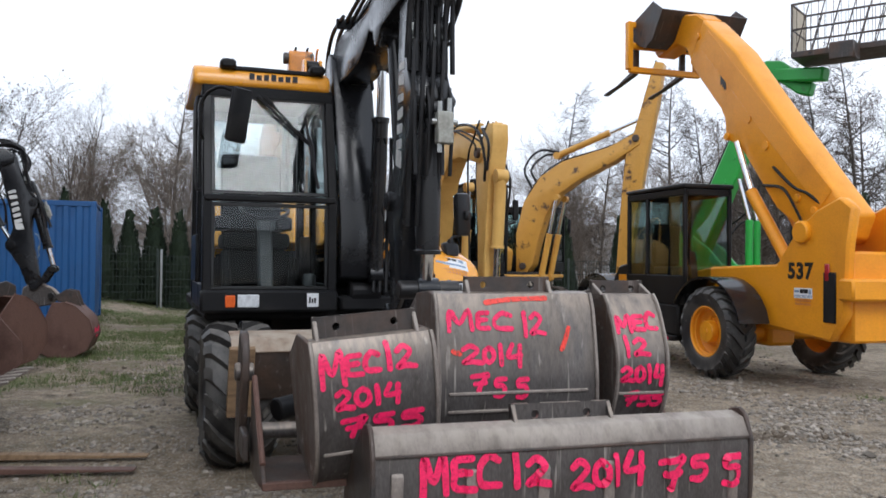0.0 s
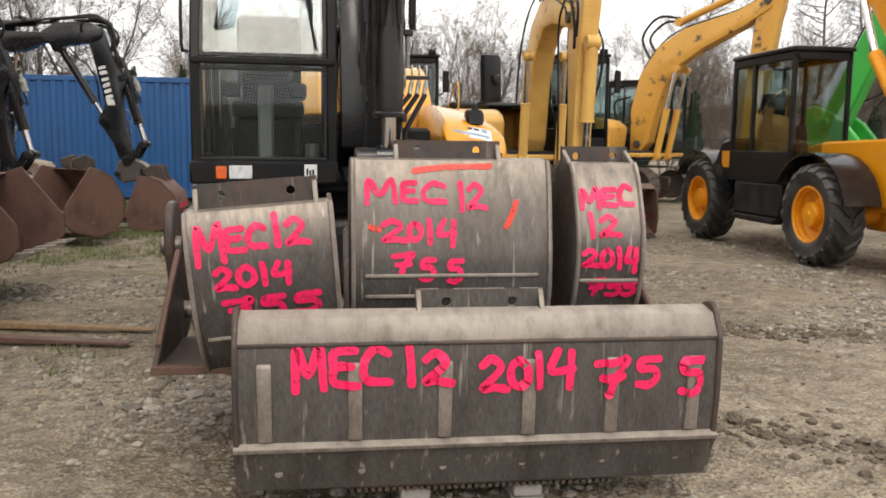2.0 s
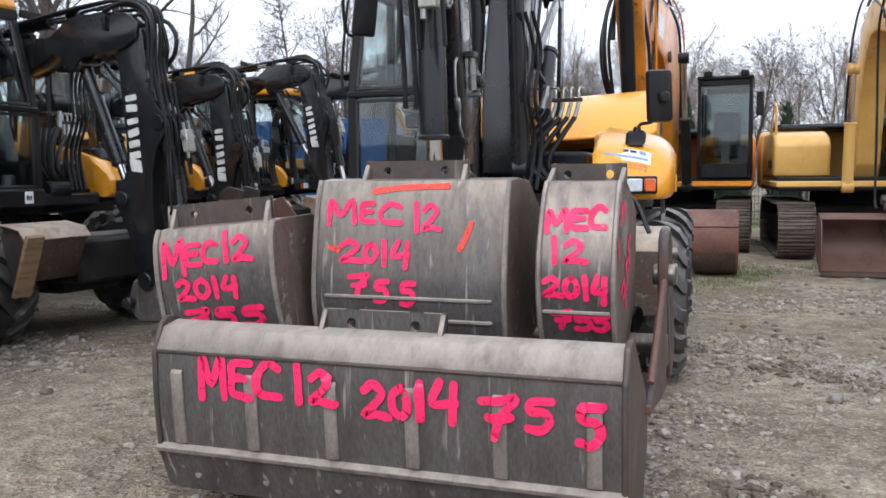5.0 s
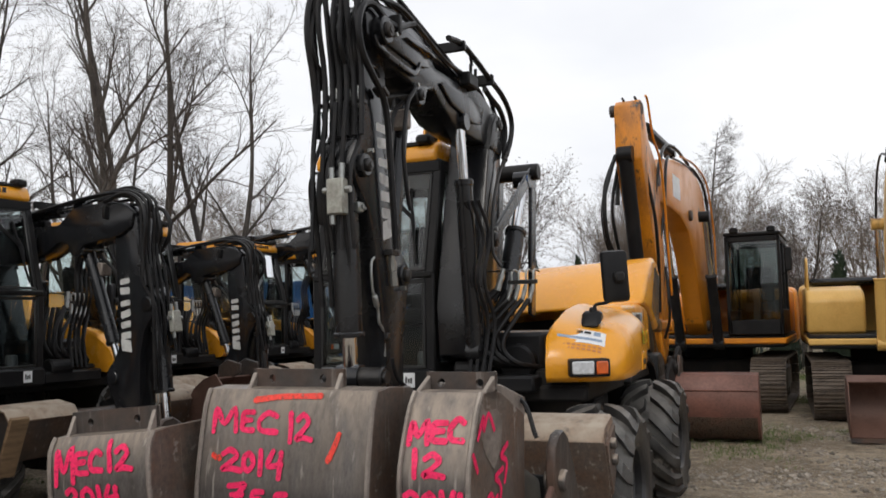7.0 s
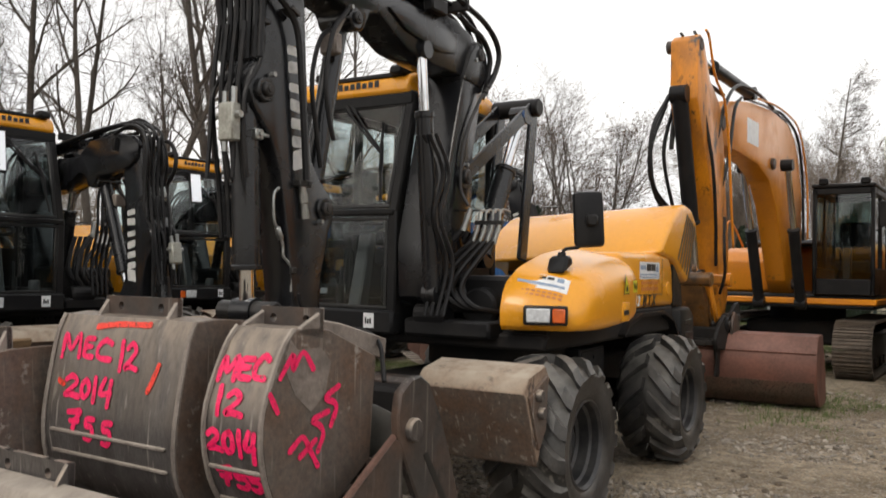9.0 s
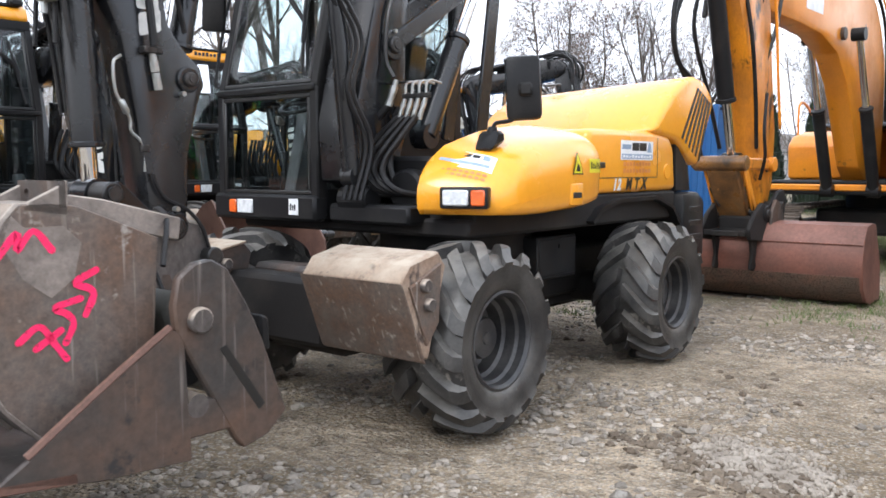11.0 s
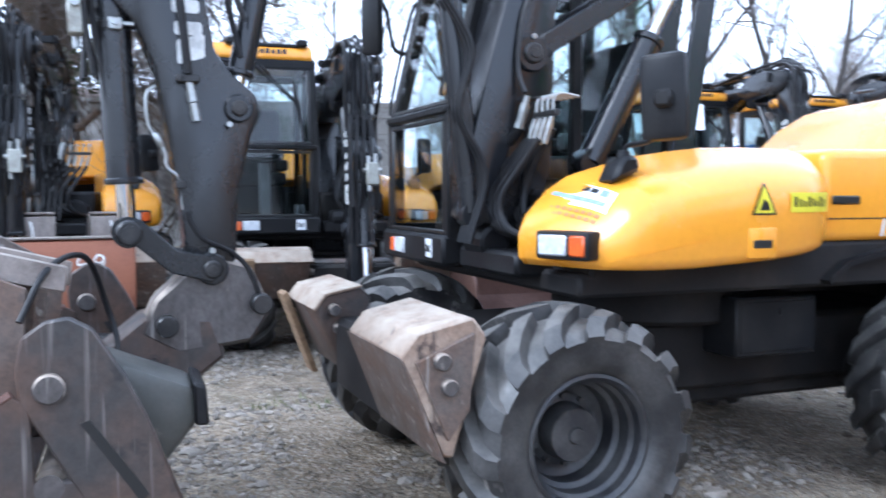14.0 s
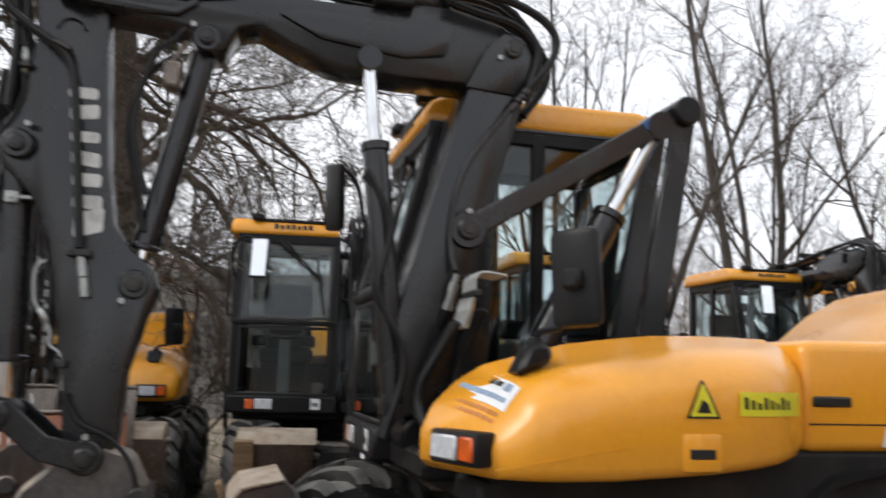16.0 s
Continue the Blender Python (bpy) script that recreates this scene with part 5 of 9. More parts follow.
    for x in (-1.02, -0.5):
        bm = B()
        cyl(bm, (x, -0.75, 1.17), (x, -0.74, 1.45), 0.045, 0.03, 10)
        cyl(bm, (x, -0.74, 1.45), (x, -0.72, 1.6), 0.018, seg=8)
        part("control_lever", bm, BLACK, body)
        bm = B()
        box(bm, x - 0.07, x + 0.07, -0.30, 0.1, 1.78, 1.9, 0.02)
        part("armrest", bm, BLACK, body)
    bm = B()
    cyl(bm, (-0.40, -0.95, 1.2), (-0.40, -0.95, 1.42), 0.055, seg=12, bev=0.02)
    part("bottle", bm, GREY_PLASTIC, body)
    return body


def steps(table, y):
    """Value at y in a table of (y, value), straight between its rows."""
    for (a, u), (b, v) in zip(table, table[1:]):
        if y <= b:
            return u + (v - u) * max(0.0, (y - a) / (b - a))
    return table[-1][1]


COVER_OUT = ((-1.135, 0.97), (-1.10, 1.045), (-1.0, 1.09), (-0.75, 1.115), (-0.3, 1.12), (0.0, 1.112), (0.1, 1.095), (0.2, 1.06), (0.3, 0.985), (0.38, 0.90), (0.42, 0.855))
COVER_TOP = ((-1.135, 1.38), (-1.10, 1.455), (-1.0, 1.545), (-0.9, 1.61), (-0.6, 1.70), (-0.2, 1.755), (0.1, 1.765), (0.42, 1.76))
COVER_LOW = ((-1.135, 1.24), (-1.10, 1.205), (-0.6, 1.20), (-0.15, 1.225), (0.1, 1.25), (0.42, 1.29))


def cover_x(y, z):
    """Outer face of the front cover, rolled in towards its top."""
    xo, zt, zb = steps(COVER_OUT, y), steps(COVER_TOP, y), steps(COVER_LOW, y)
    b = (zt - zb) * 0.55
    u = max(0.0, min(1.0, (z - (zt - b)) / b))
    return xo - 0.24 * (1 - (1 - u ** 2.4) ** (1 / 2.4))


FALL = 0.16


def cover_z(x, y):
    """Height of the front cover's top side."""
    xo, zt, zb = steps(COVER_OUT, y), steps(COVER_TOP, y), steps(COVER_LOW, y)
    b = (zt - zb) * 0.55
    w = max(0.0, min(1.0, 1 - (xo - x) / 0.24))
    u = (1 - w ** 2.4) ** (1 / 2.4)
    return zt - b + b * u - FALL * (x - 0.55) * u


def nose_sheet(bm, x0, x1, y0, y1, lift, n=8):
    """A thin sheet laid on the sloping nose."""
    g = [[bm.verts.new((x0 + (x1 - x0) * i / n, nose(x0 + (x1 - x0) * i / n, y0 + (y1 - y0) * j / 4) - lift * 0.6, cover_z(x0 + (x1 - x0) * i / n, y0 + (y1 - y0) * j / 4) + lift)) for i in range(n + 1)] for j in range(5)]
    for j in range(4):
        for i in range(n):
            bm.faces.new((g[j][i], g[j][i + 1], g[j + 1][i + 1], g[j + 1][i]))


def nose(x, y):
    """The nose runs back towards the machine's left."""
    return y + smoothstep(-0.75, -1.135, y) * (0.40 * (x - 0.58) - 0.025)


def cover_section(y):
    xo, zt, zb = steps(COVER_OUT, y), steps(COVER_TOP, y), steps(COVER_LOW, y)
    inner = 0.57 + 0.025 * smoothstep(-1.0, -1.135, y)
    pts = [(inner, zb), (inner, zt - 0.03), (inner + 0.03, zt)]
    b = (zt - zb) * 0.55
    for u in (1.0, 0.995, 0.97, 0.93, 0.86, 0.75, 0.6, 0.4, 0.0):
        z = zt - b + b * u
        x = max(cover_x(y, z), inner + 0.035)
        pts.append((x, z - FALL * (x - 0.55) * u))
    return pts + [(xo - 0.004, zb + 0.05), (xo - 0.02, zb + 0.015), (xo - 0.05, zb)]


def decal(bm, quad, lift, n=6):
    """A thin sheet over the cover's outer face: quad of (y, z)."""
    at = lambda u, v: tuple((1 - v) * ((1 - u) * quad[0][i] + u * quad[1][i]) + v * ((1 - u) * quad[3][i] + u * quad[2][i]) for i in (0, 1))
    g = [[bm.verts.new((cover_x(*at(i / n, j / n)) + lift, *at(i / n, j / n))) for i in range(n + 1)] for j in range(n + 1)]
    for j in range(n):
        for i in range(n):
            bm.faces.new((g[j][i], g[j][i + 1], g[j + 1][i + 1], g[j + 1][i]))


def covers_of(ex, stickers=True):
    """Amber engine covers at the machine's left and the tall hood behind the cab."""
    bm = B()
    rings = []
    for y in (-1.135, -1.125, -1.10, -1.06, -1.0, -0.9, -0.75, -0.55, -0.35, -0.15, 0.0, 0.06, 0.12, 0.18, 0.24, 0.30, 0.34, 0.38, 0.42):
        rings.append([bm.verts.new((x, nose(x, y), z)) for x, z in cover_section(y)])
    for a, b in zip(rings, rings[1:]):
        for j in range(len(a)):
            bm.faces.new((a[j], a[(j + 1) % len(a)], b[(j + 1) % len(a)], b[j]))
    bm.faces.new(rings[0])
    bm.faces.new(rings[-1][::-1])
    bmesh.ops.recalc_face_normals(bm, faces=bm.faces)
    cover = part("front_cover", bm, AMBER, ex, "rounded amber-yellow front cover", smooth=50)
    bm = B()
    decal(bm, [(-1.0, 1.245), (-0.5, 1.33), (-0.5, 1.337), (-1.0, 1.252)], 0.002)
    part("crease", bm, AMBER, cover)
    bm = B()
    prism(bm, [(0.425, 1.285), (0.425, 1.74), (0.5, 1.755), (1.5, 1.77), (1.80, 1.75), (1.90, 1.64), (1.95, 1.29)], 0.4, 0.85, 0.05, 3)
    rear = part("rear_cover", bm, AMBER, ex, "amber-yellow rear side cover", smooth=60)
    bm = B()
    cross = [(1.42, 1.765), (1.56, 1.90), (1.82, 2.10), (2.06, 2.22), (2.25, 2.27), (2.48, 2.24), (2.66, 2.12), (2.68, 2.02), (2.36, 1.49), (2.22, 1.53), (1.92, 1.70)]
    prism(bm, cross, -0.98, 0.875, 0.05, 3)
    for v in bm.verts:
        if v.co.x < -0.5:
            v.co.z -= 0.12 * ((-0.5 - v.co.x) / 0.48) ** 2
    hood = part("engine_hood", bm, AMBER, ex, "tall amber-yellow engine hood with slanted vents", smooth=60)
    for i in range(6):
        bm = B()
        y, z = 1.97 + i * 0.074, 1.73 - i * 0.036
        q = [(y, z), (y + 0.032, z - 0.014), (y + 0.36 - 0.020 * i, z + 0.43 + 0.014 * i), (y + 0.325 - 0.020 * i, z + 0.44 + 0.016 * i)]
        prism(bm, q, 0.86, 0.8785, 0)
        part("hood_vent", bm, INK, hood)
    bm = B()
    box(bm, -0.56, -0.40, -0.012, 0.004, -0.03, 0.03, 0.006, m=Matrix.Translation((-0.06, 2.235, 2.268)) @ pose(0, 0, 0, -76, 0, 0))
    part("lift_slot", bm, INK, hood)
    bm = B()
    prism(bm, [(1.955, 1.28), (1.94, 1.68), (2.0, 1.66), (2.22, 1.50), (2.28, 1.28)], -0.9, 0.84, 0.01)
    part("radiator_grille", bm, BLACK, ex, "black radiator mesh")
    # headlamp unit across the cover's slanted nose
    H = Matrix.Translation((0.885, -1.085, 1.306)) @ pose(0, 0, 0, 0, 0, 22.5)
    bm = B()
    box(bm, -0.142, 0.142, -0.02, 0.08, -0.062, 0.062, 0.014, 2, m=H)
    lamp = part("headlamp", bm, BLACK, cover, "rectangular headlamp with orange indicator")
    bm = B()
    box(bm, -0.122, 0.03, -0.032, -0.015, -0.045, 0.045, 0.008, m=H)
    part("lens", bm, LENS, lamp, "clear ribbed headlamp lens")
    bm = B()
    box(bm, 0.044, 0.126, -0.032, -0.015, -0.045, 0.045, 0.008, m=H)
    part("indicator", bm, ORANGE_LENS, lamp, "orange indicator lens")
    # recessed handle, latch, filler
    bm = B()
    box(bm, 1.10, 1.122, -0.29, -0.13, 1.24, 1.38, 0.02, 2)
    part("handle_recess", bm, AMBER, cover)
    bm = B()
    box(bm, 1.112, 1.1245, -0.265, -0.155, 1.285, 1.325, 0.004)
    part("handle", bm, INK, cover)
    bm = B()
    box(bm, 0.845, 0.862, 0.47, 0.66, 1.475, 1.52, 0.008)
    part("latch", bm, INK, rear)
    bm = B()
    cyl(bm, (0.845, 1.76, 1.45), (0.856, 1.76, 1.45), 0.065, seg=16, bev=0.003)
    part("filler_cap", bm, AMBER, rear)
    bm = B()
    box(bm, 0.848, 0.8515, 0.45, 1.56, 1.40, 1.407, 0)
    box(bm, 0.848, 0.8515, 1.56, 1.567, 1.40, 1.72, 0)
    part("panel_seam", bm, INK, rear)
    bm = B()
    decal(bm, [(-0.277, 1.435), (-0.133, 1.435), (-0.200, 1.575), (-0.210, 1.575)], 0.003)
    w = part("warning_sign", bm, INK, cover, "yellow warning triangle")
    bm = B()
    decal(bm, [(-0.262, 1.443), (-0.148, 1.443), (-0.201, 1.560), (-0.209, 1.560)], 0.0045)
    part("sign_field", bm, YELLOW_TAPE, w)
    bm = B()
    decal(bm, [(-0.235, 1.455), (-0.175, 1.455), (-0.185, 1.488), (-0.210, 1.505)], 0.006, 2)
    part("sign_symbol", bm, INK, w)
    if stickers:
        bm = B()
        decal(bm, [(-0.05, 1.445), (0.30, 1.445), (0.30, 1.535), (-0.05, 1.535)], 0.003, 12)
        tape = part("tape_sticker", bm, YELLOW_TAPE, cover, "yellow sticker strip")
        bm = B()
        for i in range(8):
            y = -0.03 + i * 0.031
            decal(bm, [(y, 1.47), (y + 0.018, 1.47), (y + 0.018, 1.515 - 0.01 * (i % 3)), (y, 1.515 - 0.01 * (i % 3))], 0.0045, 2)
        part("printed_bars", bm, INK, tape)
        side = pose(0.8525, 0.91, 1.43, 0, 0, 90)
        sticker(rear, side, 0.56, 0.255)
        # sloping sticker on the nose
        bm = B()
        nose_sheet(bm, 0.625, 0.965, -1.035, -0.915, 0.004)
        card = part("sticker", bm, WHITE, cover, "white printed sticker")
        for x0, x1, y0, y1, mt in ((0.76, 0.81, -0.955, -0.93, INK), (0.82, 0.865, -0.955, -0.93, INK), (0.885, 0.93, -0.965, -0.925, GREY_BLUE), (0.645, 0.945, -1.012, -0.992, GREY_BLUE)):
            bm = B()
            nose_sheet(bm, x0, x1, y0, y1, 0.006, 4)
            part("mark", bm, mt, card)
        bm = B()
        for y in (-1.062, -1.087):
            for i in range(9):
                nose_sheet(bm, 0.65 + 0.034 * i, 0.673 + 0.034 * i, y, y + 0.014, 0.004, 1)
        part("printed_bars", bm, ORANGE_INK, card)
    # model lettering on the rear cover
    for txt, y, size, mt in (("12", 0.79, 0.115, LETTER), ("MTX", 1.0, 0.125, INK)):
        cu = bpy.data.curves.new("lettering", "FONT")
        cu.body, cu.size, cu.extrude, cu.shear, cu.space_character, cu.offset = txt, size, 0.001, 0.3, 1.75 if txt == "MTX" else 1.2, 0.005
        tmp = bpy.data.objects.new("tmp", cu)
        me = bpy.data.meshes.new_from_object(tmp)
        bpy.data.objects.remove(tmp)
        me.materials.clear()
        me.materials.append(mt)
        part("model_lettering", me, None, rear, "slanted model lettering", m=Matrix.Translation((0.8525, y, 1.315)) @ pose(0, 0, 0, 90, 0, 90))
    # left mirror on its stalk
    bm = B()
    prism(bm, [(-0.87, 1.57), (-0.71, 1.63), (-0.73, 1.70), (-0.81, 1.69)], 0.78, 0.92, 0.02)
    cyl(bm, (0.85, -0.77, 1.63), (0.86, -0.77, 1.72), 0.045, 0.025, seg=14)
    tube(bm, [(0.86, -0.77, 1.70), (0.88, -0.76, 1.74), (0.97, -0.70, 1.77), (0.995, -0.68, 1.92)], 0.013, 6, 4)
    part("mirror_stalk", bm, BLACK, ex)
    bm = B()
    box(bm, -0.105, 0.105, -0.03, 0.035, -0.19, 0.19, 0.04, 2)
    box(bm, -0.03, 0.05, -0.07, -0.02, -0.05, 0.03, 0.015)
    mm = Matrix.Translation((1.005, -0.665, 1.945)) @ pose(0, 0, 0, 0, -3, 36)
    mr = part("mirror", bm, BLACK, ex, "large black wing mirror", m=mm)
    bm = B()
    box(bm, -0.085, 0.085, 0.036, 0.039, -0.165, 0.165, 0.01)
    part("mirror_glass", bm, MIRROR, mr)


def chassis_of(ex):
    bm = B()
    box(bm, -0.42, 0.42, -1.75, 1.85, 0.48, 0.86, 0.03)
    box(bm, -0.34, 0.34, -1.5, 1.5, 0.38, 0.5, 0.03)
    part("chassis", bm, DECK, ex, "dirty black chassis")
    bm = B()
    cyl(bm, (0, 0, 0.85), (0, 0, 1.06), 0.56, seg=40, bev=0.02)
    part("slew_ring", bm, DECK, ex)
    for y in (-1.19, 1.19):
        bm = B()
        cyl(bm, (-0.85, y, 0.53), (0.85, y, 0.53), 0.13, seg=18)
        box(bm, -0.3, 0.3, y - 0.2, y + 0.2, 0.36, 0.7, 0.05)
        part("axle", bm, DECK, ex)
    for s in (-1, 1):
        for i, y in enumerate((-1.19, 1.19)):
            wheel(ex, (s * 0.965, y + (0.06 if i == 0 else 0.03), 0.53), s, EX_TYRE, EX_RIM, EX_HUB, spin=13 * i + 20 * s)
    bm = B()
    box(bm, -1.2, 0.84, -0.98, 2.0, 1.06, 1.17, 0.02)
    box(bm, 0.45, 0.84, -0.92, 1.95, 1.13, 1.29, 0.02)
    part("upper_deck", bm, DECK, ex, "black upper deck")
    bm = B()
    shell(bm, [(0.42, 1.10), (0.55, 1.19), (0.85, 1.25), (1.5, 1.255), (1.80, 1.17), (2.0, 0.98)], 0.55, 0.90, -0.03)
    part("fender", bm, BLACK, ex)
    bm = B()
    box(bm, 0.38, 0.672, 0.045, 0.58, 0.69, 1.0, 0.012)
    tb = part("tool_box", bm, BLACK, ex, "black steel tool box")
    bm = B()
    box(bm, 0.670, 0.678, 0.07, 0.555, 0.715, 0.975, 0.004)
    cyl(bm, (0.672, 0.33, 0.92), (0.686, 0.33, 0.92), 0.018, seg=10)
    part("lid", bm, BLACK, tb)
    bm = B()
    prism(bm, [(1.96, 0.68), (1.95, 1.265), (2.28, 1.275), (2.42, 1.20), (2.44, 0.72), (2.36, 0.64)], -1.05, 0.92, 0.04, 2)
    tail = part("counterweight", bm, BLACK, ex, "black counterweight with vents")
    for z in (0.86, 0.98, 1.10):
        bm = B()
        box(bm, 0.913, 0.924, 2.08, 2.34, z, z + 0.05, 0.004)
        part("vent", bm, INK, tail)
    # stabilisers folded up in front of the wheels
    for s in (-1, 1):
        xa, xb = (0.44, 1.13) if s > 0 else (-1.03, -0.42)
        bm = B()
        if s > 0:
            prism(bm, [(-1.92, 0.92), (-1.85, 1.01), (-1.62, 1.06), (-1.56, 0.98), (-1.70, 0.515), (-1.75, 0.525)], xa, xb, 0.012)
        else:
            prism(bm, [(-1.86, 0.90), (-1.80, 0.98), (-1.60, 1.02), (-1.54, 0.95), (-1.66, 0.55), (-1.71, 0.56)], xa, xb, 0.012)
        st = part("stabiliser_foot", bm, CLAY if s > 0 else STEEL_DARK, ex, "clay-smeared folded stabiliser foot" if s > 0 else "dark scratched folded stabiliser foot")
        bm = B()
        xe = xb
        if s > 0:
            prism(bm, [(-1.86, 0.90), (-1.62, 1.0), (-1.64, 0.70), (-1.73, 0.59)], xe - 0.004, xe + 0.018, 0.004)
            part("end_cheek", bm, STEEL_RUSTY, st)
            bm = B()
            prism(bm, [(-1.905, 0.905), (-1.925, 0.925), (-1.765, 0.515), (-1.735, 0.50)], xa - 0.01, xb + 0.012, 0.004)
            part("wear_plate", bm, STEEL_RUSTY, st, "rusty clay-smeared sole plate")
        else:
            prism(bm, [(-1.875, 0.905), (-1.81, 0.99), (-1.60, 1.03), (-1.60, 1.018), (-1.80, 0.975), (-1.86, 0.895)], xa - 0.05, xe + 0.02, 0.003)
            part("top_plate", bm, CLAY, st, "pale clay-smeared top plate")
            bm = B()
            prism(bm, [(-1.93, 0.93), (-1.90, 0.95), (-1.72, 0.46), (-1.75, 0.45)], xa - 0.07, xa + 0.10, 0.004)
            part("wear_plate", bm, WOOD, st, "tan clay-covered end plate")
        bm = B()
        for yy, zz in ((-1.76, 0.90), (-1.73, 0.80)):
            cyl(bm, (xe, yy, zz), (xe + 0.05, yy, zz), 0.035, seg=12, bev=0.006)
        part("pivot_bolt", bm, STEEL, st)
        bm = B()
        beam(bm, (s * 0.35, -1.55, 0.70), (s * 0.80, -1.62, 0.86), 0.2, 0.22, 0.02)
        part("stabiliser_arm", bm, STEEL_DARK, ex)
    bm = B()
    box(bm, -0.38, 0.42, -1.58, -1.40, 0.48, 0.9, 0.03)
    part("stabiliser_frame", bm, STEEL_DARK, ex)
    # valve block and black platework between cab and cover
    bm = B()
    box(bm, -0.16, 0.50, -0.85, 0.3, 1.15, 1.55, 0.03)
    cyl(bm, (0.32, -0.95, 1.33), (0.32, -0.70, 1.33), 0.14, seg=20, bev=0.02)
    cyl(bm, (-0.1, -1.05, 1.28), (0.15, -1.05, 1.28), 0.09, seg=16, bev=0.02)
    box(bm, -0.18, 0.5, -1.12, -0.7, 1.13, 1.25, 0.02)
    part("boom_foot", bm, BLACK, ex)


BOOM_M = pose(0.139, -0.656, 0.048, 0.34, -0.2, -0.09)
VALVE_M = pose(0.285, -0.73, 0.03, 0, 0, -3)


def boom_of(ex, dy=0.0, dz=0.0, detail=True, swing=0.0):
    """Three-piece boom folded over in front, drawn in its own plane (y to the rear, z up); dy, dz shift it for lower poses."""
    M = BOOM_M @ Matrix.Translation((0, dy, dz))
    S = M @ Matrix.Translation((0, -2.0, 3.28)) @ pose(0, 0, 0, swing, 0, 0) @ Matrix.Translation((0, 2.0, -3.28))
    def plate(name, pts, xa, xb, mat=CHARCOAL, bev=0.018, label="", parent=ex, at=M):
        bm = B()
        prism(bm, pts, xa, xb, bev, 2, m=at)
        return part(name, bm, mat, parent, label)
    # first boom (tower)
    tower = plate("lower_boom", [(0.17, 2.98), (0.12, 3.16), (0.03, 3.22), (-0.07, 3.16), (-0.15, 2.98), (-0.22, 2.80), (-0.38, 2.26), (-0.52, 1.72), (-0.5, 1.35 - dz * 0.3), (-0.2, 1.25 - dz * 0.3), (-0.06, 1.6), (-0.04, 2.1), (-0.03, 2.41), (0.10, 2.86)], -0.33, 0.0, label="charcoal lower boom")
    # second boom
    main = plate("upper_boom", [(0.14, 3.10), (0.10, 3.19), (0.0, 3.25), (-0.25, 3.31), (-0.42, 3.31), (-0.62, 3.27), (-1.15, 3.27), (-1.36, 3.42), (-1.75, 3.45), (-2.0, 3.42), (-2.14, 3.33), (-2.12, 3.20), (-1.97, 3.12), (-1.7, 3.09),
                           (-1.5, 3.06), (-1.40, 2.95), (-1.33, 2.97), (-1.28, 3.08), (-1.18, 3.11), (-1.02, 3.03), (-0.85, 2.96), (-0.5, 2.93), (-0.1, 2.93), (0.06, 2.97)], -0.29, -0.03, label="charcoal upper boom")
    plate("boom_stiffener", [(-0.25, 3.20), (-0.55, 3.20), (-1.0, 3.21), (-1.1, 3.17), (-0.9, 3.07), (-0.5, 3.02), (-0.3, 3.05)], -0.028, -0.008, bev=0.012, parent=main)
    plate("boom_stiffener", [(-1.25, 3.33), (-1.55, 3.37), (-1.95, 3.33), (-1.9, 3.20), (-1.5, 3.18), (-1.3, 3.22)], -0.028, -0.008, bev=0.012, parent=main)
    plate("boom_ear", [(-0.2, 2.9), (-0.1, 3.1), (0.0, 3.2), (0.13, 3.14), (0.15, 3.0), (0.05, 2.88)], -0.005, 0.012, bev=0.008, parent=tower)
    # stick
    stick = plate("stick", [(-2.15, 3.25), (-2.08, 3.36), (-1.95, 3.40), (-1.86, 3.30), (-1.84, 3.0), (-1.80, 2.4), (-1.76, 2.14), (-1.68, 2.03), (-1.58, 1.95), (-1.555, 1.86), (-1.60, 1.76), (-1.67, 1.5), (-1.68, 1.25), (-1.70, 1.1), (-1.80, 1.04), (-1.90, 1.10),
                            (-1.91, 1.30), (-1.96, 1.70), (-2.02, 2.05), (-2.10, 2.24), (-2.22, 2.36), (-2.27, 2.46), (-2.24, 2.56), (-2.17, 2.66), (-2.14, 2.95)], -0.26, -0.06, label="charcoal dipper stick with pale lettering", at=S)
    # lettering bars along the stick
    for i, (size, lean) in enumerate(((0.12, 0.03), (0.072, 0.0), (0.07, 0.0), (0.075, -0.012), (0.06, 0.0), (0.075, 0.012), (0.062, 0.0))):
        z = 2.07 + 0.098 * i + (0.03 if i else 0)
        y = -1.925 - 0.010 * i
        for face in (-0.0595, -0.2615):
            bm = B()
            prism(bm, [(y + 0.008, z), (y, z + 0.012), (y, z + size - 0.024), (y + 0.008, z + size - 0.012), (y + 0.112, z + size - 0.012 + lean), (y + 0.12, z + size - 0.024 + lean), (y + 0.12, z + 0.012 + lean), (y + 0.112, z + lean)], face, face + 0.001, 0, m=S)
            part("logo_bar", bm, LETTER, stick, "pale letter-sized bar")
    # pins, each with its welded boss and a keeper bolt
    def pin(y, z, r=0.05, xa=-0.30, xb=0.03, parent=main, keep=(0.0, 0.085)):
        at = S if parent is stick else M
        bm = B()
        cyl(bm, at @ Vector((xa - 0.004, y, z)), at @ Vector((xb - 0.022, y, z)), r * 1.45, seg=24, bev=0.008)
        part("pin_boss", bm, CHARCOAL, parent)
        bm = B()
        cyl(bm, at @ Vector((xa, y, z)), at @ Vector((xb, y, z)), r * 0.82, seg=20, bev=0.008)
        cyl(bm, at @ Vector((xb - 0.002, y, z)), at @ Vector((xb + 0.006, y, z)), r * 0.42, seg=12, bev=0.002)
        part("pivot_pin", bm, PIN, parent)
        bm = B()
        cyl(bm, at @ Vector((xb - 0.04, y + keep[0], z + keep[1])), at @ Vector((xb - 0.006, y + keep[0], z + keep[1])), 0.014, seg=6)
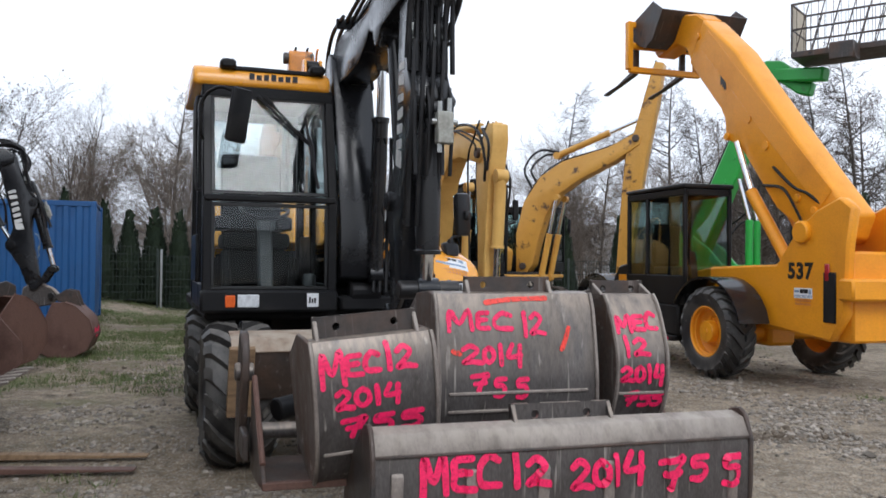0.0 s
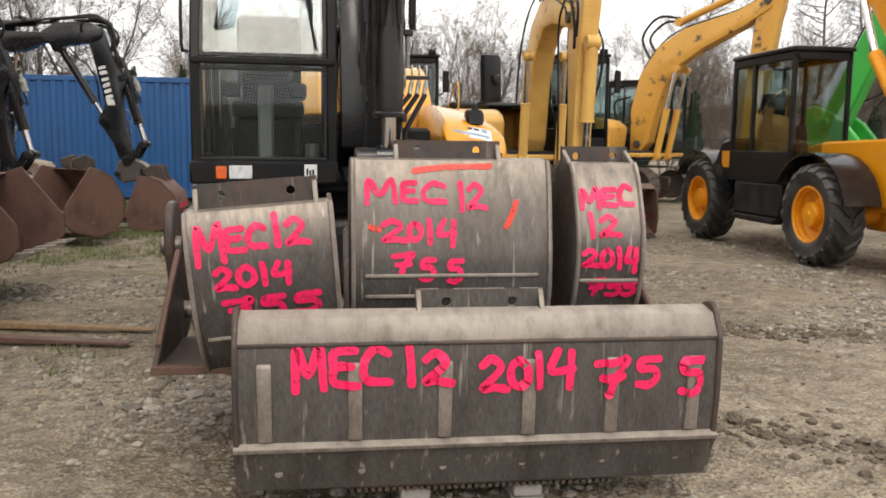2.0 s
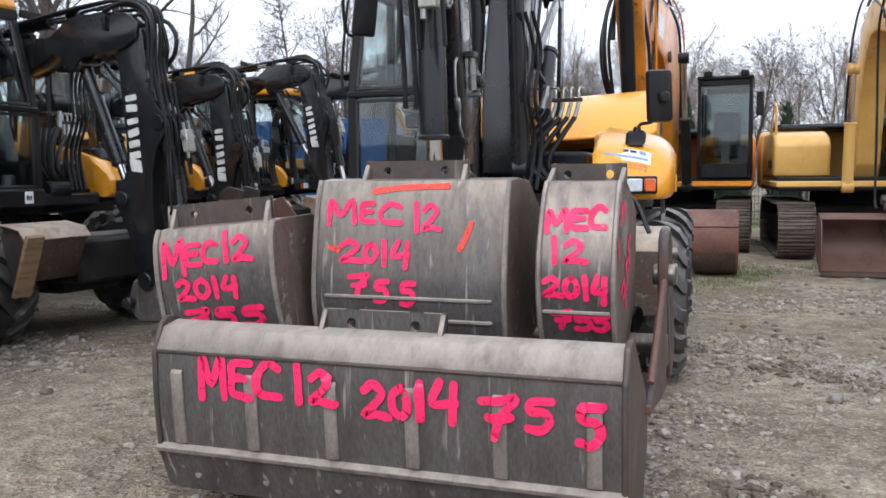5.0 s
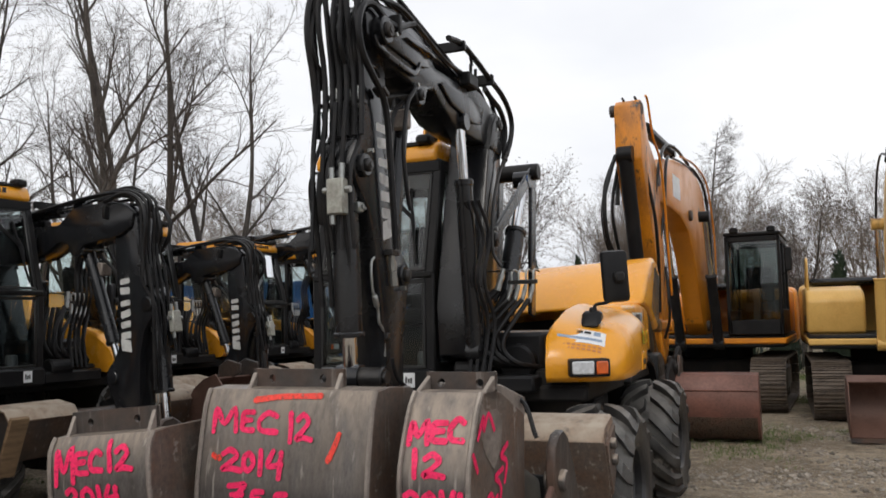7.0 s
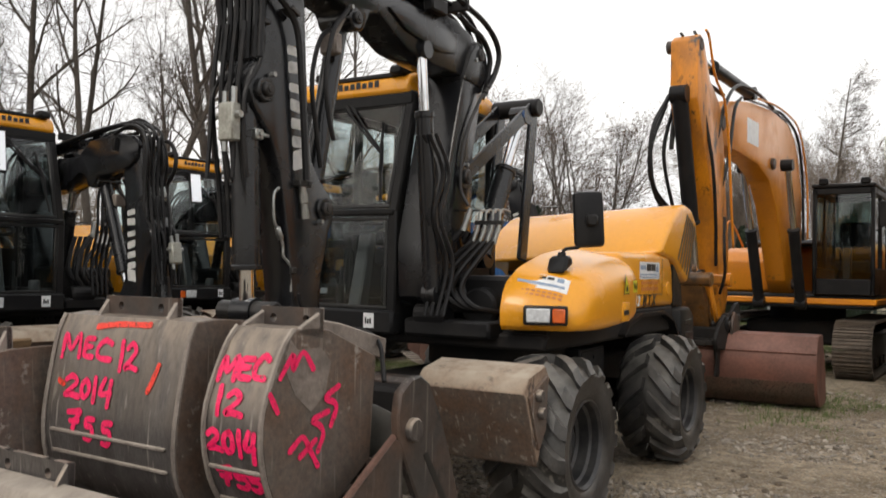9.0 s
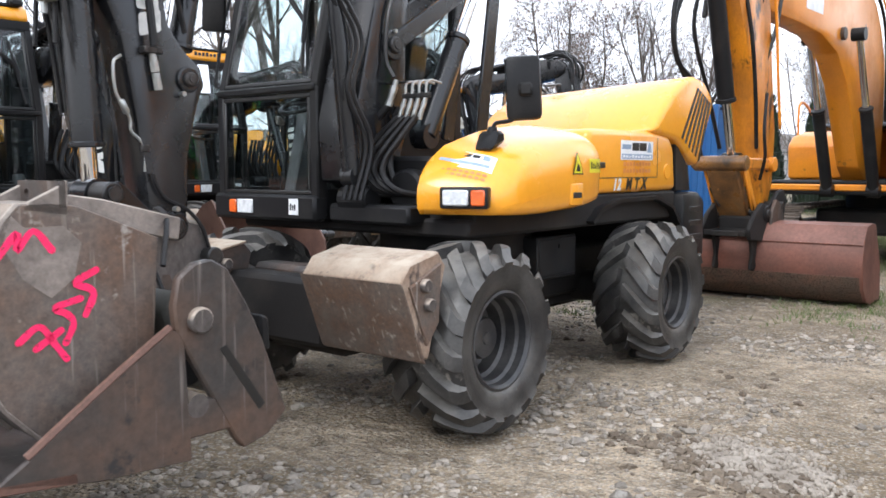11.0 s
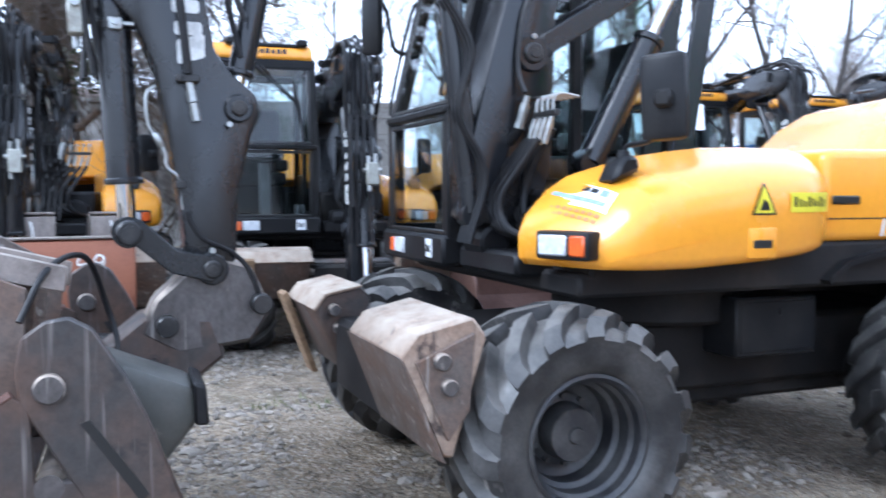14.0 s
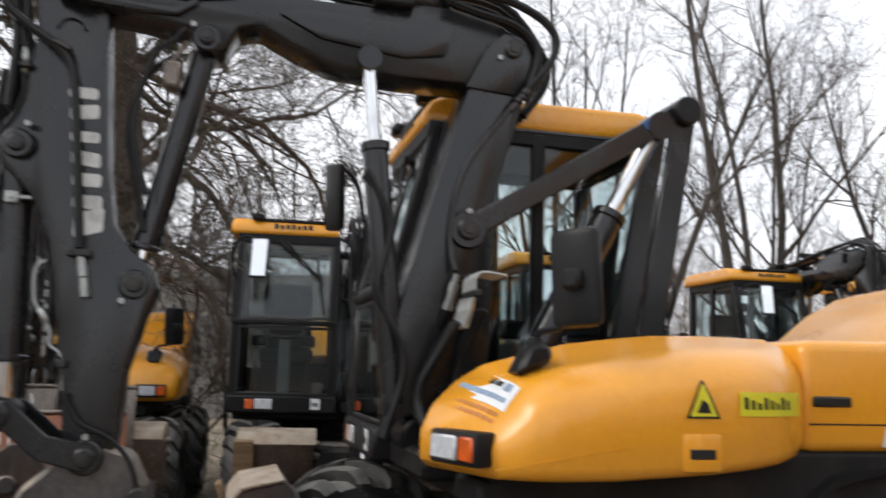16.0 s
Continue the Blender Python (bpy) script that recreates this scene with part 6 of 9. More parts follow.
        part("keeper_bolt", bm, ZINC, parent, "small yellow-zinc keeper bolt")
    pin(0.04, 3.115, 0.055, keep=(-0.07, -0.05))
    pin(-2.0, 3.25, 0.055, xa=-0.28, xb=0.06, keep=(0.095, 0.0))
    pin(-1.42, 3.02, 0.045, xa=-0.27, xb=0.0, keep=(-0.06, 0.05))
    pin(-2.17, 2.46, 0.045, xa=-0.28, xb=0.0, parent=stick, keep=(0.04, 0.085))
    pin(-1.66, 1.88, 0.045, xa=-0.28, xb=-0.02, parent=stick, keep=(-0.045, -0.075))
    pin(-1.80, 1.15, 0.05, xa=-0.32, xb=0.03, parent=stick)
    pin(-0.18, 2.20, 0.065, xa=-0.36, xb=0.05, parent=tower)
    # curved gusset under the stick's head and round rib on its side
    plate("head_gusset", [(-2.10, 3.20), (-2.06, 3.14), (-1.92, 3.115), (-1.70, 3.10), (-1.55, 3.10), (-1.47, 3.16), (-1.46, 3.22), (-1.49, 3.18), (-1.56, 3.135), (-1.72, 3.135), (-1.93, 3.15), (-2.03, 3.175), (-2.06, 3.21)], -0.035, 0.004, bev=0.006, parent=main)
    plate("boom_rib", [(-1.70, 3.30), (-1.64, 3.305), (-1.40, 3.335), (-1.27, 3.32), (-1.25, 3.29), (-1.34, 3.30), (-1.55, 3.29)], -0.04, 0.02, bev=0.006, parent=main)
    bm = B()
    tube(bm, [S @ Vector((-0.056, -1.995 + 0.062 * math.cos(a), 2.99 + 0.062 * math.sin(a))) for a in (0.2, 0.8, 1.57, 2.3, 2.95)], 0.008, 6, 3)
    part("weld_bead", bm, CHARCOAL, stick)
    bm = B()
    box(bm, -0.05, 0.03, -0.66, -0.46, 3.27, 3.37, 0.012, m=M)
    cyl(bm, M @ Vector((0.02, -0.60, 3.37)), M @ Vector((0.02, -0.60, 3.43)), 0.012, seg=8)
    cyl(bm, M @ Vector((0.02, -0.50, 3.37)), M @ Vector((0.02, -0.50, 3.42)), 0.012, seg=8)
    part("ram_valve", bm, BLACK, main, "black valve block on the boom's flank")
    for y, z in ((0.03, 2.93), (0.06, 2.93)):
        bm = B()
        tube(bm, [M @ Vector((0.02, y - 0.62, z + 0.50)), M @ Vector((0.03, y - 0.70, z + 0.60)), M @ Vector((0.02, y - 0.80, z + 0.58))], 0.007, 6, 4)
        part("thin_line", bm, HOSE, main)
    # hydraulic cylinders
    def ram(name, x, a, b, split, r, rod_r=None, mat=CHARCOAL, at=M, end=None):
        """Barrel from a to the split of a-b, chromed rod on to b, all at x."""
        e = end or at
        pa, pb = at @ Vector((x, *a)), e @ Vector((x, *b))
        ps = pa.lerp(pb, split)
        bm = B()
        cyl(bm, pa, ps, r, seg=20, bev=0.008)
        cyl(bm, ps.lerp(pa, 0.02), ps.lerp(pb, 0.05), r * 1.14, seg=20, bev=0.006)
        cyl(bm, pa - (at.to_3x3() @ Vector((r * 0.8, 0, 0))), pa + (at.to_3x3() @ Vector((r * 0.8, 0, 0))), r * 1.1, seg=16)
        c = part(name, bm, mat, ex)
        bm = B()
        cyl(bm, ps, pb, rod_r or r * 0.55, seg=16)
        part("piston_rod", bm, CHROME, c, "bright chromed piston rod")
        bm = B()
        cyl(bm, pb - (e.to_3x3() @ Vector((r * 0.9, 0, 0))), pb + (e.to_3x3() @ Vector((r * 0.9, 0, 0))), r * 0.95, seg=16)
        part("rod_eye", bm, CHARCOAL, c)
        return c
    ram("bucket_ram", -0.16, (-2.19, 2.40), (-2.15, 1.32), 0.79 if detail else 0.66, 0.075, at=S)
    ram("dipper_ram", -0.16, (-1.42, 3.02), (-1.67, 1.89), 0.86 if detail else 0.74, 0.06, end=S)
    ram("boom_top_ram", -0.16, (-0.30, 3.37), (-1.34, 3.45), 0.72, 0.062)
    ram("lift_ram", -0.05, (-0.50, 1.38 - dz), (-0.67, 3.0), 0.74, 0.062)
    ram("tilt_ram", -0.05, (0.20, 1.64 - dz), (0.84, 2.80), 0.58, 0.078)
    # linkage
    for x in (-0.30, 0.0):
        bm = B()
        beam(bm, M @ Vector((x, -0.18, 2.20)), M @ Vector((x, 0.96, 2.88)), 0.03, 0.11, 0.008)
        part("tie_bar", bm, CHARCOAL, ex)
        bm = B()
        beam(bm, M @ Vector((x, 0.98, 2.885)), M @ Vector((x + 0.02, 0.74, 1.62 - dz)), 0.035, 0.13, 0.008)
        part("strut", bm, CHARCOAL, ex)
        bm = B()
        prism(bm, [(-2.20, 1.29), (-2.18, 1.36), (-2.10, 1.38), (-1.95, 1.24), (-1.80, 1.21), (-1.75, 1.15), (-1.80, 1.09), (-1.98, 1.14), (-2.12, 1.26)], x - 0.015, x + 0.015, 0.006, m=S)
        part("bucket_link", bm, CHARCOAL, stick)
    bm = B()
    cyl(bm, M @ Vector((-0.36, 0.98, 2.885)), M @ Vector((0.06, 0.98, 2.885)), 0.075, seg=20, bev=0.01)
    part("pivot_pin", bm, BLACK, ex)
    bm = B()
    cyl(bm, S @ Vector((-0.34, -2.15, 1.32)), S @ Vector((0.04, -2.15, 1.32)), 0.055, seg=18, bev=0.008)
    cyl(bm, S @ Vector((0.04, -2.15, 1.32)), S @ Vector((0.06, -2.15, 1.32)), 0.035, seg=14)
    part("pivot_pin", bm, PIN, stick)
    # bracket and fittings
    bm = B()
    box(bm, -0.055, 0.0, -1.935, -1.835, 1.985, 2.018, 0.004, m=S)
    cyl(bm, S @ Vector((-0.025, -1.91, 2.0)), S @ Vector((-0.0, -1.91, 2.0)), 0.011, seg=6)
    cyl(bm, S @ Vector((-0.025, -1.86, 2.0)), S @ Vector((0.004, -1.86, 2.0)), 0.011, seg=6)
    part("hose_clip", bm, PIN, stick, "dull steel hose clip with two bolts")
    bm = B()
    for z0, z1, rr in ((2.0, 1.95, 0.019), (1.95, 1.90, 0.023), (1.895, 1.865, 0.019), (1.865, 1.815, 0.022)):
        cyl(bm, S @ Vector((-0.03, -1.88 + (2.0 - z0) * 0.16, z0)), S @ Vector((-0.03, -1.88 + (2.0 - z1) * 0.16, z1)), rr, seg=6 if rr > 0.02 else 12)
    part("hose_fitting", bm, ZINC, stick, "zinc-plated hose coupling")
    bm = B()
    cyl(bm, S @ Vector((-0.16, -2.185, 2.25)), S @ Vector((-0.16, -2.184, 2.215)), 0.079, seg=22, bev=0.004)
    part("ram_clamp", bm, PIN, stick, "dull steel band round the ram")
    bm = B()
    box(bm, -0.10, -0.06, -2.21, -2.15, 2.205, 2.26, 0.006, m=S)
    cyl(bm, S @ Vector((-0.08, -2.15, 2.235)), S @ Vector((-0.08, -2.10, 2.235)), 0.011, seg=6)
    cyl(bm, S @ Vector((-0.06, -2.18, 2.235)), S @ Vector((-0.045, -2.18, 2.235)), 0.013, seg=6)
    part("clamp_block", bm, ZINC, stick)
    bm = B()
    tube(bm, [S @ Vector((-0.07, y, z)) for y, z in ((-2.02, 1.97), (-2.06, 1.93), (-2.055, 1.80), (-2.02, 1.74), (-1.985, 1.67), (-1.98, 1.61), (-1.93, 1.56), (-1.915, 1.42))], 0.008, 7, 4)
    part("hydraulic_pipe", bm, ZINC, stick)
    bm = B()
    cyl(bm, S @ Vector((-0.07, -2.03, 1.76)), S @ Vector((-0.07, -2.00, 1.70)), 0.017, seg=8, bev=0.002)
    part("hose_fitting", bm, ZINC, stick)
    bm = B()
    box(bm, -0.06, -0.035, -1.945, -1.905, 1.515, 1.55, 0.004, m=S)
    part("hose_clip", bm, PIN, stick)
    bm = B()
    box(bm, -0.17, -0.07, -2.37, -2.305, 2.18, 2.37, 0.008, m=S)
    mani = part("manifold", bm, ZINC_DULL, stick, "pale zinc-plated valve manifold")
    for x, z0, z1 in ((-0.15, 2.37, 2.43), (-0.09, 2.37, 2.45), (-0.15, 2.18, 2.13)):
        bm = B()
        cyl(bm, S @ Vector((x, -2.338, z0)), S @ Vector((x, -2.338, z1)), 0.016, seg=6)
        part("hose_fitting", bm, ZINC, mani)
    bm = B()
    cyl(bm, S @ Vector((-0.20, -2.338, 2.31)), S @ Vector((-0.04, -2.338, 2.31)), 0.018, seg=8)
    part("hose_fitting", bm, ZINC, mani)
    # valve beside the dipper ram
    bm = B()
    box(bm, -0.16, -0.04, -1.60, -1.53, 2.78, 2.90, 0.012, m=M)
    cyl(bm, M @ Vector((-0.06, -1.565, 2.90)), M @ Vector((-0.06, -1.50, 3.0)), 0.011, seg=8)
    part("ram_valve", bm, STEEL_PALE, ex, "dusty valve block beside the dipper ram")
    # hoses
    rnd = random.Random(5)
    P = lambda x, y, z: (S if y < -1.55 and z < 3.4 else M) @ Vector((x, y, z))
    hoses = []
    hump = 0.03 if detail else -0.03
    for i in range(7 if detail else 5):
        x = -0.30 + 0.045 * i
        j = rnd.uniform(-0.05, 0.05)
        hoses.append(([P(x, -0.55 + j, 3.36), P(x, -1.0, 3.42 + j), P(x - 0.01, -1.6, 3.52 + hump + j), P(x, -1.98, 3.52 + hump + j * 2), P(x, -2.20 - 0.025 * (i % 3), 3.45), P(x, -2.25 - 0.02 * (i % 2), 3.25), P(x, -2.21, 2.95), P(x - 0.0, -2.22, 2.62)], 0.016))
    for i in range(4):
        x = -0.28 + 0.06 * i
        hoses.append(([P(x, -2.26, 2.8), P(x - 0.02, -2.28, 2.4), P(x - 0.02, -2.23, 2.0), P(x - 0.02, -2.2, 1.7)], 0.014))
    for i in range(5):
        x = -0.30 + 0.06 * i
        hoses.append(([P(x, -0.40, 3.42), P(x, 0.0, 3.38), P(x, 0.22, 3.22 - 0.02 * i), P(x, 0.24, 2.98), P(x, 0.12, 2.80)], 0.017))
    line = lambda x, pts: [P(x, y, z) for y, z in pts]
    hoses.append((line(0.05, ((-1.10, 3.47), (-0.86, 3.50), (-0.55, 3.46), (-0.27, 3.40), (0.0, 3.35), (0.187, 3.265), (0.255, 3.155), (0.20, 3.02), (0.10, 2.90))), 0.021))
    hoses.append((line(0.02, ((-0.30, 3.32), (-0.15, 3.28), (0.05, 3.235), (0.165, 3.125), (0.14, 2.98), (0.10, 2.86))), 0.021))
    # thick hose looping over the stick's head and down across the lettering
    hoses.append((line(0.0, ((-1.55, 3.43), (-1.68, 3.38), (-1.79, 3.335), (-1.96, 3.335), (-2.10, 3.37), (-2.225, 3.33), (-2.29, 3.20), (-2.25, 3.06), (-2.14, 2.965), (-2.03, 2.89), (-1.965, 2.78), (-1.935, 2.55), (-1.905, 2.25), (-1.885, 2.02))), 0.020))
    for x, dy_ in ((-0.06, 0.0), (-0.12, -0.04), (-0.20, 0.02), (-0.29, -0.05)):
        hoses.append((line(x, ((-1.70, 3.46), (-1.95, 3.43 - dy_), (-2.13, 3.40 - dy_), (-2.22 + dy_, 3.28), (-2.23 + dy_, 3.10), (-2.19, 2.98), (-2.175, 2.90))), 0.015))
        hoses.append((line(x, ((-2.175, 2.78), (-2.165, 2.70), (-2.20 - 0.2 * abs(dy_), 2.58), (-2.29, 2.44), (-2.30, 2.25), (-2.27 + dy_, 2.0))), 0.012))
    hoses.append((line(-0.31, ((-1.80, 3.44), (-2.05, 3.50), (-2.24, 3.42), (-2.30, 3.20), (-2.24, 2.95), (-2.20, 2.7))), 0.019))
    hoses.append((line(-0.02, ((-1.51, 3.05), (-1.56, 2.99), (-1.64, 2.90), (-1.705, 2.64), (-1.68, 2.42), (-1.63, 2.27))), 0.014))
    hoses.append((line(-0.10, ((-1.52, 2.96), (-1.66, 2.85), (-1.73, 2.6), (-1.69, 2.35), (-1.64, 2.12))), 0.014))
    hoses.append((line(-0.03, ((-1.90, 1.41), (-1.885, 1.36), (-1.83, 1.285), (-1.71, 1.225), (-1.62, 1.12), (-1.57, 0.95))), 0.011))
    for pts, r in hoses:
        bm = B()
        tube(bm, pts, r, 7, 4)
        part("hydraulic_hose", bm, HOSE, ex)
    for y, z, h, xb in ((-1.805, 3.345, 0.06, 0.03), (-0.27, 3.395, 0.04, 0.08), (-0.86, 3.485, 0.035, 0.08)):
        bm = B()
        box(bm, -0.33, xb, y - 0.018, y + 0.018, z - h, z + h, 0.006, m=M)
        part("hose_clamp", bm, BLACK, ex)
    for x in (-0.27, -0.20, -0.13, -0.07):
        bm = B()
        cyl(bm, S @ Vector((x, -2.175, 2.92)), S @ Vector((x, -2.172, 2.78)), 0.015, seg=8, bev=0.002)
        cyl(bm, S @ Vector((x, -2.174, 2.87)), S @ Vector((x, -2.173, 2.84)), 0.020, seg=6)
        part("hose_fitting", bm, ZINC, stick)
    bm = B()
    box(bm, -0.31, -0.03, -2.19, -2.14, 2.80, 2.825, 0.005, m=S)
    part("hose_clamp", bm, PIN, stick)
    bm = B()
    prism(bm, [(-2.055, 2.905), (-2.035, 2.925), (-1.975, 2.895), (-1.985, 2.872)], -0.05, 0.028, 0.004, m=S)
    part("hose_clip", bm, PIN, stick)
    bm = B()
    for a, c, rr in ((0.0, 0.25, 0.021), (0.27, 0.5, 0.018), (0.5, 0.62, 0.024), (0.62, 1.0, 0.016)):
        p, q = M @ Vector((0.05, 0.105, 2.905)), M @ Vector((0.04, 0.02, 2.79))
        cyl(bm, p.lerp(q, a), p.lerp(q, c), rr, seg=8, bev=0.002)
    part("hose_fitting", bm, PIN, tower)
    bm = B()
    tube(bm, [P(0.04, 0.04, 2.83), P(0.03, -0.016, 2.755), P(0.03, -0.156, 2.57), P(0.03, -0.235, 2.40), P(0.03, -0.27, 2.20), P(0.04, -0.27, 2.08), P(0.09, -0.26, 1.99)], 0.013, 8, 4)
    part("hydraulic_pipe", bm, PIN, ex)
    # coupling block with a fan of hoses dropping in front of the cover
    bm = B()
    box(bm, 0.26, 0.48, -0.905, -0.875, 1.905, 1.935, 0.004)
    box(bm, 0.05, 0.30, -0.90, -0.86, 2.0, 2.012, 0.003)
    block = part("coupling_bracket", bm, PIN, ex, "dull steel coupling bracket")
    for i in range(4):
        xx = 0.29 + 0.055 * i
        bm = B()
        for z0, z1, rr in ((1.90, 1.875, 0.0135), (1.876, 1.845, 0.0175), (1.846, 1.795, 0.0150), (1.796, 1.77, 0.0165)):
            cyl(bm, (xx - (1.90 - z0) * 0.22, -0.905 - (1.90 - z0) * 0.2, z0), (xx - (1.90 - z1) * 0.22, -0.905 - (1.90 - z1) * 0.2, z1), rr, seg=6 if rr > 0.016 else 12)
        part("coupling", bm, ZINC, block, "bright zinc-plated coupling")
        bm = B()
        tube(bm, [(xx, -0.90, 1.93), (xx, -0.895, 1.985), (xx + 0.005, -0.86, 2.01), (xx + 0.005, -0.76, 2.0)], 0.008, 7, 4)
        part("bent_pipe", bm, ZINC, block)
    bm = B()
    for z0, z1, rr in ((2.02, 1.98, 0.018), (1.98, 1.94, 0.026), (1.94, 1.89, 0.022), (1.89, 1.86, 0.025)):
        cyl(bm, (0.235 - (2.02 - z0) * 0.25, -0.92 - (2.02 - z0) * 0.2, z0), (0.235 - (2.02 - z1) * 0.25, -0.92 - (2.02 - z1) * 0.2, z1), rr, seg=6 if rr > 0.024 else 12)
    part("coupling", bm, ZINC, block, "large zinc-plated coupling")
    rows = [((0.19, 1.87), (0.04, 1.70), (-0.02, 1.55), (-0.02, 1.43), (0.10, 1.33), (0.26, 1.30), 0.026)]
    rows += [((0.27 + 0.055 * i, 1.79), (0.12 + 0.075 * i, 1.64), (0.055 + 0.075 * i, 1.52), (0.07 + 0.07 * i, 1.42), (0.19 + 0.06 * i, 1.335), (0.36 + 0.04 * i, 1.30), 0.019) for i in range(4)]
    for i, row in enumerate(rows):
        bm = B()
        tube(bm, [Vector((x, y - 0.008 * i, z)) for (x, z), y in zip(row[:6], (-0.935, -1.0, -1.05, -1.06, -1.02, -0.85))], row[6], 8, 6)
        part("hydraulic_hose", bm, HOSE, ex)
    for i in range(4):
        bm = B()
        k = 0.06 * i
        tube(bm, [Vector((0.10 + k, -0.80, 1.86)), Vector((0.02 + k, -0.86, 1.70)), Vector((-0.02 + k, -0.90, 1.52)), Vector((0.05 + k, -0.92, 1.38)), Vector((0.2 + k, -0.85, 1.28))], 0.022, 8, 5)
        part("hydraulic_hose", bm, HOSE, ex)
    V = VALVE_M
    for i in range(4):
        bm = B()
        xx = -0.05 - 0.05 * i
        tube(bm, [V @ Vector((xx, -0.62, 2.45)), V @ Vector((xx + 0.03, -0.50, 2.2)), V @ Vector((xx, -0.55, 1.9)), V @ Vector((xx + 0.02, -0.42, 1.6)), V @ Vector((xx, -0.5, 1.25))], 0.014, 6, 5)
        part("hydraulic_hose", bm, HOSE, ex)
    if detail:
        bm = B()
        q = M @ Vector((0.0, 0.77, 2.80))
        cyl(bm, q + Vector((0.014, 0, 0)), q + Vector((0.019, 0, 0)), 0.028, seg=14)
        part("blue_dot", bm, BLUE_INK, ex, "small blue round sticker")
    # quick hitch at the stick's foot
    bm = B()
    prism(bm, [(-2.05, 1.02), (-1.82, 1.22), (-1.62, 1.16), (-1.52, 0.95), (-1.62, 0.80), (-1.95, 0.76), (-2.12, 0.86)], -0.27, -0.05, 0.02, m=S)
    hitch = part("quick_hitch", bm, STEEL, ex, "worn steel quick hitch")
    for y, z in ((-1.58, 0.98), (-2.0, 0.90)):
        bm = B()
        cyl(bm, S @ Vector((-0.34, y, z)), S @ Vector((0.02, y, z)), 0.05, seg=16, bev=0.008)
        part("pivot_pin", bm, PIN, hitch)
    return M


def excavator(m, label, dy=0.0, dz=0.0, detail=True, stickers=True, beacon=True, swing=0.0):
    ex = thing("wheeled_excavator", m, label, "excavator", group="wheeled excavators")
    chassis_of(ex)
    cab_of(ex, beacon=beacon)
    covers_of(ex, stickers)
    boom_of(ex, dy, dz, detail, swing)
    return ex


excavator(pose(-1.0, 7.83, 0, 0, 0, 19.3), "amber and charcoal wheeled excavator with folded boom, parked behind loose buckets")


def row_bucket(m, label, w=1.3, mat=None):
    b = thing("excavator_bucket", m, label, "bucket", group="buckets of the parked row")
    prof = [(0.42, 0.86), (0.25, 0.80), (0.05, 0.60), (-0.02, 0.35), (0.08, 0.12), (0.30, 0.01), (0.62, 0.02)]
    bm = B()
    shell(bm, prof, 0.0, w, 0.02)
    part("curved_plate", bm, mat or RUST, b)
    for x in (0, w - 0.025):
        bm = B()
        prism(bm, prof + [(0.75, 0.10), (0.80, 0.30), (0.58, 0.86)], x, x + 0.025, 0.005)
        part("side_plate", bm, mat or RUST, b)
    for i in range(5):
        x = 0.05 + i * (w - 0.14) / 4
        bm = B()
        prism(bm, [(0.60, 0.03), (0.62, 0.0), (0.84, -0.01 + 0.02), (0.84, 0.03), (0.66, 0.07)], x, x + 0.06, 0.004)
        part("tooth", bm, STEEL_PALE, b)
    for x in (w / 2 - 0.17, w / 2 + 0.13):
        bm = B()
        prism(bm, [(0.20, 0.78), (0.28, 1.02), (0.42, 1.05), (0.58, 0.95), (0.55, 0.86), (0.40, 0.84)], x, x + 0.03, 0.006)
        part("hinge_ear", bm, STEEL_DARK, b)
    return b


plain = dict(detail=False, stickers=False, beacon=False)
second = excavator(pose(-5.45, 2.70, 0, 0, 0, 105), "parked charcoal and amber wheeled excavator in a row, boom folded low", dy=0.72, dz=-0.52, **plain)
copy_thing(second, pose(-5.9, -0.7, 0, 0, 0, 105))
excavator(pose(-5.98, 5.53, 0, 0, 0, 104), "parked charcoal and amber wheeled excavator in a row, stick hanging", dy=0.57, dz=-0.68, swing=-9, **plain)
excavator(pose(-8.11, 8.29, 0, 0, 0, 105), "parked charcoal and amber wheeled excavator in a row, stick hanging low", dy=0.70, dz=-0.78, swing=-9, **plain)
excavator(pose(-9.44, 11.13, 0, 0, 0, 105), "parked charcoal and amber wheeled excavator, stick reaching to a brown bucket", dy=0.70, dz=-0.27, swing=-16, **plain)
excavator(pose(-10.15, 13.30, 0, 0, 0, 105), "parked charcoal and amber wheeled excavator, boom reaching out to a bucket", dy=-0.38, dz=-0.14, swing=-18, **plain)


# ---- tracked excavators ----
def pane_box(parent, name, x0, x1, y0, y1, z0, z1, mat=None):
    bm = B()
    box(bm, x0, x1, y0, y1, z0, z1, 0)
    ob = part(name, bm, mat or GLASS_DARK, parent)
    ob.visible_shadow = False
    return ob


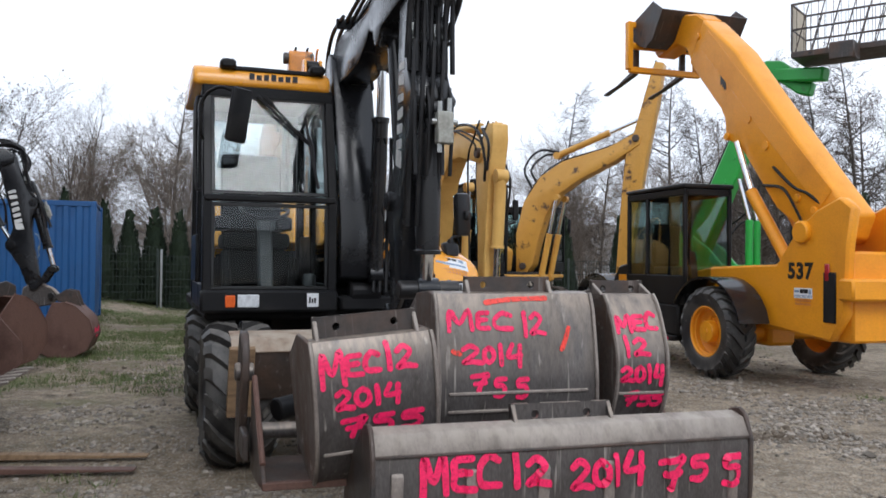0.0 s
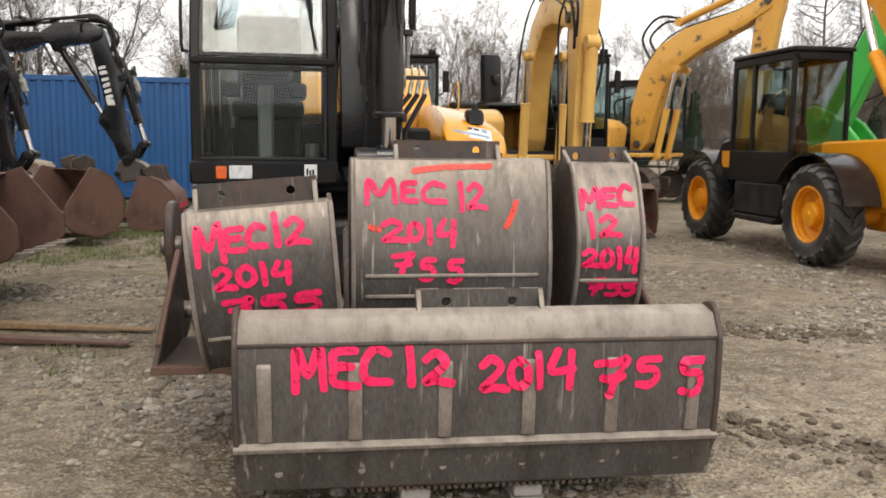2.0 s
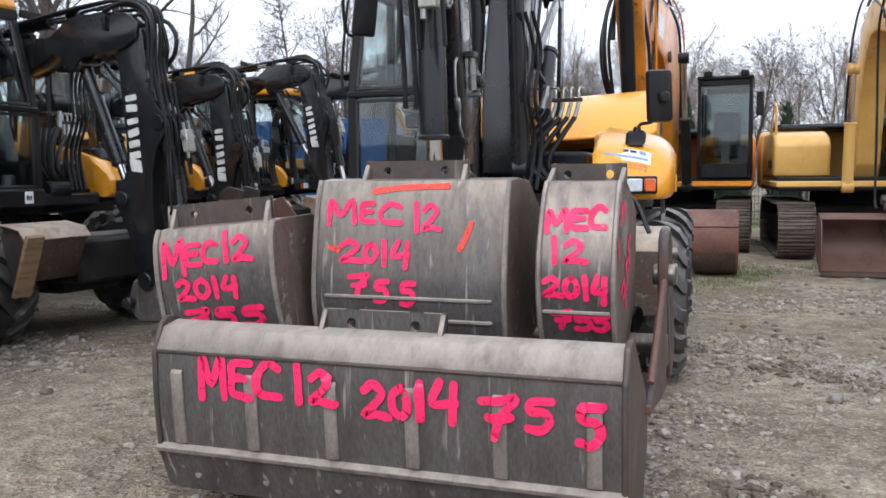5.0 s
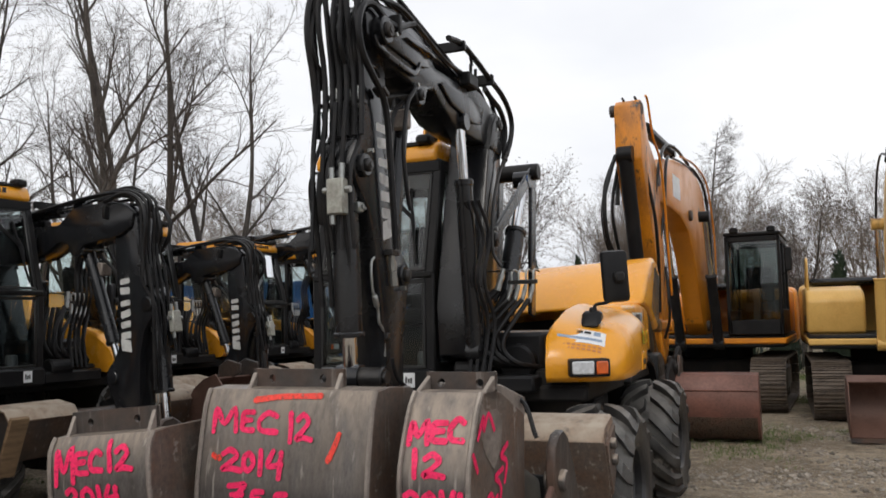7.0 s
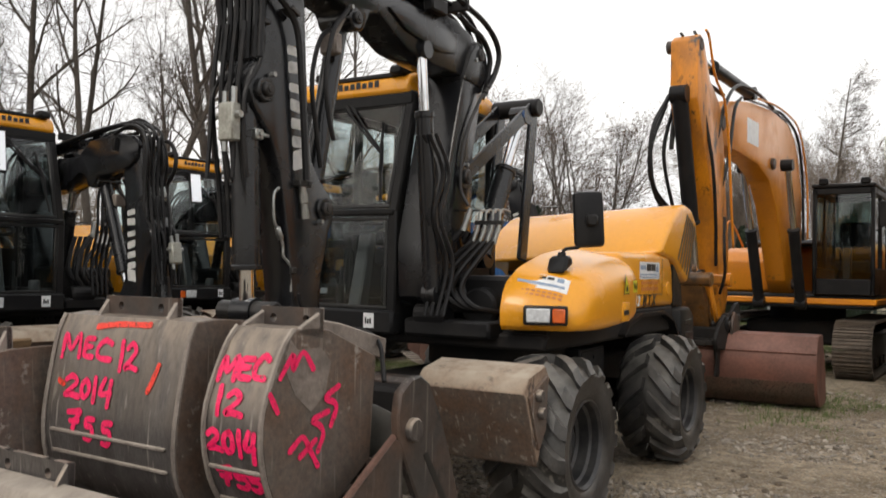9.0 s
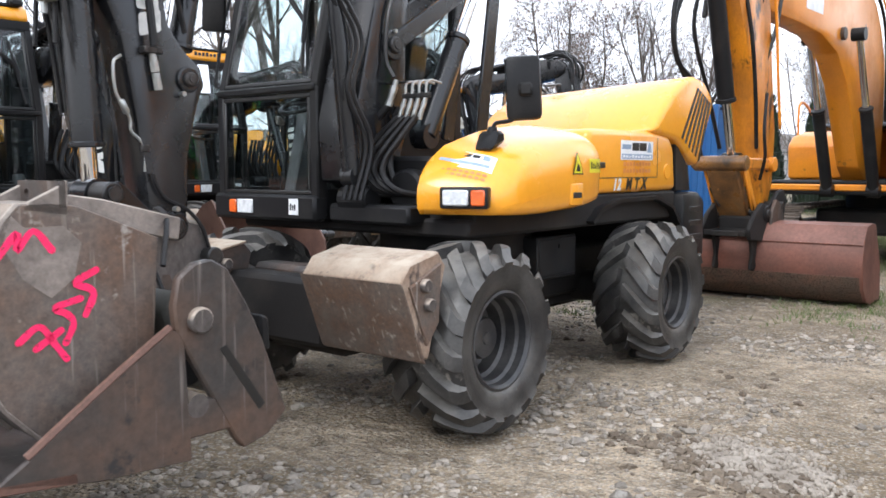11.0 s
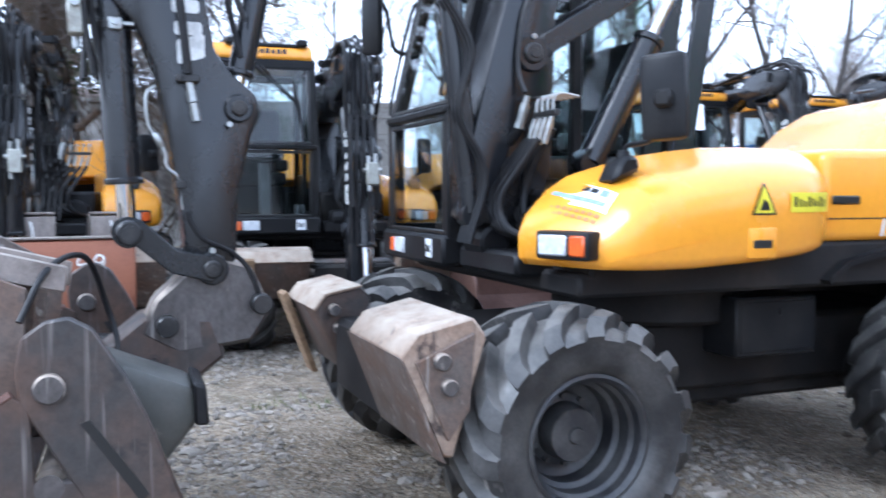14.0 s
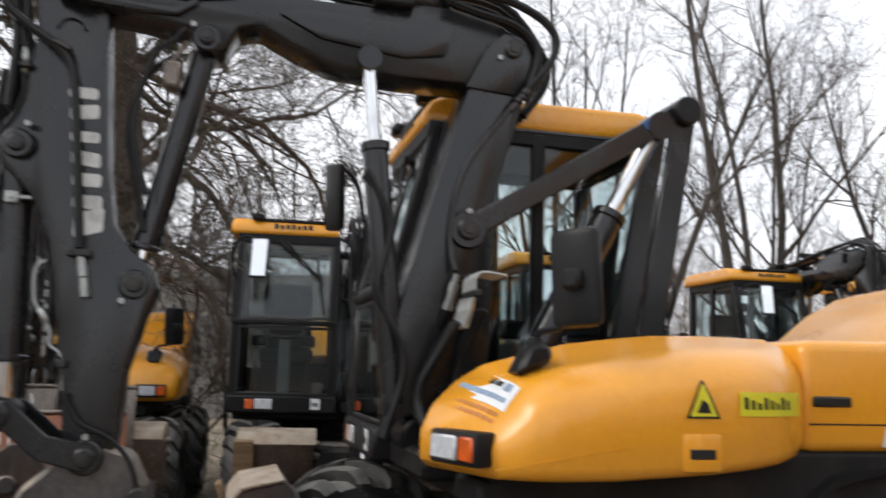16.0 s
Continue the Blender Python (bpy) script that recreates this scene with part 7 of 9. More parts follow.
def post_cab(ex, x0, x1, y0, y1, z0, z1, mat=None, label="black framed cab", door_split=0.45, seat=True):
    """A glazed cab of posts and rails with panes, a roof and a seat."""
    bm = B()
    w = 0.058
    for x in (x0, x1 - w):
        for y in (y0, y1 - w, y0 + (y1 - y0) * door_split):
            box(bm, x, x + w, y, y + w, z0 + 0.05, z1 - 0.02, 0.012)
        box(bm, x, x + w, y0, y1, z0, z0 + 0.42, 0.012)
        box(bm, x, x + w, y0, y1, z1 - 0.1, z1, 0.012)
    for y in (y0, y1 - w):
        box(bm, x0 + w, x1 - w, y, y + w, z0, z0 + (0.25 if y == y0 else 0.6), 0.012)
        box(bm, x0 + w, x1 - w, y, y + w, z1 - 0.1, z1, 0.012)
    box(bm, x0 + w, x1 - w, y0 + w, y1 - w, z0, z0 + 0.05, 0)
    cab = part("cab_frame", bm, mat or BLACK, ex, label)
    bm = B()
    box(bm, x0 - 0.02, x1 + 0.02, y0 - 0.03, y1 + 0.02, z1 + 0.002, z1 + 0.07, 0.03, 2)
    part("cab_roof", bm, mat or BLACK, ex)
    for x in (x0 + 0.03, x1 - 0.04):
        pane_box(cab, "side_window", x, x + 0.008, y0 + w, y0 + (y1 - y0) * door_split, z0 + 0.42, z1 - 0.1)
        pane_box(cab, "side_window", x, x + 0.008, y0 + (y1 - y0) * door_split + w, y1 - w, z0 + 0.42, z1 - 0.1)
    pane_box(cab, "windscreen", x0 + w, x1 - w, y0 + 0.03, y0 + 0.038, z0 + 0.25, z1 - 0.1)
    pane_box(cab, "rear_window", x0 + w, x1 - w, y1 - 0.045, y1 - 0.037, z0 + 0.6, z1 - 0.1)
    if seat:
        xm, ym = (x0 + x1) / 2, (y0 + y1) / 2
        bm = B()
        box(bm, xm - 0.25, xm + 0.25, ym - 0.2, ym + 0.28, z0 + 0.35, z0 + 0.55, 0.04)
        box(bm, xm - 0.24, xm + 0.24, ym + 0.25, ym + 0.37, z0 + 0.55, z0 + 1.2, 0.04)
        part("seat", bm, SEAT, cab)
        bm = B()
        prism(bm, [(y0 + 0.25, z0 + 0.05), (y0 + 0.4, z0 + 0.05), (y0 + 0.48, z0 + 0.75), (y0 + 0.4, z0 + 0.78)], xm - 0.06, xm + 0.06, 0.01)
        part("steering_column", bm, BLACK, cab)
    return cab


def shoe_mesh(w):
    bm = B()
    box(bm, -w / 2, w / 2, -0.088, 0.088, -0.012, 0.012, 0)
    for y in (-0.06, 0.0, 0.06):
        box(bm, -w / 2, w / 2, y - 0.008, y + 0.008, 0.012, 0.034, 0)
    return mesh_of("track_shoe", bm, TRACK, 30)


TRACK = shader("track_steel", (0.115, 0.09, 0.07), 0.75, metal=0.2, second=(0.06, 0.048, 0.04), scale=6, third=(0.2, 0.165, 0.13), third_at=0.62, third_scale=5, grain_amount=0.25, bump=0.15)
SHOE = shoe_mesh(0.56)


def flat_plate(ex, name, pts, xa, xb, mat, bev=0.02, label="", parent=None):
    bm = B()
    prism(bm, pts, xa, xb, bev, 2)
    return part(name, bm, mat, parent or ex, label)


def plain_ram(ex, name, x, a, b, split, r, barrel, rod=None):
    pa, pb = Vector((x, *a)), Vector((x, *b))
    ps = pa.lerp(pb, split)
    bm = B()
    cyl(bm, pa, ps, r, seg=16, bev=0.008)
    cyl(bm, ps.lerp(pa, 0.03), ps, r * 1.15, seg=16, bev=0.006)
    cyl(bm, pa - Vector((r, 0, 0)), pa + Vector((r, 0, 0)), r * 1.15, seg=14)
    c = part(name, bm, barrel, ex)
    bm = B()
    cyl(bm, ps, pb, r * 0.55, seg=14)
    part("piston_rod", bm, rod or CHROME, c, "bright chromed piston rod")
    bm = B()
    cyl(bm, pb - Vector((r, 0, 0)), pb + Vector((r, 0, 0)), r * 1.05, seg=14)
    part("rod_eye", bm, barrel, c)


def tracked(m, label, paint, boom, arm, rams, dark_arm_ends, hoses, cab_label, rail=True, wide=((-0.30, 0.14), (-0.26, 0.10)), arm_paint=None):
    ex = thing("tracked_excavator", m, label, "excavator", group="tracked excavators")
    L, R = 1.55, 0.42
    for s in (-1, 1):
        bm = B()
        box(bm, s * 1.02 - 0.16, s * 1.02 + 0.16, -L, L, 0.22, 0.66, 0.05)
        for y in (-L, L):
            cyl(bm, (s * 1.02 - 0.12, y, 0.45), (s * 1.02 + 0.12, y, 0.45), 0.36, seg=20)
        for i in range(6):
            y = -1.2 + i * 0.48
            cyl(bm, (s * 1.02 - 0.14, y, 0.2), (s * 1.02 + 0.14, y, 0.2), 0.13, seg=12)
        part("track_frame", bm, STEEL_DARK, ex)
        total = 4 * L + 2 * math.pi * R
        n = int(total / 0.182)
        for i in range(n):
            d = total * i / n
            if d < 2 * L:
                y, z, a = -L + d, 0.45 + R, 0
            elif d < 2 * L + math.pi * R:
                t = (d - 2 * L) / R
                y, z, a = L + R * math.sin(t), 0.45 + R * math.cos(t), -math.degrees(t)
            elif d < 4 * L + math.pi * R:
                y, z, a = L - (d - 2 * L - math.pi * R), 0.45 - R, 180
            else:
                t = (d - 4 * L - math.pi * R) / R
                y, z, a = -L - R * math.sin(t), 0.45 - R * math.cos(t), 180 - math.degrees(t)
            part("track_shoe", SHOE, None, ex, m=pose(s * 1.02, y, z, a, 0, 0))
    bm = B()
    box(bm, -0.8, 0.8, -1.0, 1.0, 0.45, 0.85, 0.05)
    cyl(bm, (0, 0, 0.85), (0, 0, 1.08), 0.62, seg=36)
    part("undercarriage", bm, DECK, ex)
    bm = B()
    box(bm, -1.3, 1.3, -1.65, 2.1, 1.08, 1.30, 0.03)
    part("deck", bm, BLACK, ex, "black revolving deck")
    bm = B()
    box(bm, -1.32, 1.32, -1.68, 1.7, 1.14, 1.24, 0.02)
    part("deck_skirt", bm, paint, ex)
    bm = B()
    prism(bm, [(-0.9, 1.302), (-0.95, 1.85), (-0.75, 2.0), (-0.3, 2.08), (1.6, 2.12), (1.75, 1.302)], -1.3, -0.42, 0.06, 3)
    part("engine_body", bm, paint, ex, smooth=55)
    bm = B()
    prism(bm, [(1.5, 1.05), (1.5, 2.15), (2.1, 2.2), (2.45, 2.05), (2.55, 1.6), (2.5, 1.05)], -1.34, 1.34, 0.12, 3)
    part("counterweight", bm, paint, ex, "heavy rounded counterweight", smooth=55)
    bm = B()
    prism(bm, [(0.1, 1.302), (0.1, 2.1), (1.5, 2.1), (1.5, 1.302)], 0.38, 1.3, 0.06, 3)
    part("side_body", bm, paint, ex, smooth=55)
    bm = B()
    box(bm, -1.2, 1.2, 0.4, 1.6, 2.13, 2.25, 0.05)
    part("engine_cover", bm, CHARCOAL, ex)
    bm = B()
    box(bm, -1.301, -1.299, -0.6, 0.2, 1.45, 1.6, 0)
    part("side_vent", bm, INK, ex)
    post_cab(ex, 0.40, 1.30, -1.72, 0.02, 1.30, 2.98, label=cab_label)
    for x in (0.5, 1.1):
        bm = B()
        box(bm, x, x + 0.14, -1.78, -1.68, 3.03, 3.13, 0.02)
        part("work_lamp", bm, BLACK, ex)
    if rail:
        bm = B()
        tube(bm, [(-1.25, -0.6, 1.9), (-1.25, -0.6, 2.5), (-1.25, -0.2, 2.5), (-1.25, 0.5, 2.1)], 0.018, 6, 3)
        part("hand_rail", bm, paint, ex)
    bm = B()
    tube(bm, [(1.3, -1.6, 2.3), (1.42, -1.75, 2.4), (1.42, -1.78, 2.75)], 0.014, 6, 3)
    box(bm, 1.36, 1.48, -1.83, -1.77, 2.35, 2.75, 0.02)
    part("mirror", bm, BLACK, ex, "black wing mirror")
    flat_plate(ex, "boom", boom, *wide[0], paint, 0.03, "painted main boom")
    flat_plate(ex, "stick", arm, *wide[1], arm_paint or paint, 0.025, "painted dipper stick with rust wear")
    for pts, k in ((boom, 0), (arm, 0)):
        for x in (-0.22, -0.06, 0.08):
            run = [Vector((x, y, z)) + 0.035 * Vector((0, -0.5, 0.86)) for y, z in pts[1:8]]
            bm = B()
            tube(bm, run, 0.017, 6, 4)
            part("hydraulic_pipe", bm, BLACK if x < 0 else paint, ex)
    for nm, x, a, b, split, r, barrel in rams:
        plain_ram(ex, nm, x, a, b, split, r, barrel)
    for y, z, r in dark_arm_ends:
        bm = B()
        cyl(bm, (wide[0][0] - 0.05, y, z), (wide[0][1] + 0.05, y, z), r, seg=18, bev=0.01)
        part("pivot_pin", bm, STEEL_DARK, ex)
    for pts, r in hoses:
        bm = B()
        tube(bm, pts, r, 6, 5)
        part("hydraulic_hose", bm, HOSE, ex)
    return ex


def big_bucket(m, label, w, mat):
    b = thing("grading_bucket", m, label, "bucket", group="buckets of tracked excavators")
    prof = [(0.40, 0.88), (0.12, 0.86), (0.02, 0.72), (-0.03, 0.45), (0.05, 0.2), (0.22, 0.05), (0.45, 0.0), (0.85, 0.01)]
    bm = B()
    shell(bm, prof, 0, w, 0.02)
    part("curved_plate", bm, mat, b)
    bm = B()
    box(bm, 0.0, w, -0.008, 0.008, 0.664, 0.678, 0.003)
    part("weld_seam", bm, mat, b)
    bm = B()
    shell(bm, [(y - 0.004, z - 0.004) for y, z in ((-0.005, 0.335), (0.05, 0.2), (0.22, 0.05), (0.45, 0.0))], 0.02, w - 0.02, 0.004)
    part("mud_crust", bm, MUD, b, "dark mud dried on the belly")
    for x in (-0.012, w - 0.012):
        bm = B()
        prism(bm, prof + [(0.92, 0.08), (0.85, 0.40), (0.55, 0.86)], x, x + 0.024, 0.005)
        part("side_plate", bm, mat, b)
    bm = B()
    box(bm, 0, w, 0.78, 0.98, -0.012, 0.012, 0.004)
    part("cutting_edge", bm, STEEL_DARK, b)
    for x in (w / 2 - 0.2, w / 2 + 0.16):
        bm = B()
        prism(bm, [(0.10, 0.80), (0.12, 1.0), (0.25, 1.12), (0.50, 1.05), (0.55, 0.86), (0.40, 0.84)], x, x + 0.04, 0.01)
        part("hinge_ear", bm, STEEL_DARK, b)
    return b


OM = pose(-3.57, 17.84, 0.0, 0, 0, 16)
orange_boom = [(-0.50, 1.35), (-0.42, 2.2), (-0.46, 3.05), (-0.75, 3.62), (-1.05, 3.92), (-1.5, 4.08), (-2.6, 4.13), (-3.8, 4.05), (-5.0, 3.86), (-5.4, 3.68), (-5.45, 3.42), (-5.1, 3.26), (-4.3, 3.25), (-3.4, 3.20), (-2.75, 3.03), (-2.3, 2.65), (-1.95, 2.1), (-1.6, 1.5), (-1.2, 1.22)]
orange_arm = [(-6.33, 4.36), (-6.23, 4.44), (-6.10, 4.38), (-5.85, 3.97), (-5.45, 3.74), (-5.25, 3.25), (-5.12, 2.5), (-5.0, 1.9), (-5.04, 1.3), (-5.18, 1.0), (-5.40, 1.06), (-5.50, 1.9), (-5.74, 2.55), (-6.05, 3.1), (-6.34, 3.65)]
h = lambda *pts: [Vector(p) for p in pts]
tracked(OM, "orange tracked excavator with raised boom and a red-brown grading bucket", ORANGE, orange_boom, orange_arm,
        [("stick_ram", -0.17, (-3.3, 4.27), (-6.16, 4.28), 0.66, 0.085, BLACK), ("bucket_ram", -0.17, (-6.42, 3.7), (-5.75, 1.55), 0.70, 0.095, BLACK),
         ("boom_ram", -0.40, (-1.75, 1.15), (-2.75, 3.25), 0.55, 0.085, BLACK), ("boom_ram", 0.24, (-1.75, 1.15), (-2.75, 3.25), 0.55, 0.085, BLACK)],
        [(-1.15, 1.45, 0.09), (-5.3, 3.52, 0.10), (-6.22, 4.32, 0.08), (-5.22, 1.50, 0.07), (-2.6, 3.3, 0.09)],
        [(h((0.0, -2.6, 4.15), (0.02, -3.8, 4.2), (0.02, -4.7, 4.1), (0.04, -5.3, 3.75), (0.0, -5.5, 3.3)), 0.025), (h((-0.3, -4.2, 4.1), (-0.32, -5.0, 4.12), (-0.34, -5.6, 3.95), (-0.36, -6.0, 3.55), (-0.36, -6.15, 3.1)), 0.03),
         (h((0.0, -4.4, 4.0), (0.05, -4.9, 3.75), (0.05, -5.15, 3.1), (0.0, -5.3, 2.7)), 0.022), (h((0.0, -6.0, 3.5), (0.07, -5.9, 2.9), (0.05, -5.7, 2.3), (0.0, -5.5, 1.7)), 0.024), (h((-0.32, -6.2, 3.6), (-0.38, -6.35, 3.0), (-0.36, -6.0, 2.3), (-0.34, -5.7, 1.7)), 0.024), (h((-0.3, -6.4, 3.7), (-0.34, -6.85, 3.2), (-0.34, -6.8, 2.6), (-0.3, -6.2, 2.3)), 0.03), (h((-0.34, -6.4, 3.6), (-0.4, -6.75, 3.0), (-0.38, -6.6, 2.5), (-0.33, -6.0, 2.2)), 0.028), (h((-0.1, -2.2, 4.2), (-0.06, -1.7, 4.2), (0.0, -0.95, 3.95), (0.0, -0.5, 3.3), (0.0, -0.4, 2.2)), 0.025)],
        "dark framed excavator cab with tinted glass", wide=((-0.34, -0.02), (-0.32, 0.02)), arm_paint=ORANGE_WORN)
bm = B()
box(bm, -0.019, -0.017, -4.02, -3.40, 3.45, 3.80, 0)
solo("boom_plate", bm, WHITE, "white maker's plate on the orange boom", "plate", m=OM)
hitch = thing("quick_hitch", OM, "black greasy quick hitch between stick and grading bucket", "hitch")
for x in (-0.40, 0.13):
    bm = B()
    prism(bm, [(-6.02, 0.70), (-6.06, 0.82), (-5.92, 0.98), (-5.72, 1.10), (-5.50, 1.06), (-5.25, 1.22), (-5.10, 1.24), (-5.02, 1.12), (-5.06, 0.86), (-5.20, 0.70), (-5.6, 0.66)], x, x + 0.05, 0.014)
    part("side_plate", bm, DECK, hitch)
    bm = B()
    cyl(bm, (x - 0.02, -5.62, 0.98), (x + 0.07, -5.62, 0.98), 0.085, seg=20, bev=0.01)
    part("pin_boss", bm, BLACK, hitch)
    bm = B()
    prism(bm, [(-5.86, 0.72), (-5.56, 0.70), (-5.60, 0.50), (-5.74, 0.34), (-5.84, 0.36), (-5.80, 0.52)], x + 0.06 if x < 0 else x - 0.05, x + 0.10 if x < 0 else x - 0.01, 0.01)
    part("lower_hook", bm, DECK, hitch)
bm = B()
box(bm, -0.35, -0.27, -6.04, -5.72, 0.74, 0.80, 0.008)
box(bm, 0.05, 0.13, -6.04, -5.72, 0.74, 0.80, 0.008)
box(bm, -0.27, 0.05, -6.05, -5.98, 0.735, 0.795, 0.008)
box(bm, -0.27, 0.05, -5.80, -5.72, 0.745, 0.805, 0.008)
part("bed_plate", bm, DECK, hitch, "black bed plate with a square opening")
bm = B()
box(bm, -0.34, 0.12, -5.70, -5.30, 0.72, 0.95, 0.03)
part("hitch_body", bm, DECK, hitch)
for y, z, r in ((-5.62, 0.98, 0.045), (-5.22, 1.05, 0.05)):
    bm = B()
    cyl(bm, (-0.44, y, z), (0.22, y, z), r, seg=16, bev=0.01)
    part("pivot_pin", bm, PIN, hitch)
for pts in ([(0.10, -5.5, 2.3), (0.16, -5.7, 1.9), (0.14, -5.6, 1.6), (0.05, -5.5, 1.35)], [(-0.35, -5.7, 2.4), (-0.42, -6.05, 1.9), (-0.40, -5.9, 1.4), (-0.30, -5.75, 1.05)]):
    bm = B()
    tube(bm, pts, 0.02, 6, 5)
    part("hydraulic_hose", bm, HOSE, hitch)
linkage = thing("bucket_linkage", OM, "greasy orange bucket linkage with a rusty pin", "linkage")
for x in (-0.40, 0.04):
    bm = B()
    beam(bm, (x, -5.98, 1.53), (x, -5.18, 1.52), 0.05, 0.13, 0.02)
    part("side_link", bm, ORANGE_WORN, linkage, "orange side link")
    bm = B()
    beam(bm, (x + 0.02, -5.95, 1.48), (x + 0.02, -5.66, 1.02), 0.045, 0.09, 0.015)
    part("front_link", bm, ORANGE_WORN, linkage)
bm = B()
prism(bm, [(-6.02, 1.46), (-5.92, 1.46), (-5.72, 1.20), (-5.58, 0.98), (-5.66, 0.92), (-5.80, 1.12)], -0.36, 0.0, 0.02)
part("push_link", bm, GREASE, linkage, "grease-caked push link")
bm = B()
cyl(bm, (-0.50, -5.98, 1.53), (0.10, -5.98, 1.53), 0.085, seg=20, bev=0.012)
cyl(bm, (-0.53, -5.98, 1.53), (-0.50, -5.98, 1.53), 0.055, seg=16, bev=0.006)
part("link_pin", bm, GREASE, linkage, "rusty greasy pin")
for x in (-0.43, 0.05):
    bm = B()
    cyl(bm, (x - 0.02, -5.20, 1.52), (x + 0.06, -5.20, 1.52), 0.085, seg=20, bev=0.01)
    part("pin_boss", bm, ORANGE_WORN, linkage)
red_bucket = big_bucket(OM @ pose(-1.10, -5.78, 0.012, 0, 0, 4), "red-brown grading bucket with faint chalk marks on the gravel", 2.30, RED_RUST)
for i in range(4):
    bm = B()
    box(bm, 1.62 + 0.12 * i, 1.70 + 0.12 * i, 0.0, 0.002, 0.0, 0.075 - 0.01 * (i % 2), 0, m=Matrix.Translation((0, 0.040, 0.735)) @ pose(0, 0, 0, -35.5, 0, 0))
    part("chalk_mark", bm, CHALK_FAINT, red_bucket, "faint chalk mark")

YM = pose(-0.55, 17.8, 0.0, 0, 0, 20)
y_boom = [(-0.85, 1.30), (-0.92, 2.14), (-1.12, 2.95), (-1.5, 3.55), (-2.0, 3.85), (-2.6, 3.86), (-3.6, 3.52), (-3.75, 3.36), (-3.6, 3.2), (-2.7, 3.40), (-2.2, 3.38), (-1.82, 3.02), (-1.56, 2.4), (-1.4, 1.5), (-1.2, 1.20)]
y_arm = [(-4.10, 3.80), (-3.90, 3.84), (-3.62, 3.55), (-3.42, 3.33), (-3.40, 2.86), (-3.48, 2.00), (-3.52, 1.00), (-3.65, 0.85), (-3.80, 0.95), (-3.86, 2.00), (-3.94, 2.86), (-4.12, 3.51)]
tracked(YM, "faded yellow tracked excavator with its stick hanging straight down", AMBER_OLD, y_boom, y_arm,
        [("stick_ram", 0.06, (-2.1, 4.0), (-4.0, 3.76), 0.62, 0.08, AMBER_OLD), ("bucket_ram", 0.08, (-4.12, 2.94), (-3.92, 0.95), 0.59, 0.10, AMBER_OLD),
         ("boom_ram", -0.28, (-1.7, 1.15), (-1.9, 2.95), 0.55, 0.085, AMBER_OLD), ("boom_ram", 0.40, (-1.7, 1.15), (-1.9, 2.95), 0.55, 0.085, AMBER_OLD)],
        [(-1.15, 1.45, 0.09), (-3.62, 3.37, 0.09), (-3.68, 1.0, 0.07)],
        [(h((-0.12, -2.0, 3.87), (-0.18, -2.9, 3.94), (-0.22, -3.8, 3.73), (-0.2, -4.1, 3.22), (-0.16, -4.0, 2.86)), 0.025), (h((0.26, -2.2, 3.87), (0.3, -3.1, 3.80), (0.3, -3.7, 3.51), (0.27, -3.6, 3.08)), 0.022), (h((-0.16, -3.9, 3.73), (-0.22, -4.3, 3.44), (-0.2, -4.2, 3.01)), 0.025),
         (h((0.24, -3.8, 3.3), (0.3, -4.0, 2.9), (0.28, -3.95, 2.4), (0.2, -3.9, 2.1)), 0.02), (h((0.3, -1.3, 2.2), (0.36, -1.6, 1.8), (0.3, -1.5, 1.4)), 0.022)],
        "dark framed excavator cab", wide=((-0.12, 0.24), (-0.07, 0.22)))
big_bucket(YM @ pose(1.20, -3.55, 0.31, -25, 0, 180) @ Matrix.Scale(0.72, 4), "brown toothless bucket tipped forwards with its dark mouth open", 3.0, RUST)
linkage = thing("bucket_linkage", YM, "worn yellow linkage between stick and brown bucket", "linkage")
for x in (-0.12, 0.22):
    bm = B()
    prism(bm, [(-4.05, 1.10), (-3.90, 1.02), (-3.72, 0.62), (-3.80, 0.52), (-4.12, 0.70), (-4.16, 0.98)], x, x + 0.05, 0.012)
    part("link_plate", bm, AMBER_OLD, linkage)
bm = B()
cyl(bm, (-0.18, -3.94, 0.92), (0.33, -3.94, 0.92), 0.055, seg=14, bev=0.008)
cyl(bm, (-0.18, -3.80, 0.62), (0.33, -3.80, 0.62), 0.055, seg=14, bev=0.008)
part("pivot_pin", bm, STEEL_DARK, linkage)

ZM = pose(1.2, 23.0, 0.0, 0, 0, 62)
z_boom = [(-0.95, 1.3), (-0.95, 2.3), (-1.15, 3.1), (-1.6, 3.75), (-2.2, 4.12), (-3.4, 4.42), (-4.0, 4.70), (-4.2, 4.66), (-4.2, 4.45), (-3.6, 4.08), (-2.7, 3.66), (-2.15, 3.32), (-1.76, 2.75), (-1.52, 2.0), (-1.42, 1.5), (-1.2, 1.2)]
z_arm = [(-4.75, 6.4), (-4.55, 6.45), (-4.4, 6.0), (-4.05, 4.8), (-3.85, 4.3), (-3.75, 3.4), (-3.6, 1.2), (-3.72, 1.0), (-3.9, 1.15), (-4.15, 3.0), (-4.35, 4.2), (-4.6, 5.4)]
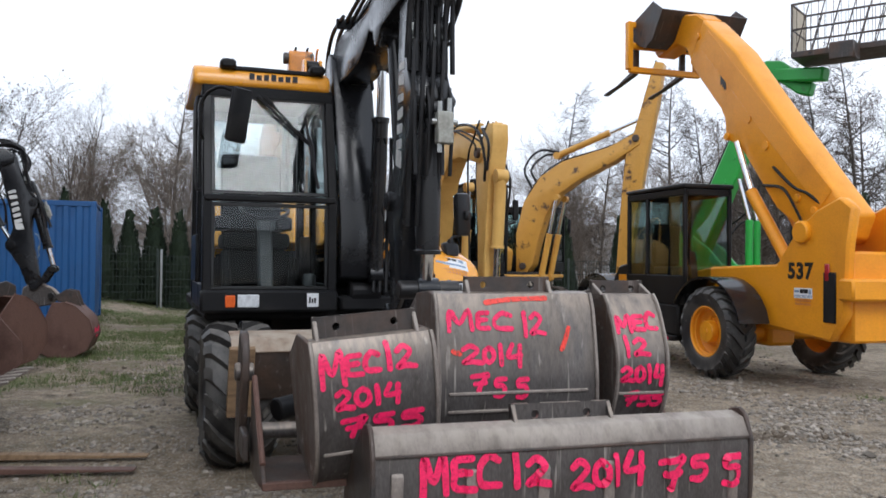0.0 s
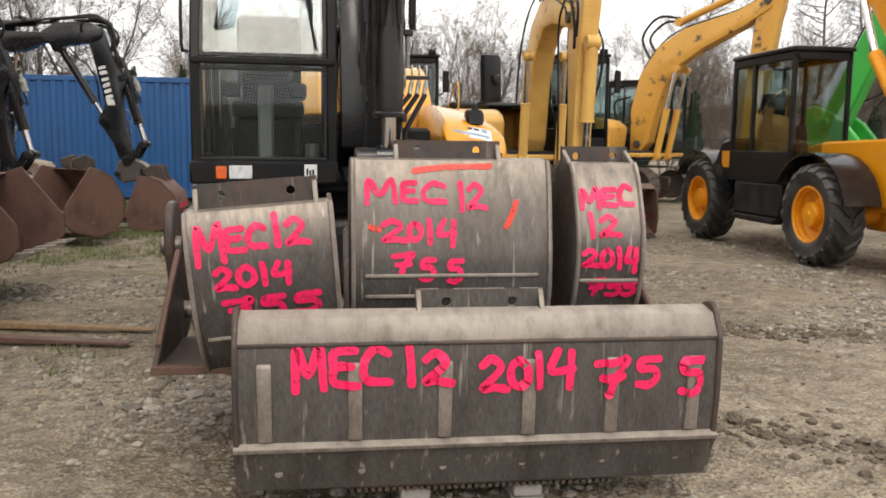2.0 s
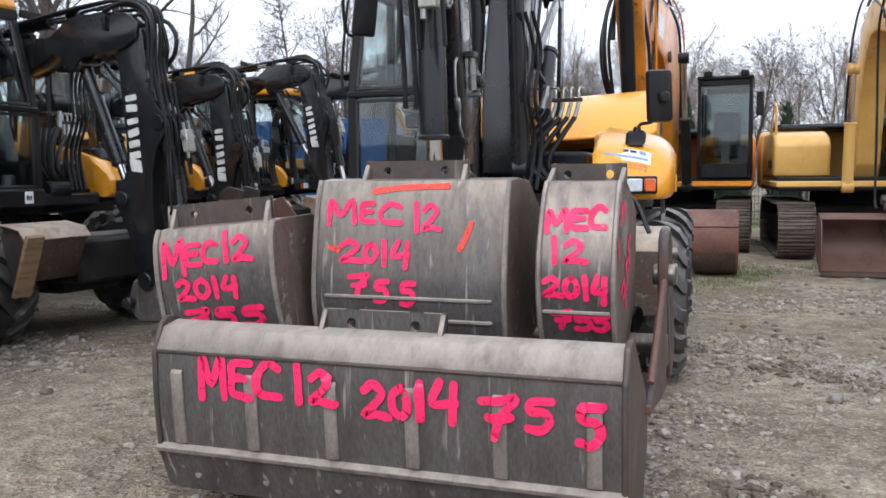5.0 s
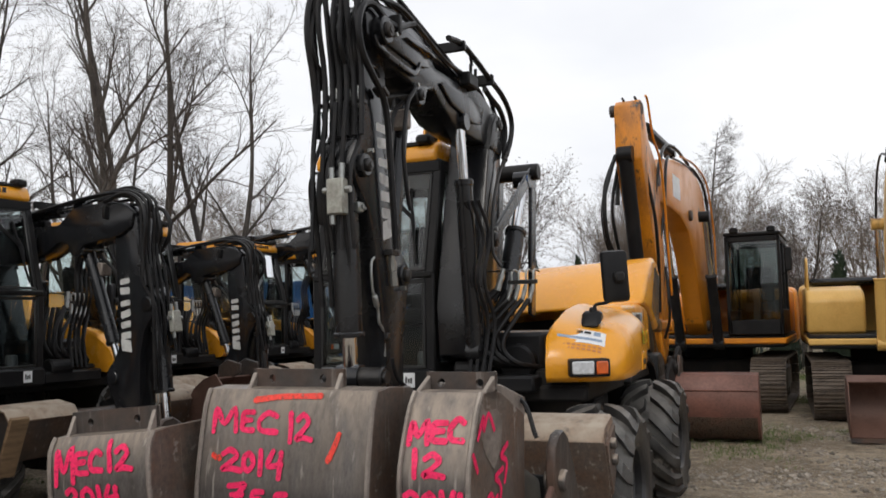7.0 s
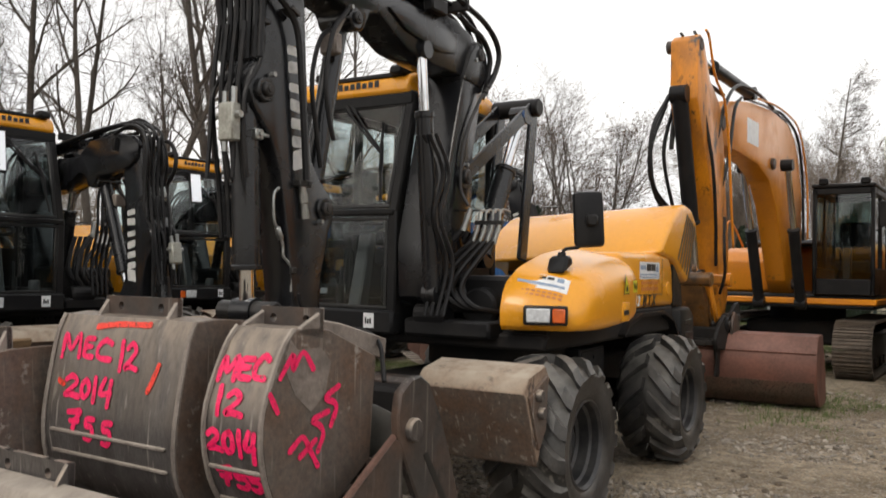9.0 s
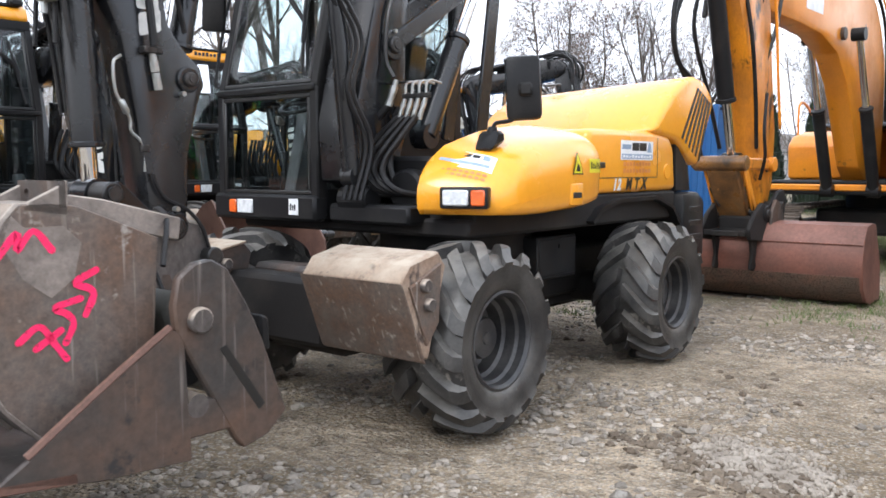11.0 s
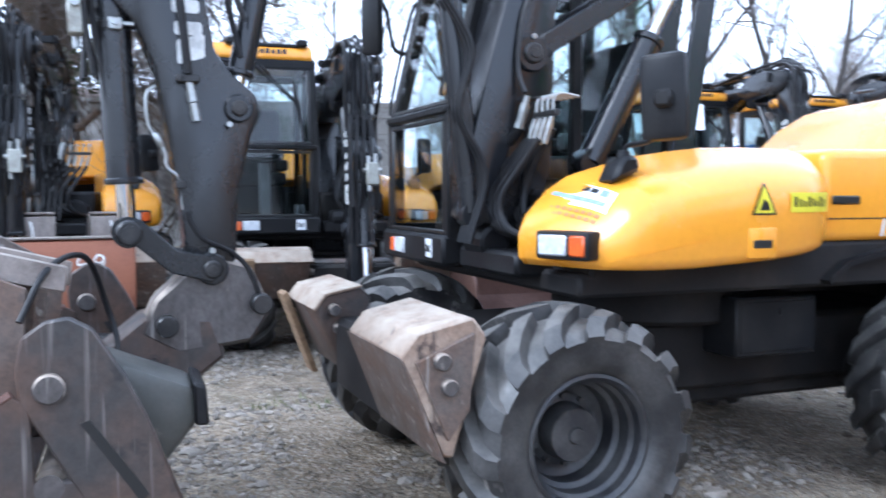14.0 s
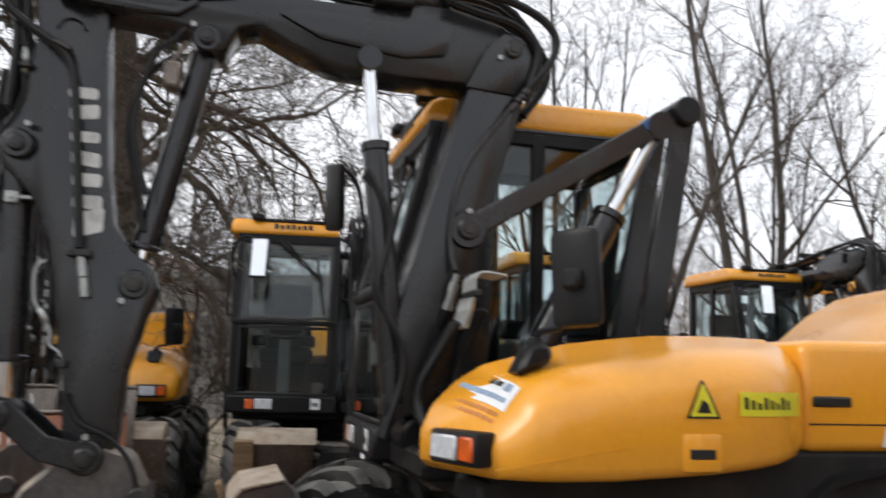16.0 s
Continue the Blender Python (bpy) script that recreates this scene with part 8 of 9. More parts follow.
tracked(ZM, "faded yellow tracked excavator seen side-on, boom raised", AMBER_DEEP, z_boom, z_arm,
        [("stick_ram", -0.08, (-2.0, 4.3), (-4.3, 5.15), 0.6, 0.08, AMBER_DEEP), ("bucket_ram", -0.08, (-4.35, 5.2), (-3.9, 1.6), 0.6, 0.07, AMBER_DEEP), ("boom_ram", 0.24, (-1.7, 1.15), (-2.1, 3.2), 0.55, 0.08, AMBER_DEEP), ("boom_ram", -0.40, (-1.7, 1.15), (-2.1, 3.2), 0.55, 0.08, AMBER_DEEP)],
        [(-1.15, 1.45, 0.09), (-4.1, 4.6, 0.09)],
        [(h((0.1, -1.4, 3.6), (0.12, -1.2, 4.0), (0.1, -1.6, 4.35), (0.1, -2.1, 4.3)), 0.03), (h((-0.1, -1.3, 3.5), (-0.1, -1.1, 4.0), (-0.1, -1.5, 4.45), (-0.1, -2.2, 4.35)), 0.03), (h((0.16, -3.2, 4.4), (0.2, -3.9, 4.6), (0.2, -4.0, 4.0), (0.16, -3.9, 3.4)), 0.025), (h((-0.2, -0.9, 2.6), (-0.3, -0.5, 2.4), (-0.2, -0.7, 1.6)), 0.025)],
        "dark framed excavator cab")

# ---- telescopic handlers ----
TEL_TYRE = tyre_mesh(0.62, 0.42, 0.33, 20, 0.04)
TEL_RIM = rim_mesh(0.33, 0.42, 0.05, JYELLOW)
TEL_HUB = hub_mesh(0.33, 0.05, JYELLOW)
GRN_RIM = rim_mesh(0.33, 0.42, 0.05, WHITE)
GRN_HUB = hub_mesh(0.33, 0.05, WHITE)


def handler(m, label, paint, rim, hub, number=True, boom_top=(1.55, 5.25), cab_mat=None):
    """Telehandler: y forwards, left wheels' outer faces at x = 0, rear axle at y = 0, front axle at y = 3.05."""
    t = thing("telehandler", m, label, "telehandler", group="telehandlers")
    for x, s in ((0.21, -1), (2.05, 1)):
        for i, y in enumerate((0.0, 3.05)):
            wheel(t, (x, y, 0.62), s, TEL_TYRE, rim, hub, spin=17 * i + 11 * s)
    for y in (0.0, 3.05):
        bm = B()
        cyl(bm, (0.3, y, 0.62), (1.95, y, 0.62), 0.13, seg=16)
        box(bm, 0.9, 1.35, y - 0.22, y + 0.22, 0.42, 0.85, 0.05)
        part("axle", bm, paint, t)
    bm = B()
    prism(bm, [(-1.75, 0.62), (-1.98, 0.95), (-2.02, 1.75), (-2.1, 2.2), (-1.9, 2.34), (-1.5, 2.2), (-1.15, 1.95), (-0.8, 1.54), (0.55, 1.5), (2.5, 1.2), (3.5, 1.1), (3.55, 0.75), (0.6, 0.70), (-0.5, 0.75)], 0.52, 0.66, 0.03)
    prism(bm, [(-1.75, 0.62), (-1.98, 0.95), (-2.02, 1.75), (-2.1, 2.2), (-1.9, 2.34), (-1.5, 2.2), (-1.15, 1.95), (-0.8, 1.54), (0.55, 1.5), (2.5, 1.2), (3.5, 1.1), (3.55, 0.75), (0.6, 0.70), (-0.5, 0.75)], 1.40, 1.54, 0.03)
    box(bm, 0.66, 1.40, -1.96, -1.65, 0.62, 1.70, 0.03)
    box(bm, 0.66, 1.40, -1.4, 3.4, 0.68, 0.95, 0.03)
    part("chassis", bm, paint, t, "painted chassis side plates")
    bm = B()
    box(bm, 0.50, 0.525, -1.85, -1.65, 0.85, 1.45, 0.01)
    part("tail_plate", bm, DECK, t)
    bm = B()
    box(bm, 0.45, 1.62, -2.18, -1.93, 1.12, 1.38, 0.03)
    part("rear_bumper", bm, paint, t)
    for x in (0.0, 1.84):
        for y, h in ((0.0, 1.36), (3.05, 1.34)):
            bm = B()
            pts = [(y + 0.78 * math.cos(a), 0.62 + 0.72 * math.sin(a)) for a in [radians(v) for v in range(168, 20, -14)]]
            shell(bm, pts, x - 0.02, x + 0.44, 0.03)
            part("mudguard", bm, CHARCOAL, t, "black plastic mudguard")
    post_cab(t, 0.06, 0.86, 0.55, 2.15, 0.95, 2.62, cab_mat, label="black glazed telehandler cab", door_split=0.62)
    bm = B()
    prism(bm, [(2.2, 0.95), (2.2, 1.55), (2.55, 1.5), (2.75, 1.25), (2.75, 0.95)], 0.14, 0.84, 0.03)
    part("cab_nose", bm, BLACK, t)
    bm = B()
    box(bm, 0.13, 0.139, 2.28, 2.52, 1.12, 1.36, 0.004)
    part("badge", bm, paint, t)
    bm = B()
    box(bm, 0.0, 0.5, 0.75, 1.9, 0.42, 0.50, 0.02)
    box(bm, 0.05, 0.5, 0.7, 1.95, 0.5, 0.95, 0.03)
    part("step", bm, DECK, t)
    # boom: from the rear pivot up and forwards
    by, bz = boom_top
    py = -1.30 if number else -1.62
    a, b = Vector((1.03, py + 0.06, 2.04)), Vector((1.03, by, bz))
    bm = B()
    if number:
        prism(bm, [(-0.95, 1.95), (-0.43, 2.29), (0.33, 3.20), (0.60, 3.34), (0.68, 3.44), (0.70, 3.66), (0.80, 3.84), (1.32, 4.39), (1.60, 4.70), (1.24, 5.30), (0.456, 4.63), (-0.41, 3.63), (-1.15, 2.80), (-1.47, 2.45), (-1.75, 2.15), (-1.62, 1.85), (-1.25, 1.75)], 0.82, 1.24, 0.05, 3)
        outer = part("outer_boom", bm, paint, t, "long painted boom")
        bm = B()
        beam(bm, (0.818, -1.35, 2.35), (0.818, 1.20, 4.98), 0.012, 0.30, 0.004)
        part("boom_press", bm, paint, outer)
        for y, z in ((0.62, 3.40), (-0.85, 2.40), (-1.15, 2.22), (1.35, 5.05)):
            bm = B()
            cyl(bm, (0.79, y, z), (1.27, y, z), 0.055, seg=14, bev=0.008)
            part("boom_pin", bm, paint, outer)
    else:
        beam(bm, a - (b - a).normalized() * 0.35, a.lerp(b, 0.80), 0.42, 0.60, 0.04, h1=0.50)
        part("outer_boom", bm, paint, t, "long painted boom")
        bm = B()
        beam(bm, a.lerp(b, 0.78), b, 0.34, 0.40, 0.03)
        part("inner_boom", bm, paint, t)
    bm = B()
    cyl(bm, (0.45, py, 1.94), (1.6, py, 1.94), 0.14, seg=20, bev=0.02)
    part("boom_pivot", bm, paint, t)
    up = (b - a).normalized()
    n = Vector((0, -up.z, up.y))
    low = Vector((1.03, 0.34, 3.28)) if number else a.lerp(b, 0.42) - n * 0.36
    base = Vector((0.80, -0.40, 1.55)) if number else Vector((0.80, 0.10, 1.25))
    ps = base.lerp(low, 0.58)
    for x in (0.78, 1.28):
        bm = B()
        cyl(bm, (x, base.y - 0.35, base.z), (x, ps.y, ps.z), 0.085, seg=16, bev=0.01)
        r = part("lift_ram", bm, paint, t)
        bm = B()
        cyl(bm, (x, ps.y, ps.z), (x, low.y, low.z), 0.045, seg=14)
        part("piston_rod", bm, CHROME, r, "bright chromed piston rod")
    for k in (0.38, 0.52):
        bm = B()
        q = a.lerp(b, k) + n * 0.0
        cyl(bm, (0.80, q.y, q.z - 0.02), (1.26, q.y, q.z - 0.02), 0.06, seg=16)
        part("wear_pad_boss", bm, paint, t)
    bm = B()
    tube(bm, [(0.80, -1.0, 2.0), (0.76, -0.85, 2.3), (0.78, -0.6, 2.55), (0.80, -0.2, 2.62)], 0.02, 6, 4)
    tube(bm, [(0.83, -1.25, 2.3), (0.79, -1.05, 2.45), (0.79, -0.8, 2.55), (0.8, -0.4, 2.85)], 0.02, 6, 4)
    part("hydraulic_hose", bm, HOSE, t)
    bm = B()
    for k, w in ((0.72, 0.05), (0.735, 0.03), (0.75, 0.05)):
        q = a.lerp(b, k)
        box(bm, 0.8125, 0.8185, q.y - w / 2, q.y + w / 2, q.z - 0.10, q.z + 0.06, 0)
    part("boom_logo", bm, INK, t)
    bm = B()
    for s in (-0.10, 0.10):
        tube(bm, [a.lerp(b, 0.03) + n * 0.33 + Vector((s, 0, 0)), a.lerp(b, 0.3) + n * 0.33 + Vector((s, 0, 0)), a.lerp(b, 0.6) + n * 0.30 + Vector((s, 0, 0)), a.lerp(b, 0.93) + n * 0.25 + Vector((s, 0, 0))], 0.02, 6, 4)
    part("hydraulic_pipe", bm, BLACK, t)
    # nose, carriage and forks
    bm = B()
    if number:
        prism(bm, [(1.24, 5.30), (1.47, 5.45), (1.80, 5.52), (1.92, 5.48), (2.58, 5.22), (2.68, 5.10), (2.55, 4.98), (2.0, 5.08), (1.74, 4.95), (1.60, 4.70)], 0.86, 1.20, 0.03)
    else:
        prism(bm, [(by - 0.35, bz + 0.15), (by - 0.1, bz + 0.30), (by + 0.25, bz + 0.25), (by + 0.95, bz - 0.35), (by + 0.85, bz - 0.62), (by + 0.6, bz - 0.55), (by + 0.1, bz - 0.15), (by - 0.2, bz - 0.15)], 0.86, 1.20, 0.03)
    part("boom_nose", bm, paint, t)
    if number:
        by, bz = 1.80, 5.42
        bm = B()
        for x in (0.35, 1.65):
            box(bm, x - 0.05, x + 0.05, by + 0.75, by + 0.87, bz - 0.65, bz + 0.15, 0.015)
        for z in (bz - 0.65, bz - 0.25, bz + 0.1):
            box(bm, 0.35, 1.71, by + 0.76, by + 0.86, z - 0.05, z + 0.05, 0.015)
        part("fork_carriage", bm, paint, t, "yellow fork carriage")
        for x in (0.55, 1.45):
            bm = B()
            prism(bm, [(by + 0.90, bz + 0.05), (by + 0.96, bz + 0.05), (by + 0.97, bz - 0.62), (by + 1.5, bz - 0.78), (by + 1.95, bz - 0.84), (by + 1.95, bz - 0.88), (by + 0.94, bz - 0.70), (by + 0.90, bz - 0.6)], x - 0.05, x + 0.05, 0.008)
            part("fork_tine", bm, STEEL_DARK, t)
    # rear lamps, number and sticker on the left cheek
    bm = B()
    box(bm, 0.50, 0.518, -1.75, -1.67, 1.34, 1.55, 0.01)
    part("rear_lamp", bm, RED_LENS, t, "red rear lamp")
    if number:
        cu = bpy.data.curves.new("number", "FONT")
        cu.body, cu.size, cu.extrude, cu.offset, cu.space_character = "537", 0.27, 0.001, 0.012, 1.1
        tmp = bpy.data.objects.new("tmp", cu)
        me = bpy.data.meshes.new_from_object(tmp)
        bpy.data.objects.remove(tmp)
        me.materials.clear()
        me.materials.append(INK)
        part("model_number", me, None, t, "bold black model number", m=Matrix.Translation((0.517, -1.03, 1.37)) @ pose(0, 0, 0, 90, 0, -90))
        sticker(t, pose(0.517, -1.14, 1.03, 0, 0, -90), 0.32, 0.22)
    return t


DM = pose(3.55, 11.62, 0.0, 0, 0, 18)
handler(DM, "yellow telehandler with raised boom, forks and a black cab", JYELLOW, TEL_RIM, TEL_HUB, boom_top=(1.42, 5.04))
# bucket carried on the raised carriage
b = thing("loader_bucket", DM @ pose(0.45, 2.2, 4.95, 35, 0, 0), "dark steel loading bucket held up on the telehandler's carriage", "bucket")
bm = B()
prof = [(0.0, 0.75), (0.0, 0.25), (0.12, 0.05), (0.3, 0.0), (0.9, 0.02)]
shell(bm, prof, 0, 1.60, 0.02)
part("curved_plate", bm, STEEL_DARK, b)
for x in (0, 1.58):
    bm = B()
    prism(bm, prof + [(0.35, 0.75)], x, x + 0.02, 0.005)
    part("side_plate", bm, STEEL_DARK, b)
GMX = pose(8.17, 20.81, 0.0, 0, 0, -130)
handler(GMX, "green telehandler with raised boom behind the yellow one", GREEN, GRN_RIM, GRN_HUB, number=False, boom_top=(0.195, 6.0), cab_mat=BLACK)
# work basket at the green boom's end
bk = thing("work_basket", pose(7.55, 18.6, 6.05, 0, 0, -38), "dark steel mesh work basket with a pale end panel, raised high", "basket")
bm = B()
box(bm, 0, 2.4, 0, 1.1, 0, 0.14, 0.02)
box(bm, 0.9, 1.4, -0.5, 0.0, -0.25, 0.12, 0.03)
part("basket_floor", bm, STEEL_DARK, bk)
for x in (0.0, 2.36):
    for y in (0.0, 1.06):
        bm = B()
        box(bm, x, x + 0.04, y, y + 0.04, 0.14, 1.2, 0.004)
        part("post", bm, STEEL_DARK, bk)
for z in (0.6, 1.16):
    for args in ((0.04, 2.36, 0.0, 0.04), (0.04, 2.36, 1.06, 1.1), (0.0, 0.04, 0.04, 1.06), (2.36, 2.4, 0.04, 1.06)):
        bm = B()
        box(bm, *args, z, z + 0.04, 0.004)
        part("rail", bm, STEEL_DARK, bk)
for y in (0.02, 1.08):
    for i in range(7):
        bm = B()
        beam(bm, (0.1 + i * 0.32, y, 0.14), (0.38 + i * 0.32, y, 1.16), 0.02, 0.02, 0)
        part("brace", bm, STEEL_DARK, bk)
for y in (0.006, 1.086):
    for i in range(15):
        bm = B()
        box(bm, 0.12 + i * 0.15, 0.13 + i * 0.15, y, y + 0.008, 0.14, 1.16, 0)
        part("mesh_bar", bm, STEEL_DARK, bk)
bm = B()
box(bm, 0.012, 0.028, 0.05, 1.05, 0.16, 1.15, 0.003)
part("end_panel", bm, HOUSE_WALL, bk, "pale end panel")
bm = B()
beam(bm, (0.005, 0.05, 0.18), (0.005, 1.05, 1.14), 0.015, 0.05, 0)
beam(bm, (0.003, 1.05, 0.18), (0.003, 0.05, 1.14), 0.015, 0.05, 0)
part("cross_brace", bm, STEEL_DARK, bk)
bm = B()
beam(bm, (7.6, 19.95, 5.96), (8.4, 18.75, 5.75), 0.3, 0.3, 0.04)
solo("basket_mount", bm, GREEN, "green basket mounting arm", "mount")

# ---- buckets by the parked row ----
row_bucket(pose(-5.35, 11.4, 0.04, 14, 0, 150) @ Matrix.Scale(1.05, 4), "large brown toothed digging bucket lying on its back on the grass", 1.3, RUST)
daubed = row_bucket(pose(-5.35, 13.1, 0.0, 0, 0, 105), "brown digging bucket with a pink daub on the grass", 0.9, RUST)
bm = B()
stroke(bm, [(0.2, 0.5), (0.45, 0.46), (0.6, 0.52)], 0.12, lambda a, c: (a, -0.012, c - 0.1))
part("spray_mark", bm, PINK, daubed, "pink spray daub")
row_bucket(pose(-4.62, 8.0, 0.22, 18, 0, -75) @ Matrix.Scale(0.95, 4), "brown toothed digging bucket held low in front of the parked row", 1.2, RUST)


for i, (x, y, z, a, tilt) in enumerate(((-6.55, 12.5, 0.03, 62, 0), (-6.42, 12.65, 0.09, 70, 3), (-6.65, 12.6, 0.16, 50, 5), (-6.35, 12.45, 0.24, 75, 6), (-6.6, 12.7, 0.33, 58, 9))):
    bm = B()
    box(bm, -0.75, 0.75, -0.09, 0.09, -0.018, 0.018, 0.004)
    solo("timber_board", bm, GREY_WOOD if i % 2 else WOOD, "rough weathered board on a heap beside a brown bucket", "board", group="heap of boards", m=pose(x, y, z + 0.08 * (tilt > 0), 0, tilt, a))


def plate_bucket(m, w, label, texts, mat):
    """Upright grading bucket seen from its back, with chalked numbers."""
    g = thing("grading_bucket", m, label, "bucket", group="buckets of the parked row")
    prof = [(0.06, 0.86), (0.0, 0.84), (-0.03, 0.70), (-0.03, 0.40), (0.02, 0.2), (0.14, 0.06), (0.40, 0.0)]
    bm = B()
    shell(bm, prof, 0.01, w - 0.01, 0.016)
    part("back_plate", bm, mat, g)
    for x in (0.0, w - 0.022):
        bm = B()
        prism(bm, prof + [(0.55, 0.05), (0.52, 0.35), (0.22, 0.86)], x, x + 0.022, 0.005)
        part("side_plate", bm, mat, g)
    bm = B()
    box(bm, 0.0, w, 0.0, 0.10, 0.862, 0.882, 0.004)
    part("top_rail", bm, STEEL_PALE, g)
    lettering(g, texts, 0.018, lambda a, c, q: (a, along(prof, c) - 0.006 - q, c), CHALK_WHITE, "hand-written pale number")
    return g


CHALK_WHITE = shader("white_marker_paint", (0.78, 0.76, 0.72), 0.7, second=(0.6, 0.58, 0.54), scale=14)
digits = lambda word, x, w, z, h: [(c, x + w * 1.3 * i, x + w * 1.3 * i + w, z, z + h) for i, c in enumerate(word)]
plate_bucket(pose(-2.68, 2.67, 0.30, 0, 0, 115), 1.68, "red-oxide grading bucket with hand-written pale numbers, on blocks", digits("2014", 0.60, 0.075, 0.60, 0.14) + digits("149", 1.10, 0.095, 0.60, 0.13), BROWN_OXIDE)
plate_bucket(pose(-2.95, 2.25, 0.49, 0, 0, 119), 0.86, "rust-brown bucket with hand-written pale numbers, on blocks", digits("2014", 0.32, 0.06, 0.70, 0.10), BROWN_OXIDE)
for x, y, w in ((-3.42, 3.15, 0.36), (-3.70, 3.72, 0.36)):
    plate_bucket(pose(x, y, 0.49, 0, 0, 115), w, "narrow pale scuffed bucket behind a red-oxide one, on blocks", digits("1", 0.15, 0.06, 0.68, 0.12), STEEL_PALE)
for x, y, w, d, h in ((-2.98, 3.0, 0.35, 0.25, 0.35), (-3.38, 3.9, 0.35, 0.25, 0.35), (-3.25, 2.5, 0.5, 0.3, 0.50), (-3.68, 3.25, 0.3, 0.25, 0.50), (-3.97, 3.82, 0.3, 0.25, 0.50)):
    bm = B()
    box(bm, -w / 2, w / 2, -d / 2, d / 2, 0, h, 0.012)
    solo("timber_block", bm, GREY_WOOD, "grey timber block under a rusty bucket", "timber", group="blocks under the buckets", m=pose(x, y, -0.003, 0, 0, 115))


# ---- trees ----
def limb(rng, out, p, d, length, r0, r1, bend, droop, segs, sides):
    """Adds one tapering limb to out (verts, faces); returns its points, directions and radii."""
    verts, faces = out
    pts, dirs, rads = [Vector(p)], [Vector(d).normalized()], [r0]
    cur, dv = Vector(p), Vector(d).normalized()
    for i in range(segs):
        dv = (dv + Vector((rng.gauss(0, bend), rng.gauss(0, bend), rng.gauss(0, bend) + droop))).normalized()
        cur = cur + dv * (length / segs)
        pts.append(cur.copy())
        dirs.append(dv.copy())
        rads.append(r0 + (r1 - r0) * (i + 1) / segs)
    side = dirs[0].orthogonal().normalized()
    base = len(verts)
    for q, t, r in zip(pts, dirs, rads):
        side = side - t * side.dot(t)
        side = side.normalized() if side.length > 1e-5 else t.orthogonal().normalized()
        o = t.cross(side)
        for j in range(sides):
            a = 2 * math.pi * j / sides
            verts.append(q + r * (math.cos(a) * side + math.sin(a) * o))
    for i in range(segs):
        for j in range(sides):
            a, b = base + i * sides + j, base + i * sides + (j + 1) % sides
            faces.append((a, b, b + sides, a + sides))
    return pts, dirs, rads


def branch_out(rng, wood, twigs, pts, dirs, rads, level, spec):
    """Side branches of a limb, and theirs in turn."""
    n = spec["count"][level]
    for k in range(n):
        t = spec["bare"][level] + (1 - spec["bare"][level]) * (k + rng.random()) / n
        f = t * (len(pts) - 1)
        i = min(int(f), len(pts) - 2)
        p = pts[i].lerp(pts[i + 1], f - i)
        d = dirs[i]
        r = rads[i] + (rads[i + 1] - rads[i]) * (f - i)
        az = rng.uniform(0, 2 * math.pi)
        s = d.orthogonal().normalized()
        o = d.cross(s)
        out = math.cos(az) * s + math.sin(az) * o
        ang = radians(rng.gauss(spec["angle"][level], 9))
        nd = (d * math.cos(ang) + out * math.sin(ang)).normalized()
        L = spec["length"][level] * rng.uniform(0.55, 1.15) * (1 - spec["cone"][level] * t)
        r0 = max(min(r * 0.62, spec["radius"][level]), 0.004)
        target = wood if level < spec["wood_levels"] else twigs
        q = limb(rng, target, p, nd, L, r0, max(r0 * 0.3, 0.003), spec["bend"][level], spec["droop"][level], (5, 4, 3, 2)[level] if level + 1 < len(spec["count"]) else spec.get("tip", 2), 6 if level == 0 else 4 if level == 1 else 3)
        if level + 1 < len(spec["count"]):
            branch_out(rng, wood, twigs, *q, level + 1, spec)
        elif spec.get("tips") is not None:
            spec["tips"].append(q[0][-1])
            spec["tips"].append(q[0][-2])


def raw_mesh(name, vf, material):
    me = bpy.data.meshes.new(name)
    me.from_pydata([tuple(v) for v in vf[0]], [], vf[1])
    me.polygons.foreach_set("use_smooth", [True] * len(me.polygons))
    me.materials.append(material)
    return me


def leaf_quads(rng, points, size, spread, per, flat=0.0):
    verts, faces = [], []
    for p in points:
        for _ in range(per):
            c = Vector(p) + Vector((rng.gauss(0, spread), rng.gauss(0, spread), rng.gauss(0, spread)))
            a = Vector((rng.gauss(0, 1), rng.gauss(0, 1), rng.gauss(0, 1))).normalized()
            b = a.orthogonal().normalized()
            s = size * rng.uniform(0.6, 1.3)
            i = len(verts)
            verts += [c - a * s, c + b * s * 0.45, c + a * s, c - b * s * 0.45]
            faces.append((i, i + 1, i + 2, i + 3))
    return verts, faces


def bare_tree(name, seed, height, stems, spec, label, bark, twig, r=0.16, leaves=None, lean=0.06):
    rng = random.Random(seed)
    wood, twigs = ([], []), ([], [])
    spec = dict(spec)
    if leaves:
        spec["tips"] = []
    for s in range(stems):
        a = 2 * math.pi * s / stems + rng.random()
        tilt = lean if stems == 1 else rng.uniform(0.12, 0.32)
        d = Vector((math.cos(a) * tilt, math.sin(a) * tilt, 1))
        h = height * rng.uniform(0.75, 1.0) if stems > 1 else height
        q = limb(rng, wood, (math.cos(a) * 0.12 * (stems > 1), math.sin(a) * 0.12 * (stems > 1), -0.15), d, h, r * rng.uniform(0.7, 1), 0.018, 0.05, 0.03, 9, 7)
        branch_out(rng, wood, twigs, *q, 0, spec)
    t = thing(name, Matrix(), label, "tree", group="trees behind the yard")
    part("trunk", raw_mesh("trunk", wood, bark), None, t)
    part("crown", raw_mesh("crown", twigs, twig), None, t)["kind"] = "stuff"
    if leaves:
        part("leaves", raw_mesh("leaves", leaf_quads(rng, spec["tips"][::leaves[0]], leaves[1], leaves[2], leaves[3]), leaves[4]), None, t)["kind"] = "stuff"
    return t


